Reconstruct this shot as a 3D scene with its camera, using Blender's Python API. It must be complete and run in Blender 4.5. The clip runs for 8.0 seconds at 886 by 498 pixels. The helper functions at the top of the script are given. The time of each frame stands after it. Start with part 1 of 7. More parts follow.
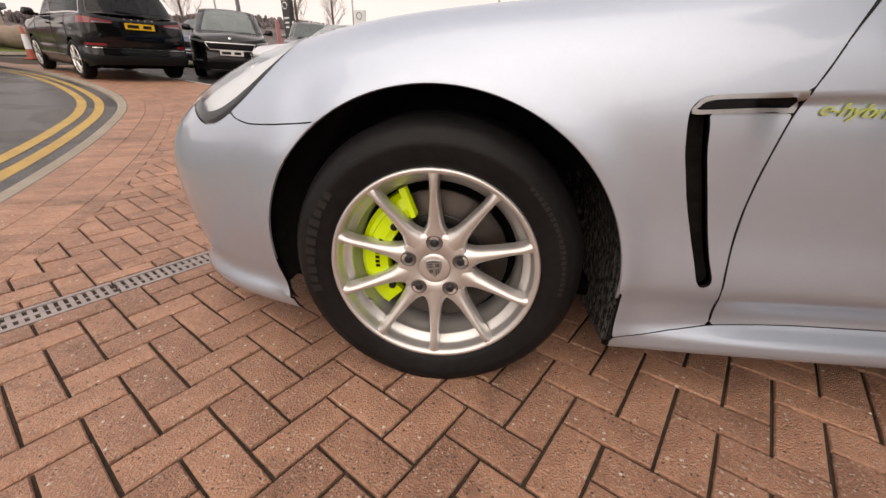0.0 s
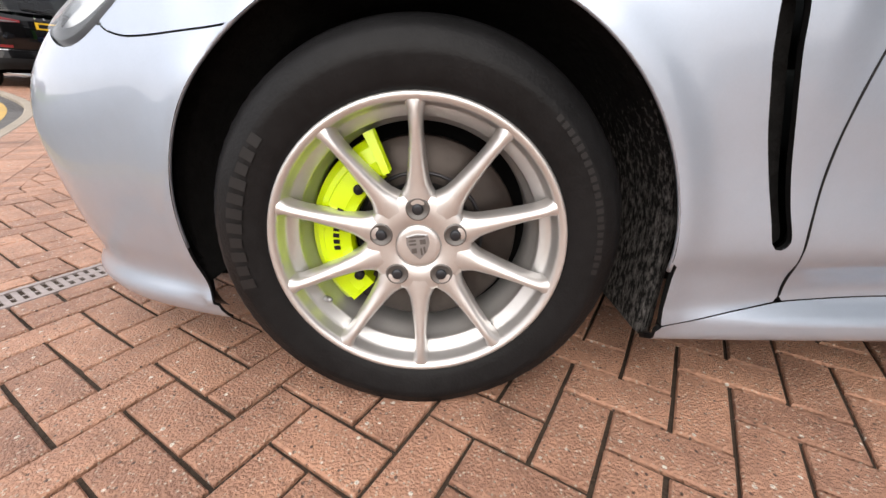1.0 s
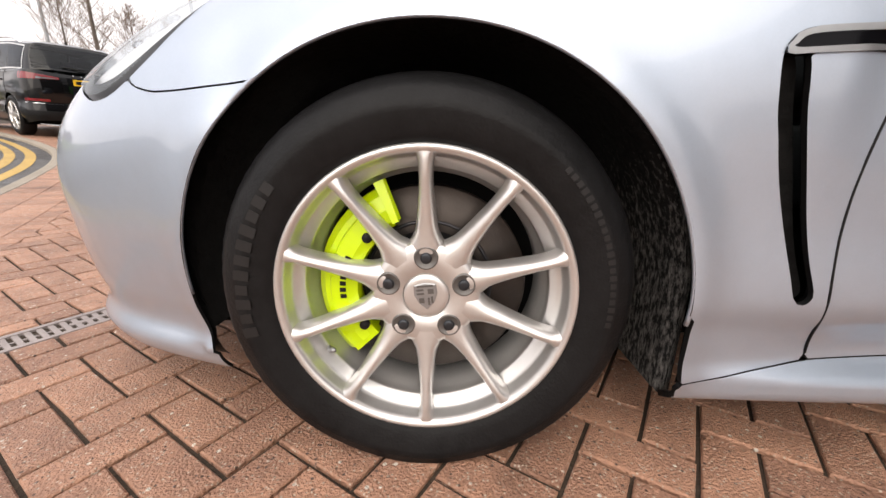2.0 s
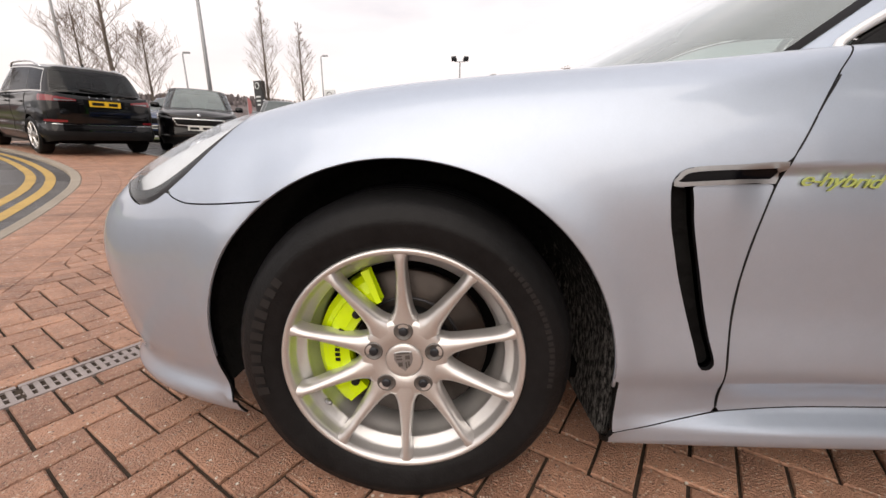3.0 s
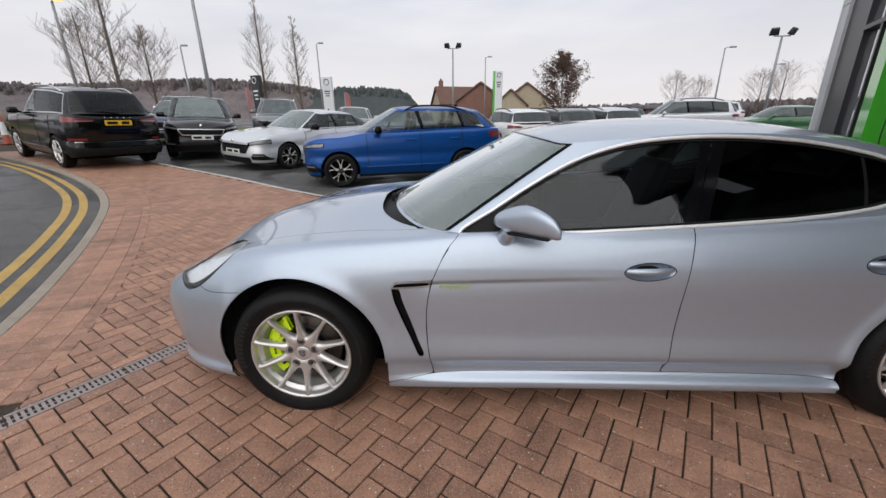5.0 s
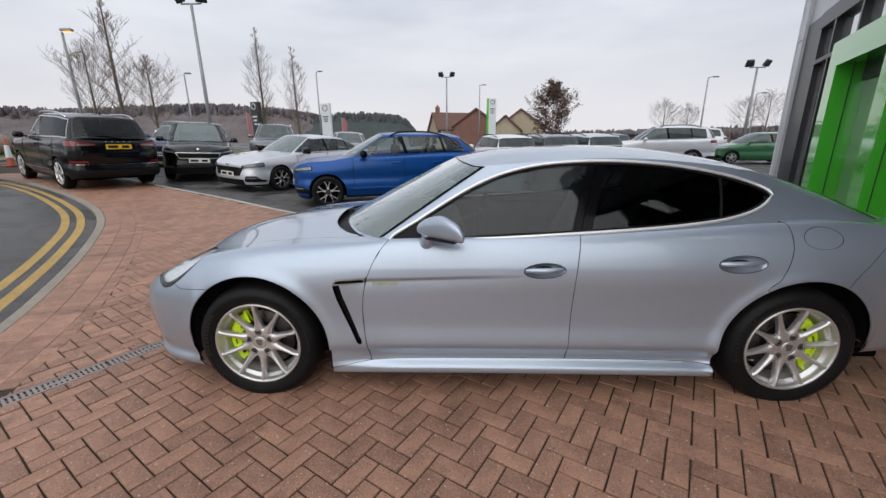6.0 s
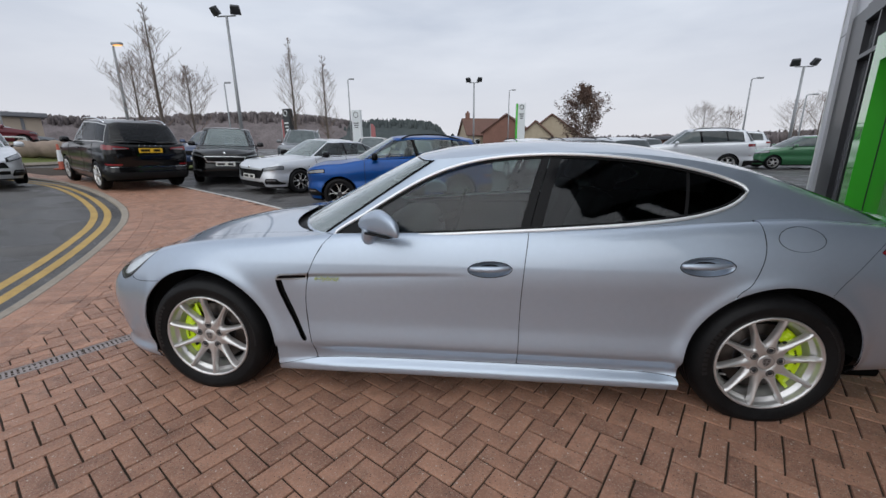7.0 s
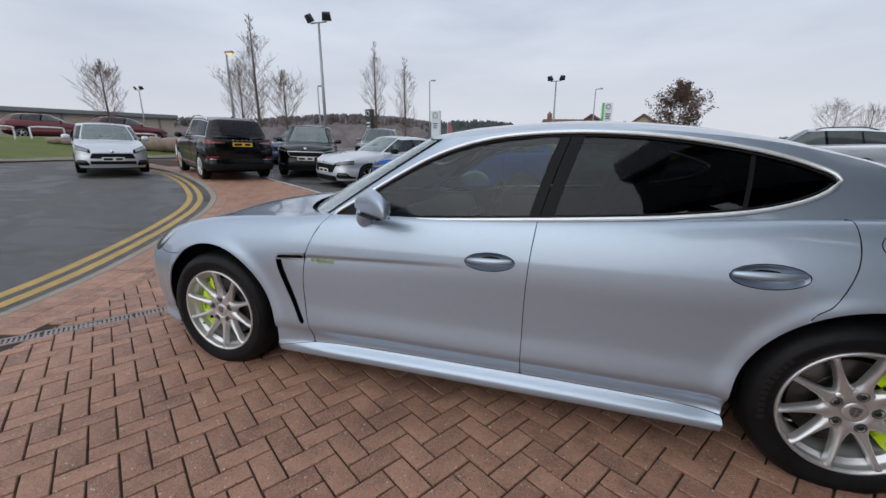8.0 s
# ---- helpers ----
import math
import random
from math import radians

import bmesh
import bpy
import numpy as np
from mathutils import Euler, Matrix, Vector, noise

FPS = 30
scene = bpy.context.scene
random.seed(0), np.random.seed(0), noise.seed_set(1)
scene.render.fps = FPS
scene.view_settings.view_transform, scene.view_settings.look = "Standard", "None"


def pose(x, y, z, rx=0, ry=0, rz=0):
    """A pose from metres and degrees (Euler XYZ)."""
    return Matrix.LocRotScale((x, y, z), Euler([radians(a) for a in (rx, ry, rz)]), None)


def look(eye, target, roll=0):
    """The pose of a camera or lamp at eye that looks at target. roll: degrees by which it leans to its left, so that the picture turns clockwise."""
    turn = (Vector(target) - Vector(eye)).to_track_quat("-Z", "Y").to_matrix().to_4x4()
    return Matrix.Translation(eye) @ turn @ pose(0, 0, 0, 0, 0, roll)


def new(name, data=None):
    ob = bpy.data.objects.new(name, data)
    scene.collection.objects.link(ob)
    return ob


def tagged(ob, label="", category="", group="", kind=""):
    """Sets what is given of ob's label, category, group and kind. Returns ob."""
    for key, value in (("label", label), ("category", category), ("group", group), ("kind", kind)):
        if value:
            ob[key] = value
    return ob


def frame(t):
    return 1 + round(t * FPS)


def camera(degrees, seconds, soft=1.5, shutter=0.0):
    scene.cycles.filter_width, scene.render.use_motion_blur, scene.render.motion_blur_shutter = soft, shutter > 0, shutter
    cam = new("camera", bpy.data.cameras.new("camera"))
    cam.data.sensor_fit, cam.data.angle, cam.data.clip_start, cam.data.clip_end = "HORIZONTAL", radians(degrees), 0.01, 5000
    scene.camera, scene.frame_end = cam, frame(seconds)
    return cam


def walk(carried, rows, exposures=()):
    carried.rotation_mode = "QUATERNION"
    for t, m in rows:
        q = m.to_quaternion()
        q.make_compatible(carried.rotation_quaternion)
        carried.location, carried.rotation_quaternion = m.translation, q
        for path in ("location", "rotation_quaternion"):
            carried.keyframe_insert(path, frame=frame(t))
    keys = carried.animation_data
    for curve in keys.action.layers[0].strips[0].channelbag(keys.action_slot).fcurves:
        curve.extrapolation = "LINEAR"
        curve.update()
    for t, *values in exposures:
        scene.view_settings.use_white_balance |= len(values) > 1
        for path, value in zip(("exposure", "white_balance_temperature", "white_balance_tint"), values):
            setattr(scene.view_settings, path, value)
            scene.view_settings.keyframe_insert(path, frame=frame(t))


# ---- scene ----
cam = camera(97.9, 8.0)
PATH = [
    (0, (0.107, -0.784, 0.775), (-0.089, 1.015, -0.076), 1.0),
    (0.5, (0.039, -0.658, 0.614), (0.045, 1.155, -0.23), 0.9),
    (1, (0.039, -0.582, 0.599), (0.046, 1.254, -0.194), 0.8),
    (1.2, (0.036, -0.57, 0.606), (0.033, 1.287, -0.136), 0.8),
    (2.3, (0.035, -0.572, 0.598), (-0.001, 1.351, 0.051), 1.0),
    (2.5, (0.047, -0.587, 0.629), (0.002, 1.334, 0.075), 0.6),
    (3, (0.099, -0.677, 0.778), (0.039, 1.248, 0.236), 0.5),
    (3.5, (0.218, -0.86, 1.034), (0.144, 1.054, 0.458), 0.9),
    (4, (0.354, -1.12, 1.251), (0.263, 0.771, 0.604), 0.2),
    (4.5, (0.527, -1.39, 1.376), (0.439, 0.503, 0.738), 0.3),
    (4.7, (0.62, -1.462, 1.399), (0.535, 0.428, 0.751), -0.3),
    (5.8, (1.07, -1.884, 1.44), (0.988, 0.036, 0.886), -0.9),
    (6, (1.125, -1.925, 1.432), (1.051, 0.003, 0.904), -0.5),
    (6.5, (1.321, -1.913, 1.411), (1.254, 0.023, 0.91), -0.6),
    (7, (1.567, -1.829, 1.361), (1.338, 0.094, 0.863), -0.6),
    (7.5, (1.759, -1.753, 1.284), (1.223, 0.116, 0.818), 0.3),
    (8, (1.884, -1.583, 1.248), (1.284, 0.261, 0.759), 0.2),
]
EXPOSURES = [(0.0, 0.22, 7750, 16), (0.5, 0.66, 7300, 12), (1.0, 0.86, 6900, 11), (2.5, 0.60, 7250, 13), (3.0, 0.32, 7300, 14), (3.5, 0.04, 6800, 10), (4.5, -0.06, 6550, 9), (6.5, -0.18, 6250, 7.5), (8.0, -0.30, 6000, 6.5)]
SKY, SUN, ZENITH = 0.092, 1.45, 1.15


walk(cam, [(t, look(eye, target, roll)) for t, eye, target, roll in PATH], exposures=EXPOSURES)

# ---------- world and sun: a bright overcast winter sky ----------
world = bpy.data.worlds.new("overcast_sky")
scene.world = world
world.use_nodes = True
wn, wl = world.node_tree.nodes, world.node_tree.links
wn.clear()
w_out = wn.new("ShaderNodeOutputWorld")
w_bg = wn.new("ShaderNodeBackground")
w_sky = wn.new("ShaderNodeTexSky")
w_sky.sky_type, w_sky.sun_disc = "NISHITA", False
w_sky.sun_elevation, w_sky.sun_rotation = radians(40), radians(-171)
w_sky.air_density, w_sky.dust_density = 1.0, 4.0
w_co = wn.new("ShaderNodeTexCoord")
w_map = wn.new("ShaderNodeMapping")
w_map.inputs["Scale"].default_value = (1.6, 1.6, 6.0)
w_noise = wn.new("ShaderNodeTexNoise")
w_noise.inputs["Scale"].default_value, w_noise.inputs["Detail"].default_value = 1.5, 7
w_ramp = wn.new("ShaderNodeValToRGB")
w_ramp.color_ramp.elements[0].position, w_ramp.color_ramp.elements[0].color = 0.33, (7.3, 7.6, 8.6, 1)
w_ramp.color_ramp.elements[1].position, w_ramp.color_ramp.elements[1].color = 0.66, (9.9, 10.0, 10.7, 1)
w_sep = wn.new("ShaderNodeSeparateXYZ")
w_low = wn.new("ShaderNodeMapRange")
w_low.inputs["From Min"].default_value, w_low.inputs["From Max"].default_value = 0.0, 0.28
w_glow = wn.new("ShaderNodeMix")
w_glow.data_type = "RGBA"
w_glow.inputs[6].default_value = (10.6, 10.1, 10.3, 1)
w_mix = wn.new("ShaderNodeMix")
w_mix.data_type = "RGBA"
w_mix.inputs[0].default_value = 0.93
wl.new(w_co.outputs["Generated"], w_map.inputs["Vector"])
wl.new(w_map.outputs["Vector"], w_noise.inputs["Vector"])
wl.new(w_noise.outputs["Fac"], w_ramp.inputs["Fac"])
wl.new(w_co.outputs["Generated"], w_sep.inputs["Vector"])
wl.new(w_sep.outputs["Z"], w_low.inputs["Value"])
wl.new(w_low.outputs["Result"], w_glow.inputs[0])
wl.new(w_ramp.outputs["Color"], w_glow.inputs[7])
wl.new(w_sky.outputs["Color"], w_mix.inputs[6])
wl.new(w_glow.outputs[2], w_mix.inputs[7])
w_rise = wn.new("ShaderNodeMapRange")
w_rise.inputs["From Min"].default_value, w_rise.inputs["From Max"].default_value = 0.12, 0.95
w_rise.inputs["To Min"].default_value, w_rise.inputs["To Max"].default_value = 1.0, ZENITH
w_gain = wn.new("ShaderNodeVectorMath")
w_gain.operation = "SCALE"
wl.new(w_sep.outputs["Z"], w_rise.inputs["Value"])
wl.new(w_mix.outputs[2], w_gain.inputs[0])
wl.new(w_rise.outputs["Result"], w_gain.inputs["Scale"])
wl.new(w_gain.outputs["Vector"], w_bg.inputs["Color"])
w_bg.inputs["Strength"].default_value = SKY
wl.new(w_bg.outputs["Background"], w_out.inputs["Surface"])

sun_data = bpy.data.lights.new("sun", "SUN")
sun_data.energy, sun_data.angle, sun_data.color = SUN, radians(80), (1.0, 0.96, 0.9)
sun = new("sun", sun_data)
sun.matrix_world = look((-4, -26, 22), (0, 0, 0))


# ---------- materials ----------
def material(name, color, rough=0.5, metal=0.0, vary=0.0, scale=20.0, bump=0.0, bump_scale=80.0, coat=0.0, spec=0.5,
             color2=None, pieces=0.0, emit=0.0):
    """A surface whose colour drifts at two scales, with fine relief."""
    m = bpy.data.materials.new(name)
    m.use_nodes = True
    n, l = m.node_tree.nodes, m.node_tree.links
    b = n["Principled BSDF"]
    b.inputs["Base Color"].default_value = (*color, 1)
    b.inputs["Roughness"].default_value, b.inputs["Metallic"].default_value = rough, metal
    b.inputs["Specular IOR Level"].default_value = spec
    b.inputs["Coat Weight"].default_value, b.inputs["Coat Roughness"].default_value = coat, 0.04
    if emit:
        b.inputs["Emission Color"].default_value, b.inputs["Emission Strength"].default_value = (*color, 1), emit
    co = n.new("ShaderNodeTexCoord")
    if vary or color2 or pieces:
        big, fine = n.new("ShaderNodeTexNoise"), n.new("ShaderNodeTexNoise")
        big.inputs["Scale"].default_value, big.inputs["Detail"].default_value = scale * 0.12, 5
        fine.inputs["Scale"].default_value, fine.inputs["Detail"].default_value = scale, 6
        add = n.new("ShaderNodeMath")
        add.operation = "ADD"
        for tex in (big, fine):
            l.new(co.outputs["Object"], tex.inputs["Vector"])
        l.new(big.outputs["Fac"], add.inputs[0])
        l.new(fine.outputs["Fac"], add.inputs[1])
        last = add.outputs[0]
        if pieces:
            info, geo = n.new("ShaderNodeObjectInfo"), n.new("ShaderNodeNewGeometry")
            both, wrap, times, more = (n.new("ShaderNodeMath") for _ in range(4))
            both.operation, wrap.operation, times.operation, more.operation = "ADD", "FRACT", "MULTIPLY_ADD", "ADD"
            l.new(info.outputs["Random"], both.inputs[0])
            l.new(geo.outputs["Random Per Island"], both.inputs[1])
            l.new(both.outputs[0], wrap.inputs[0])
            l.new(wrap.outputs[0], times.inputs[0])
            times.inputs[1].default_value, times.inputs[2].default_value = pieces, -pieces / 2
            l.new(last, more.inputs[0])
            l.new(times.outputs[0], more.inputs[1])
            last = more.outputs[0]
        rng = n.new("ShaderNodeMapRange")
        rng.inputs["From Min"].default_value, rng.inputs["From Max"].default_value = 0.55, 1.45
        l.new(last, rng.inputs["Value"])
        mix = n.new("ShaderNodeMix")
        mix.data_type = "RGBA"
        c2 = color2 or tuple(c * (1 - vary) for c in color)
        c1 = color if color2 else tuple(min(1.0, c * (1 + vary)) for c in color)
        mix.inputs[6].default_value, mix.inputs[7].default_value = (*c2, 1), (*c1, 1)
        l.new(rng.outputs["Result"], mix.inputs[0])
        l.new(mix.outputs[2], b.inputs["Base Color"])
    if bump:
        tex, bp = n.new("ShaderNodeTexNoise"), n.new("ShaderNodeBump")
        tex.inputs["Scale"].default_value, tex.inputs["Detail"].default_value = bump_scale, 4
        bp.inputs["Strength"].default_value, bp.inputs["Distance"].default_value = min(1.0, bump), 0.01
        l.new(co.outputs["Object"], tex.inputs["Vector"])
        l.new(tex.outputs["Fac"], bp.inputs["Height"])
        l.new(bp.outputs["Normal"], b.inputs["Normal"])
    return m


def car_paint(name, color, metal=0.6, rough=0.35, coat=1.0, spec=0.5):
    return material(name, color, rough, metal, 0.03, 300, 0.0, coat=coat, spec=spec)


def glass(name, tint, see, haze=0.0, gain=2.0):
    """Thin tinted pane: a mirror-like face over a tinted see-through body."""
    m = bpy.data.materials.new(name)
    m.use_nodes = True
    n, l = m.node_tree.nodes, m.node_tree.links
    n.clear()
    out, mix, fre = n.new("ShaderNodeOutputMaterial"), n.new("ShaderNodeMixShader"), n.new("ShaderNodeFresnel")
    tr, gl = n.new("ShaderNodeBsdfTransparent"), n.new("ShaderNodeBsdfGlossy")
    fre.inputs["IOR"].default_value = 1.52
    tr.inputs["Color"].default_value = (*(t * see for t in tint), 1)
    gl.inputs["Roughness"].default_value = 0.012
    gl.inputs["Color"].default_value = (0.95, 0.97, 1.0, 1)
    twice = n.new("ShaderNodeMath")
    twice.operation, twice.use_clamp = "MULTIPLY", True
    twice.inputs[1].default_value = gain
    l.new(fre.outputs[0], twice.inputs[0])
    l.new(twice.outputs[0], mix.inputs[0])
    l.new(tr.outputs[0], mix.inputs[1])
    l.new(gl.outputs[0], mix.inputs[2])
    last = mix.outputs[0]
    # pale diffuse film: a little mist, mostly sky reflection put into the colour
    if haze:
        film, both_ways = n.new("ShaderNodeBsdfDiffuse"), n.new("ShaderNodeMixShader")
        film.inputs["Color"].default_value = (0.62, 0.72, 0.70, 1)
        co, tex, rng = n.new("ShaderNodeTexCoord"), n.new("ShaderNodeTexNoise"), n.new("ShaderNodeMapRange")
        tex.inputs["Scale"].default_value, tex.inputs["Detail"].default_value = 3.5, 6
        rng.inputs["To Min"].default_value, rng.inputs["To Max"].default_value = haze * 0.6, haze * 1.4
        l.new(co.outputs["Object"], tex.inputs["Vector"])
        l.new(tex.outputs["Fac"], rng.inputs["Value"])
        l.new(rng.outputs["Result"], both_ways.inputs[0])
        l.new(last, both_ways.inputs[1])
        l.new(film.outputs[0], both_ways.inputs[2])
        last = both_ways.outputs[0]
    l.new(last, out.inputs["Surface"])
    return m


def paver_material():
    """Fired clay: each brick its own shade, pale grit, damp stains and dark grime that lie across many bricks."""
    m = material("terracotta_paver", (0.54, 0.288, 0.186), 0.50, 0, 0, 70, 0.9, 190, color2=(0.235, 0.120, 0.080), pieces=0.42, spec=0.55)
    n, l = m.node_tree.nodes, m.node_tree.links
    b = n["Principled BSDF"]
    base = b.inputs["Base Color"].links[0].from_socket
    geo = n.new("ShaderNodeNewGeometry")
    grit, stain, grime = n.new("ShaderNodeTexVoronoi"), n.new("ShaderNodeTexNoise"), n.new("ShaderNodeTexNoise")
    grit.inputs["Scale"].default_value, grit.inputs["Randomness"].default_value = 150, 1.0
    stain.inputs["Scale"].default_value, stain.inputs["Detail"].default_value = 1.3, 4
    grime.inputs["Scale"].default_value, grime.inputs["Detail"].default_value = 9, 7
    for tex in (grit, stain, grime):
        l.new(geo.outputs["Position"], tex.inputs["Vector"])
    dots = n.new("ShaderNodeMapRange")
    dots.inputs["From Min"].default_value, dots.inputs["From Max"].default_value = 0.42, 0.16
    l.new(grit.outputs["Distance"], dots.inputs["Value"])
    few = n.new("ShaderNodeMath")
    few.operation = "MULTIPLY"
    sep = n.new("ShaderNodeSeparateColor")
    l.new(grit.outputs["Color"], sep.inputs[0])
    some = n.new("ShaderNodeMapRange")
    some.inputs["From Min"].default_value, some.inputs["From Max"].default_value = 0.62, 0.72
    l.new(sep.outputs[0], some.inputs["Value"])
    l.new(dots.outputs["Result"], few.inputs[0])
    l.new(some.outputs["Result"], few.inputs[1])
    last = base
    for tex, lo, hi, col in ((stain, 0.62, 0.76, (0.58, 0.55, 0.55)), (grime, 0.60, 0.78, (0.58, 0.58, 0.58))):
        rng = n.new("ShaderNodeMapRange")
        rng.inputs["From Min"].default_value, rng.inputs["From Max"].default_value = lo, hi
        l.new(tex.outputs["Fac"], rng.inputs["Value"])
        mul = n.new("ShaderNodeMix")
        mul.data_type, mul.blend_type = "RGBA", "MULTIPLY"
        mul.inputs[7].default_value = (*col, 1)
        l.new(rng.outputs["Result"], mul.inputs[0])
        l.new(last, mul.inputs[6])
        last = mul.outputs[2]
    # sparse pale stones and dark pits in the clay
    for scale, lo, hi, near, col in ((62, 0.90, 0.93, 0.20, (0.66, 0.60, 0.52)), (95, 0.84, 0.88, 0.24, (0.10, 0.055, 0.040))):
        cell, only, dot, both_of, fleck, part_of = (n.new(k) for k in ("ShaderNodeTexVoronoi", "ShaderNodeMapRange", "ShaderNodeMapRange", "ShaderNodeMath", "ShaderNodeMix", "ShaderNodeSeparateColor"))
        cell.inputs["Scale"].default_value = scale
        l.new(geo.outputs["Position"], cell.inputs["Vector"])
        l.new(cell.outputs["Color"], part_of.inputs[0])
        only.inputs["From Min"].default_value, only.inputs["From Max"].default_value = lo, hi
        l.new(part_of.outputs[1], only.inputs["Value"])
        dot.inputs["From Min"].default_value, dot.inputs["From Max"].default_value = near + 0.08, near
        l.new(cell.outputs["Distance"], dot.inputs["Value"])
        both_of.operation = "MULTIPLY"
        l.new(only.outputs["Result"], both_of.inputs[0])
        l.new(dot.outputs["Result"], both_of.inputs[1])
        fleck.data_type = "RGBA"
        fleck.inputs[7].default_value = (*col, 1)
        l.new(both_of.outputs[0], fleck.inputs[0])
        l.new(last, fleck.inputs[6])
        last = fleck.outputs[2]
    top = n.new("ShaderNodeMix")
    top.data_type = "RGBA"
    top.inputs[7].default_value = (0.52, 0.43, 0.34, 1)
    l.new(few.outputs[0], top.inputs[0])
    l.new(last, top.inputs[6])
    l.new(top.outputs[2], b.inputs["Base Color"])
    return m


def mud_material():
    """Black felt with pale road dirt thrown against its rear part in upright streaks."""
    m = material("mud_splashed_liner", (0.009, 0.009, 0.009), 0.9, 0, 0.4, 40, 0.6, 70, spec=0.06)
    n, l = m.node_tree.nodes, m.node_tree.links
    b = n["Principled BSDF"]
    base = b.inputs["Base Color"].links[0].from_socket
    co, sep, grow = n.new("ShaderNodeTexCoord"), n.new("ShaderNodeSeparateXYZ"), n.new("ShaderNodeMapRange")
    l.new(co.outputs["Object"], sep.inputs[0])
    grow.inputs["From Min"].default_value, grow.inputs["From Max"].default_value = 0.24, 0.46
    grow.inputs["To Min"].default_value, grow.inputs["To Max"].default_value = -0.30, 0.06
    l.new(sep.outputs["X"], grow.inputs["Value"])
    stretch, tex = n.new("ShaderNodeMapping"), n.new("ShaderNodeTexNoise")
    stretch.inputs["Scale"].default_value = (1.0, 1.0, 0.38)
    tex.inputs["Scale"].default_value, tex.inputs["Detail"].default_value, tex.inputs["Roughness"].default_value = 120, 8, 0.7
    l.new(co.outputs["Object"], stretch.inputs["Vector"])
    l.new(stretch.outputs["Vector"], tex.inputs["Vector"])
    add, dirt, mix = n.new("ShaderNodeMath"), n.new("ShaderNodeMapRange"), n.new("ShaderNodeMix")
    l.new(tex.outputs["Fac"], add.inputs[0])
    l.new(grow.outputs["Result"], add.inputs[1])
    dirt.inputs["From Min"].default_value, dirt.inputs["From Max"].default_value = 0.44, 0.72
    l.new(add.outputs[0], dirt.inputs["Value"])
    mix.data_type = "RGBA"
    mix.inputs[7].default_value = (0.16, 0.155, 0.15, 1)
    l.new(dirt.outputs["Result"], mix.inputs[0])
    l.new(base, mix.inputs[6])
    l.new(mix.outputs[2], b.inputs["Base Color"])
    return m


def asphalt_material():
    """Worn stone-grey macadam with damp, darker and shinier patches."""
    m = material("worn_asphalt", (0.150, 0.143, 0.137), 0.75, 0, 0, 34, 0.8, 130, color2=(0.058, 0.056, 0.055), spec=0.5)
    n, l = m.node_tree.nodes, m.node_tree.links
    b = n["Principled BSDF"]
    base = b.inputs["Base Color"].links[0].from_socket
    geo, tex, rng, mul, gloss = n.new("ShaderNodeNewGeometry"), n.new("ShaderNodeTexNoise"), n.new("ShaderNodeMapRange"), n.new("ShaderNodeMix"), n.new("ShaderNodeMapRange")
    tex.inputs["Scale"].default_value, tex.inputs["Detail"].default_value, tex.inputs["Distortion"].default_value = 0.75, 8, 0.8
    l.new(geo.outputs["Position"], tex.inputs["Vector"])
    rng.inputs["From Min"].default_value, rng.inputs["From Max"].default_value = 0.46, 0.54
    l.new(tex.outputs["Fac"], rng.inputs["Value"])
    mul.data_type, mul.blend_type = "RGBA", "MULTIPLY"
    mul.inputs[7].default_value = (0.52, 0.51, 0.51, 1)
    l.new(rng.outputs["Result"], mul.inputs[0])
    l.new(base, mul.inputs[6])
    l.new(mul.outputs[2], b.inputs["Base Color"])
    gloss.inputs["To Min"].default_value, gloss.inputs["To Max"].default_value = 0.75, 0.36
    l.new(rng.outputs["Result"], gloss.inputs["Value"])
    l.new(gloss.outputs["Result"], b.inputs["Roughness"])
    return m


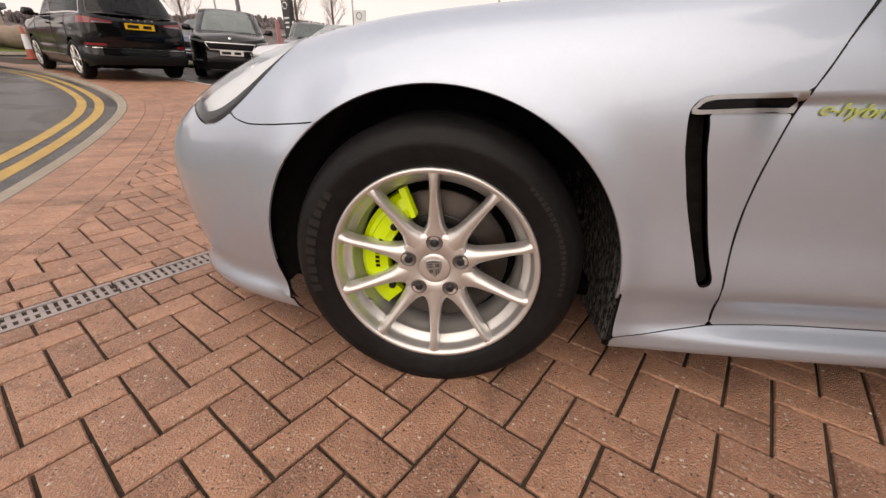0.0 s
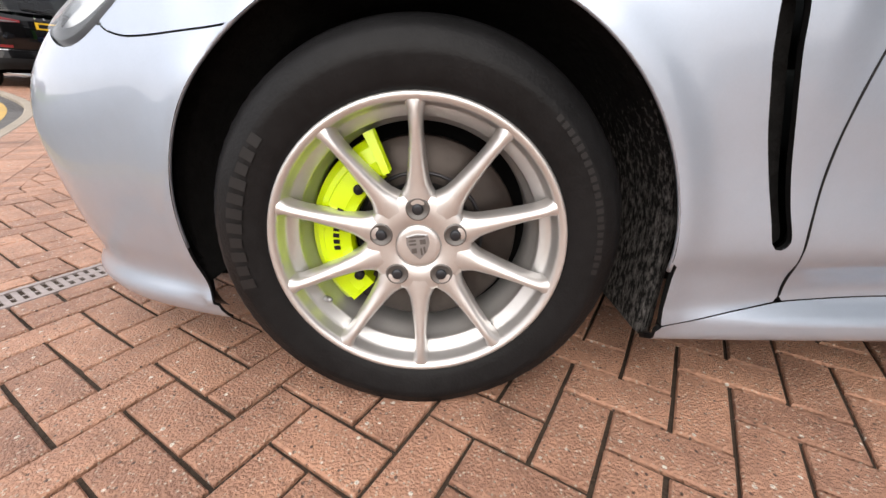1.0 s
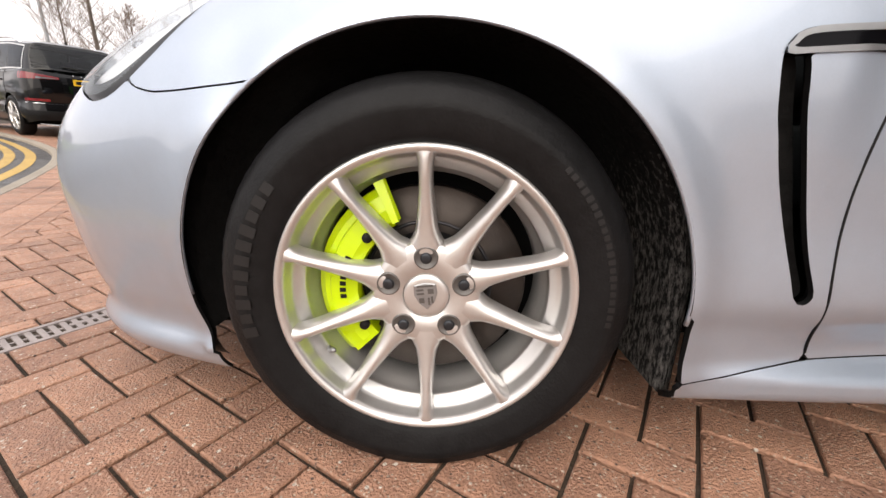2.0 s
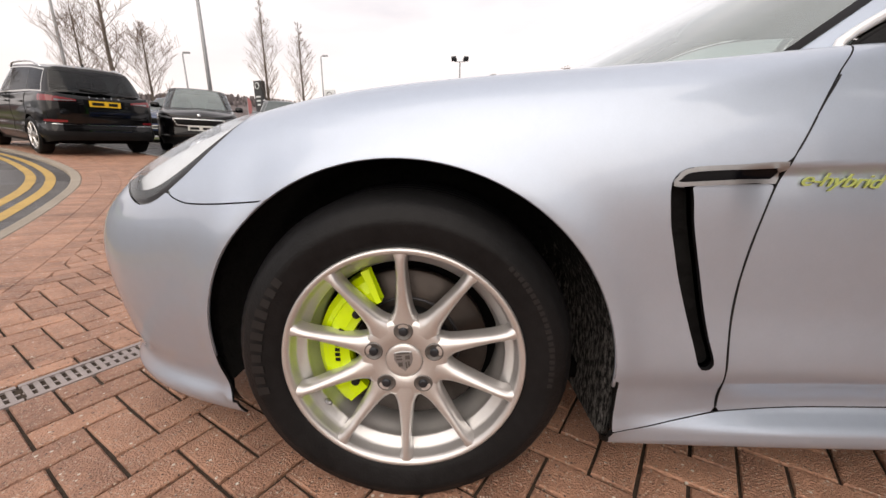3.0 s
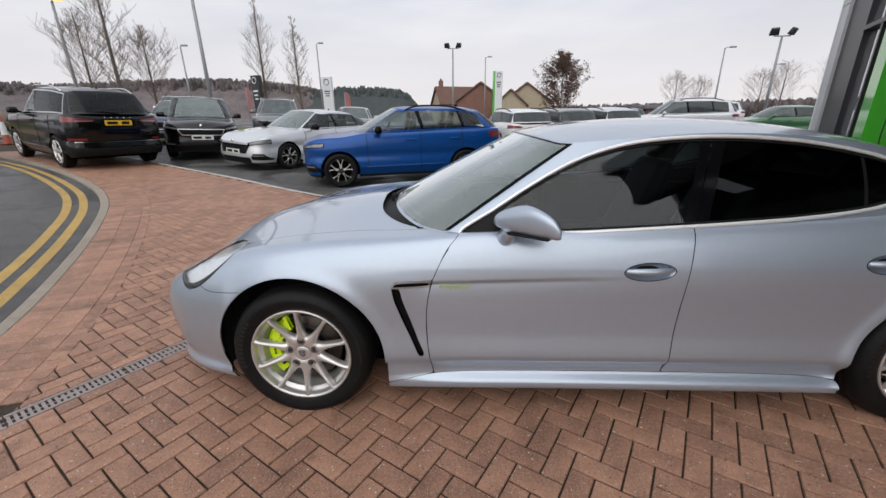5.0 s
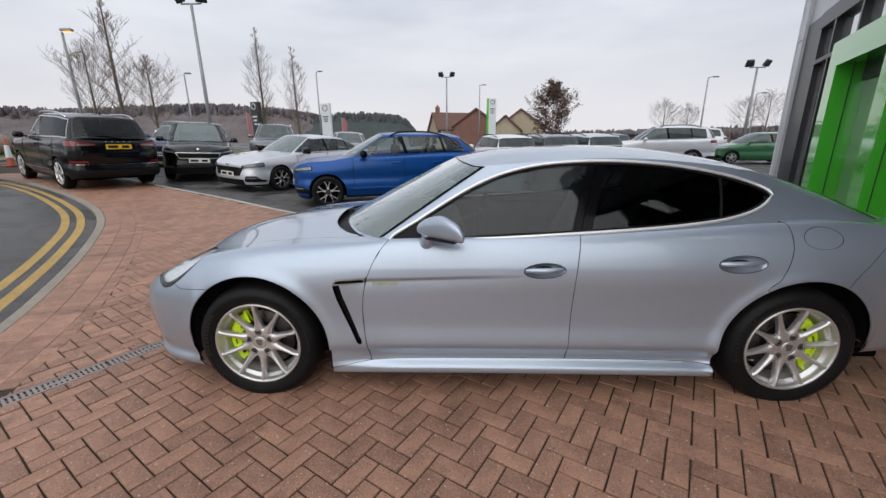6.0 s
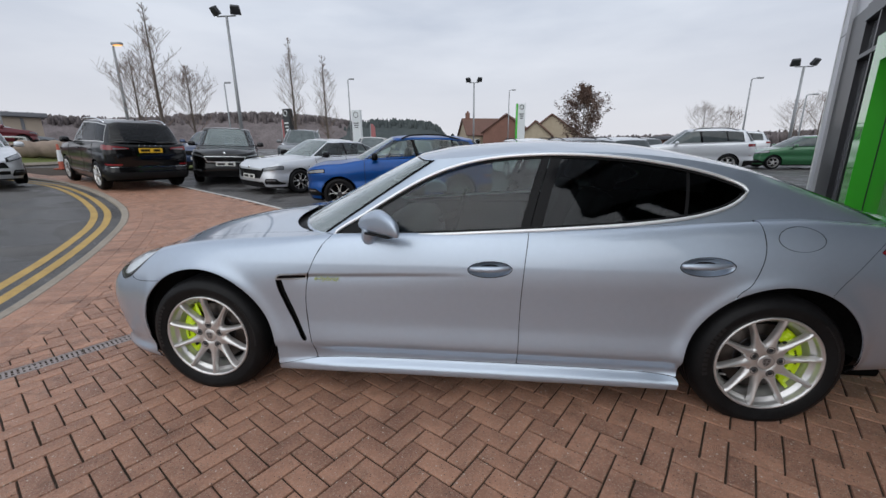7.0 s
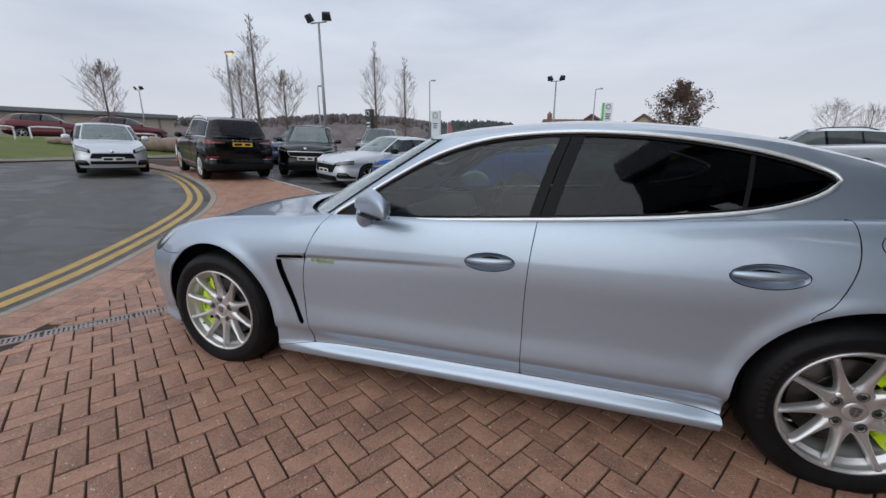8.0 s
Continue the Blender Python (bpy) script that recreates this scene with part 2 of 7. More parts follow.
M = {
    "silver": car_paint("silver_blue_paint", (0.425, 0.490, 0.580), 0.72, 0.42, 1.0),
    "black_paint": car_paint("black_paint", (0.0016, 0.0016, 0.002), 0.0, 0.3, 0.75, 0.08),
    "white_silver": car_paint("pale_silver_paint", (0.62, 0.64, 0.67), 0.45, 0.35),
    "blue": car_paint("blue_paint", (0.001, 0.062, 0.27), 0.35, 0.32, 0.45, 0.25),
    "white": car_paint("white_paint", (0.78, 0.79, 0.81), 0.0, 0.35),
    "grey": car_paint("grey_paint", (0.16, 0.17, 0.18), 0.5, 0.35),
    "dark_blue": car_paint("dark_blue_paint", (0.02, 0.04, 0.10), 0.4, 0.35),
    "beige": car_paint("champagne_paint", (0.42, 0.40, 0.36), 0.5, 0.35),
    "red": car_paint("red_paint", (0.12, 0.008, 0.014), 0.3, 0.35),
    "green": car_paint("green_paint", (0.02, 0.12, 0.04), 0.2, 0.35),
    "tyre": material("tyre_rubber", (0.0080, 0.0080, 0.0086), 0.46, 0, 0.45, 60, 0.12, 200, spec=0.15),
    "tyre_mark": material("raised_tyre_lettering", (0.0092, 0.0092, 0.0098), 0.46, 0, 0.2, 60, spec=0.35),
    "alloy": material("silver_alloy", (0.62, 0.61, 0.60), 0.34, 0.75, 0.04, 120, coat=0.5),
    # shade of the bolt recesses put into the colour; the crest pattern shares it
    "hole_shade": material("recess_shade_and_crest_grey", (0.13, 0.125, 0.12), 0.4, 0.6, 0.1, 80),
    "bolt": material("black_steel_bolt", (0.035, 0.038, 0.044), 0.35, 0.6, 0.2, 90),
    "alloy_dark": material("dark_alloy", (0.05, 0.05, 0.055), 0.35, 0.6, 0.1, 80),
    "disc": material("brake_disc_steel", (0.055, 0.046, 0.041), 0.42, 0.8, 0.25, 40, 0.05, 160),
    "lime": material("acid_green_enamel", (0.52, 0.72, 0.0), 0.32, 0, 0.06, 30, coat=0.4),
    "black_trim": material("black_plastic", (0.009, 0.009, 0.0095), 0.5, 0, 0.3, 60, 0.08, 220, spec=0.15),
    "gloss_black": material("gloss_black_trim", (0.003, 0.003, 0.004), 0.12, 0, 0.1, 20, coat=0.0, spec=0.12),
    "liner": material("wheel_arch_felt", (0.008, 0.008, 0.008), 0.95, 0, 0.5, 40, 0.6, 60, spec=0.05),
    "mud": mud_material(),
    "chrome": material("polished_trim", (0.80, 0.81, 0.83), 0.12, 1.0, 0.02, 40),
    "satin": material("satin_polished_trim", (0.88, 0.89, 0.90), 0.34, 0.55, 0.02, 40),
    "steel": material("dull_steel", (0.35, 0.36, 0.37), 0.4, 0.9, 0.15, 60),
    "window": glass("clear_tinted_glass", (0.80, 0.94, 0.92), 0.60, 0.0, 1.0),
    "privacy": glass("privacy_glass", (0.70, 0.84, 0.84), 0.22, 0.0, 0.6),
    "screen": glass("windscreen_glass", (0.85, 0.95, 0.91), 0.82, 0.22),
    "lens": glass("lamp_lens", (0.97, 0.98, 0.98), 0.97, 0.03, 0.6),
    "clear_glass": glass("clear_side_glass", (0.80, 0.92, 0.89), 0.80, 0.02, 1.0),
    "clear_screen": glass("clear_windscreen", (0.80, 0.92, 0.89), 0.75, 0.22, 1.2),
    "rear_glass": glass("dark_rear_glass", (0.70, 0.80, 0.79), 0.22, 0.0, 0.6),
    "dark_glass": material("far_car_glass", (0.007, 0.008, 0.009), 0.05, 0, 0.2, 3, spec=0.3),
    "side_glass": material("far_side_glass", (0.045, 0.053, 0.055), 0.05, 0, 0.5, 4, spec=0.35),
    # base colour lifted to stand in for the sky's reflection
    "far_screen": material("far_windscreen", (0.085, 0.102, 0.102), 0.06, 0, 0.5, 4, spec=0.45),
    "lamp_glass": material("headlamp_lens", (0.72, 0.74, 0.76), 0.10, 0.35, 0.25, 14, coat=1.0),
    "bowl": material("lamp_reflector", (0.80, 0.82, 0.85), 0.28, 0.15, 0.12, 30, coat=0.5),
    "far_lamp": material("grey_lamp_lens", (0.17, 0.18, 0.19), 0.12, 0.2, 0.5, 30, coat=0.8),
    "red_lens": material("red_lamp_lens", (0.20, 0.010, 0.014), 0.12, 0, 0.15, 14, coat=0.7),
    "white_plate": material("white_plate", (0.70, 0.70, 0.66), 0.4, 0, 0.05, 30),
    "yellow_plate": material("yellow_plate", (0.72, 0.45, 0.02), 0.4, 0, 0.05, 30),
    "ink": material("black_ink", (0.007, 0.007, 0.008), 0.5, 0, 0.1, 30, spec=0.2),
    "seat": material("dark_leather", (0.012, 0.012, 0.014), 0.5, 0, 0.2, 30, 0.1, 300, spec=0.25),
    "badge_green": material("lime_badge", (0.40, 0.46, 0.13), 0.35, 0.1, 0.05, 60),
    "brick": paver_material(),
    "joint": material("damp_joint_sand", (0.046, 0.031, 0.020), 0.9, 0, 0.5, 40, 0.6, 120),
    "asphalt": asphalt_material(),
    "kerbstone": material("concrete_kerb", (0.30, 0.26, 0.21), 0.8, 0, 0.22, 26, 0.4, 140),
    "yellow_line": material("worn_yellow_paint", (0.56, 0.37, 0.10), 0.7, 0, 0, 30, 0.4, 120, color2=(0.34, 0.22, 0.075)),
    "white_line": material("worn_white_paint", (0.52, 0.50, 0.47), 0.7, 0, 0.25, 30),
    "cast_iron": material("galvanised_grate", (0.33, 0.285, 0.27), 0.55, 0.3, 0.25, 40, 0.2, 200),
    # near-black colour stands in for deep shade in drain, arches, wheels and underbodies
    "void": material("painted_recess_darkness", (0.004, 0.004, 0.004), 0.9, 0, 0.3, 20, spec=0.02),
    "grass": material("winter_grass", (0.17, 0.19, 0.045), 0.9, 0, 0, 14, 0.8, 60, color2=(0.065, 0.085, 0.020)),
    "bark": material("grey_bark", (0.13, 0.105, 0.085), 0.9, 0, 0.35, 14, 0.6, 40),
    "twig": material("winter_twigs", (0.20, 0.15, 0.125), 0.9, 0, 0.3, 14),
    "leaf_brown": material("dry_oak_leaf", (0.16, 0.095, 0.066), 0.8, 0, 0, 12, color2=(0.075, 0.048, 0.038), pieces=0.6),
    # brown lightened so that distance haze is part of the colour
    "wood_far": material("hazy_bare_woodland", (0.140, 0.122, 0.122), 1.0, 0, 0.55, 2.2, pieces=0.6, spec=0.0),
    "pine_far": material("far_conifers", (0.080, 0.092, 0.092), 1.0, 0, 0.2, 0.5, pieces=0.3, spec=0.0),
    "render_wall": material("cream_render", (0.40, 0.34, 0.25), 0.9, 0, 0.12, 2, 0.2, 30),
    "brick_wall": material("red_brick_wall", (0.20, 0.105, 0.08), 0.9, 0, 0.2, 6, 0.2, 30),
    "roof_tile": material("brown_roof_tile", (0.145, 0.080, 0.062), 0.85, 0, 0.2, 6, 0.4, 30),
    "post": material("galvanised_post", (0.30, 0.31, 0.32), 0.5, 0.5, 0.12, 20),
    "lamp_on": material("sodium_lamp", (1.0, 0.45, 0.12), 0.4, emit=2.0),
    "sign_white": material("white_sign_panel", (0.70, 0.73, 0.74), 0.4, 0, 0.05, 4),
    "sign_green": material("bright_green_panel", (0.065, 0.46, 0.03), 0.14, 0, 0.05, 4, coat=1.0),
    "sign_dark": material("anthracite_panel", (0.030, 0.032, 0.035), 0.35, 0, 0.15, 4),
    "sign_blue": material("blue_notice", (0.01, 0.10, 0.38), 0.4, 0, 0.05, 4),
    "cladding": material("pale_grey_cladding", (0.55, 0.56, 0.58), 0.4, 0.3, 0.06, 3),
    "frame_dark": material("anthracite_frame", (0.028, 0.028, 0.031), 0.35, 0.2, 0.15, 6),
    "shop_glass": material("showroom_glass", (0.62, 0.63, 0.65), 0.02, 0.8, 0.05, 1, spec=0.9),
    "hall_glass": material("dark_showroom_glass", (0.05, 0.05, 0.05), 0.02, 0, 0.2, 1, spec=0.5),
    "far_wall": material("stone_clad_hall", (0.36, 0.30, 0.24), 0.9, 0, 0.15, 0.6),
    "far_roof": material("slate_grey_roof", (0.16, 0.165, 0.18), 0.8, 0, 0.15, 0.6),
    "cone": material("faded_orange_cone", (0.34, 0.075, 0.04), 0.6, 0, 0.15, 12),
    "log": material("weathered_log", (0.30, 0.235, 0.185), 0.9, 0, 0.25, 6, 0.6, 16),
    "hoop": material("white_painted_rail", (0.72, 0.72, 0.72), 0.45, 0, 0.08, 12),
    "flag": material("faded_flag_cloth", (0.34, 0.13, 0.13), 0.8, 0, 0.2, 8),
}


# ---------- shape helpers ----------
def link(name, geo, mat, parent=None, label="", smooth=True):
    """One mesh object out of (points, faces)."""
    me = bpy.data.meshes.new(name)
    me.from_pydata([tuple(v) for v in geo[0]], [], [tuple(f) for f in geo[1]])
    me.polygons.foreach_set("use_smooth", [smooth] * len(me.polygons))
    me.materials.append(M[mat])
    me.validate()
    me.update()
    ob = new(name, me)
    if parent is not None:
        ob.parent = parent
    return tagged(ob, label)


def thing(name, label, category, group="", kind="", m=None):
    ob = new(name)
    if m is not None:
        ob.matrix_world = m
    return tagged(ob, label, category, group, kind)


def join(*geos):
    V, F = [], []
    for v, f in geos:
        o = len(V)
        V += [tuple(p) for p in v]
        F += [tuple(i + o for i in q) for q in f]
    return V, F


def moved(geo, m):
    return [tuple(m @ Vector(p)) for p in geo[0]], geo[1]


def box(cx, cy, cz, sx, sy, sz, bevel=0.0, taper=(1, 1)):
    """A block about its centre, with chamfered edges; taper: how far its top draws in."""
    bm = bmesh.new()
    bmesh.ops.create_cube(bm, size=1)
    for v in bm.verts:
        k = taper if v.co.z > 0 else (1, 1)
        v.co = Vector((cx + v.co.x * sx * k[0], cy + v.co.y * sy * k[1], cz + v.co.z * sz))
    if bevel:
        bmesh.ops.bevel(bm, geom=bm.edges[:], offset=bevel, segments=2, affect="EDGES", profile=0.6)
    return from_bm(bm)


def from_bm(bm):
    bm.verts.index_update()
    geo = [v.co.copy() for v in bm.verts], [[v.index for v in f.verts] for f in bm.faces]
    bm.free()
    return geo


def tube(points, radii, sides=8, caps=True):
    """A round bar along points, with a radius at each."""
    pts = [Vector(p) for p in points]
    if not hasattr(radii, "__len__"):
        radii = [radii] * len(pts)
    V, F = [], []
    up = Vector((0.13, 0.21, 0.97))
    for i, p in enumerate(pts):
        d = (pts[min(i + 1, len(pts) - 1)] - pts[max(i - 1, 0)]).normalized()
        a = d.cross(up if abs(d.dot(up)) < 0.95 else Vector((1, 0, 0))).normalized()
        b = d.cross(a)
        for k in range(sides):
            t = 2 * math.pi * k / sides
            V.append(p + (a * math.cos(t) + b * math.sin(t)) * radii[i])
    for i in range(len(pts) - 1):
        for k in range(sides):
            j = (k + 1) % sides
            F.append((i * sides + k, i * sides + j, (i + 1) * sides + j, (i + 1) * sides + k))
    if caps:
        F += [tuple(range(sides))[::-1], tuple((len(pts) - 1) * sides + k for k in range(sides))]
    return V, F


def lathe(profile, segs=64, arc=(0, 360), closed=False):
    """Turns (radius, y) pairs about the y axis; angle 0 points along +x, 90 up."""
    V, F = [], []
    full = abs(arc[1] - arc[0]) >= 360
    n = segs if full else segs + 1
    m = len(profile)
    for i in range(n):
        a = radians(arc[0] + (arc[1] - arc[0]) * i / segs)
        V += [(r * math.cos(a), y, r * math.sin(a)) for r, y in profile]
    for i in range(segs):
        k = (i + 1) % n
        for j in range(m if closed else m - 1):
            h = (j + 1) % m
            F.append((i * m + j, k * m + j, k * m + h, i * m + h))
    return V, F


def curve(*knots):
    """A smooth function through (x, value) knots that does not overshoot."""
    xs, ys = np.array([k[0] for k in knots], float), np.array([k[1] for k in knots], float)
    h, d = np.diff(xs), np.diff(ys) / np.diff(xs)
    m = np.zeros(len(xs))
    m[0], m[-1] = d[0], d[-1]
    for i in range(1, len(xs) - 1):
        m[i] = 0 if d[i - 1] * d[i] <= 0 else (h[i - 1] + h[i]) * 3 / ((2 * h[i] + h[i - 1]) / d[i - 1] + (h[i] + 2 * h[i - 1]) / d[i])

    def f(x):
        x = np.clip(x, xs[0], xs[-1])
        i = np.clip(np.searchsorted(xs, x) - 1, 0, len(xs) - 2)
        t = (x - xs[i]) / h[i]
        return ((2 * t**3 - 3 * t**2 + 1) * ys[i] + (t**3 - 2 * t**2 + t) * h[i] * m[i]
                + (-2 * t**3 + 3 * t**2) * ys[i + 1] + (t**3 - t**2) * h[i] * m[i + 1])
    return f


def path_through(points, n, closed=False):
    """n points evenly along a smooth line through the given ones."""
    P = np.array(points, float)
    if closed:
        P = np.vstack([P[-1:], P, P[:2]])
    else:
        P = np.vstack([2 * P[0] - P[1], P, 2 * P[-1] - P[-2]])
    out = []
    for i in range(1, len(P) - 2):
        t = np.linspace(0, 1, 24, endpoint=False)[:, None]
        a, b, c, d = P[i - 1], P[i], P[i + 1], P[i + 2]
        out.append(0.5 * (2 * b + (c - a) * t + (2 * a - 5 * b + 4 * c - d) * t**2 + (3 * b - a - 3 * c + d) * t**3))
    out = np.vstack(out + [P[-2:-1]])
    s = np.concatenate([[0], np.cumsum(np.linalg.norm(np.diff(out, axis=0), axis=1))])
    want = np.linspace(0, s[-1], n, endpoint=not closed)
    return np.stack([np.interp(want, s, out[:, k]) for k in range(P.shape[1])], 1)


def along_knots(points, u):
    """A smooth line through the points, at knot numbers u."""
    P = np.array(points, float)
    P = np.vstack([2 * P[0] - P[1], P, 2 * P[-1] - P[-2]])
    i = np.clip(u.astype(int), 0, len(P) - 4)
    t = (u - i)[:, None]
    a, b, c, d = P[i], P[i + 1], P[i + 2], P[i + 3]
    return 0.5 * (2 * b + (c - a) * t + (2 * a - 5 * b + 4 * c - d) * t**2 + (3 * b - a - 3 * c + d) * t**3)


def inside(poly, X, Y):
    """Signed distance to a closed outline, positive inside."""
    poly = np.array(poly, float)
    best, odd = np.full(X.shape, 1e9), np.zeros(X.shape, bool)
    for (ax, ay), (bx, by) in zip(poly, np.roll(poly, -1, 0)):
        ex, ey = bx - ax, by - ay
        t = np.clip(((X - ax) * ex + (Y - ay) * ey) / (ex * ex + ey * ey + 1e-12), 0, 1)
        best = np.minimum(best, (X - ax - t * ex) ** 2 + (Y - ay - t * ey) ** 2)
        odd ^= ((ay > Y) != (by > Y)) & (X < ex * (Y - ay) / (by - ay + 1e-12) + ax)
    return np.sqrt(best) * np.where(odd, 1, -1)


def normals(P):
    du, dv = np.gradient(P, axis=0), np.gradient(P, axis=1)
    n = np.cross(du, dv)
    return n / (np.linalg.norm(n, axis=2, keepdims=True) + 1e-9)


def cut(P, f, off=0.0, flip=False):
    """The piece of a surface grid where f is positive, moved off along its normals."""
    if off:
        P = P + normals(P) * off
    n, m = f.shape
    V, F, made = [], [], {}
    pos = f > 0
    some = pos[:-1, :-1] | pos[1:, :-1] | pos[1:, 1:] | pos[:-1, 1:]

    def point(key, value):
        if key not in made:
            made[key] = len(V)
            V.append(value)
        return made[key]
    for i, j in zip(*np.nonzero(some)):
        ring = ((i, j), (i + 1, j), (i + 1, j + 1), (i, j + 1))
        face = []
        for a, b in zip(ring, ring[1:] + ring[:1]):
            if pos[a]:
                face.append(point(a, P[a]))
            if pos[a] != pos[b]:
                t = f[a] / (f[a] - f[b])
                face.append(point((min(a, b), max(a, b)), P[a] * (1 - t) + P[b] * t))
        if len(face) > 2:
            F.append(face[::-1] if flip else face)
    return V, F


def weld(geo, dist=0.0005):
    bm = bmesh.new()
    vs = [bm.verts.new(p) for p in geo[0]]
    for f in geo[1]:
        try:
            bm.faces.new([vs[i] for i in f])
        except ValueError:
            pass
    bmesh.ops.remove_doubles(bm, verts=bm.verts, dist=dist)
    return from_bm(bm)


def thick(ob, t, offset=-1, rim=None):
    mod = ob.modifiers.new("thickness", "SOLIDIFY")
    me = ob.data
    uses = np.empty(len(me.loops), dtype=np.int32)
    me.loops.foreach_get("edge_index", uses)
    border = np.bincount(uses, minlength=len(me.edges)) == 1
    me.edges.foreach_set("use_edge_sharp", border)
    if rim:
        ob.data.materials.append(M[rim])
        mod.material_offset_rim = mod.material_offset = 1
    mod.thickness, mod.offset = t, offset
    return ob


def step(x, a, b):
    t = np.clip((x - a) / (b - a), 0, 1)
    return t * t * (3 - 2 * t)


# ---------- the lie of the land: falls to the drain from the building, rises gently beyond ----------
def soft(x):
    return np.logaddexp(0, np.minimum(x, 60) / 0.6) * 0.6


def land(x, y):
    rise = np.clip((np.asarray(x, float) + 1.7) / 1.6, 0, 1)
    stand = 0.0330 * rise * rise * (3 - 2 * rise) + 0.003 * np.clip(x, 0, 6)
    bank = 0.62 * np.interp(-np.asarray(x, float), (17.3, 21.0), (0, 1)) * np.interp(y, (-16, -10, 16, 24), (0, 1, 1, 0))
    return 0.048 * soft(np.minimum(-x, 24) - 1.2) + 0.02 * soft(np.minimum(y, 30) - 2) - 0.0075 + stand + bank


# ---------- vehicles: skin and cabin grids ----------
def car_skin(s, n=260, nb=40, nd=16):
    """Lower body, one half: rows go up the flank, then across the bonnet or deck to the middle."""
    O = path_through(s["plan"], n)
    T = np.gradient(O, axis=0)
    T /= np.linalg.norm(T, axis=1, keepdims=True)
    N = np.stack([-T[:, 1], T[:, 0]], 1)
    x = O[:, 0]
    zb, zt, zc, a = s["bottom"](x), s["top"](x), s["middle"](x), s["shoulder"](x)
    q = np.concatenate([np.linspace(0, 0.7, nb // 2, endpoint=False), 0.7 + 0.3 * np.sin(np.linspace(0, 1, nb - nb // 2) * math.pi / 2)])
    rows, D = [], []
    for v in q:
        z = zb + v * (zt - zb)
        c = min(1, max(0, (v - 0.62) / 0.38))
        ins = s["tuck"](x, z) + a * (1 - math.sqrt(1 - c * c))
        p = O - N * ins[:, None]
        rows.append(np.stack([p[:, 0], np.maximum(p[:, 1], 0), z], 1))
        D.append(np.full(n, v - 1))
    edge = rows[-1]
    for r in np.linspace(0, 1, nd + 1)[1:]:
        rows.append(np.stack([edge[:, 0], edge[:, 1] * (1 - r), edge[:, 2] + (zc - edge[:, 2]) * r * r * (3 - 2 * r)], 1))
        D.append(np.full(n, r))
    return np.stack(rows, 1), np.stack(D, 1)


def car_cabin(s, n=200, nv=30, nr=12):
    """Upper body, one half: from the middle of the windscreen round to the middle of the rear window."""
    u = np.linspace(0, len(s["base"]) - 1, 4000)
    run = np.concatenate([[0], np.cumsum(np.linalg.norm(np.diff(along_knots(s["base"], u), axis=0), axis=1))])
    u = np.interp(np.linspace(0, run[-1], n), run, u)
    A, B = along_knots(s["base"], u), along_knots(s["rail"], u)
    rows = []
    out = np.gradient(A, axis=0)
    out = np.stack([-out[:, 1], out[:, 0], 0 * out[:, 0]], 1)
    out /= np.linalg.norm(out, axis=1, keepdims=True) + 1e-9
    for v in np.linspace(0, 1, nv):
        rows.append(A * (1 - v) + B * v + out * s["bulge"] * 4 * v * (1 - v))
    side = np.stack(rows, 1)
    side[:, :, 1] = np.maximum(side[:, :, 1], 0)
    zr = s["roof"](B[:, 0])
    rows = [B]
    for r in np.linspace(0, 1, nr)[1:]:
        rows.append(np.stack([B[:, 0], B[:, 1] * (1 - r), B[:, 2] + (zr - B[:, 2]) * (1 - (1 - r) ** 2.4)], 1))
    return side, np.stack(rows, 1)


def to_world(P, side, mid=0.0):
    """Half-width to y: side -1 is the side nearer to the walk."""
    Q = P.copy()
    Q[..., 1] = mid + side * P[..., 1]
    return Q


def both(P, f, mid, off=0.0):
    return weld(join(cut(to_world(P, -1, mid), f, off), cut(to_world(P, 1, mid), f, -off, True)))


# ---------- wheel ----------
def spoke_geo(angle, r0=0.066, r1=0.2365):
    """One slim spoke with a ridged back, flaring at both ends; turned to its angle."""
    V, F = [], []
    half = curve((0, 0.036), (0.13, 0.0287), (0.20, 0.0212), (0.32, 0.0172), (0.50, 0.0138), (0.74, 0.0112), (0.89, 0.0115), (0.95, 0.0155), (1, 0.026))
    front = curve((0, 0.0175), (0.25, 0.0125), (0.6, 0.003), (0.88, -0.0045), (0.96, -0.0045), (1, -0.002))
    n = 18
    for i in range(n + 1):
        t = i / n
        r, h, y = r0 + (r1 - r0) * t, float(half(t)), float(front(t))
        for a, dy in ((-1, 0.034), (-0.95, 0.0145), (-0.72, 0.0050), (-0.30, -0.0006), (0.30, -0.0006), (0.72, 0.0050), (0.95, 0.0145), (1, 0.034)):
            V.append((r, y + dy, a * h))
    m = 8
    for i in range(n):
        for j in range(m - 1):
            F.append((i * m + j, (i + 1) * m + j, (i + 1) * m + j + 1, i * m + j + 1))
    return moved((V, F), Matrix.Rotation(-radians(angle), 4, "Y"))


def ring_bar(angle, r, y, length, height, depth):
    """A small raised bar at an angle on a sidewall."""
    return moved(box(r, y, 0, height, depth, length), Matrix.Rotation(-radians(angle), 4, "Y"))


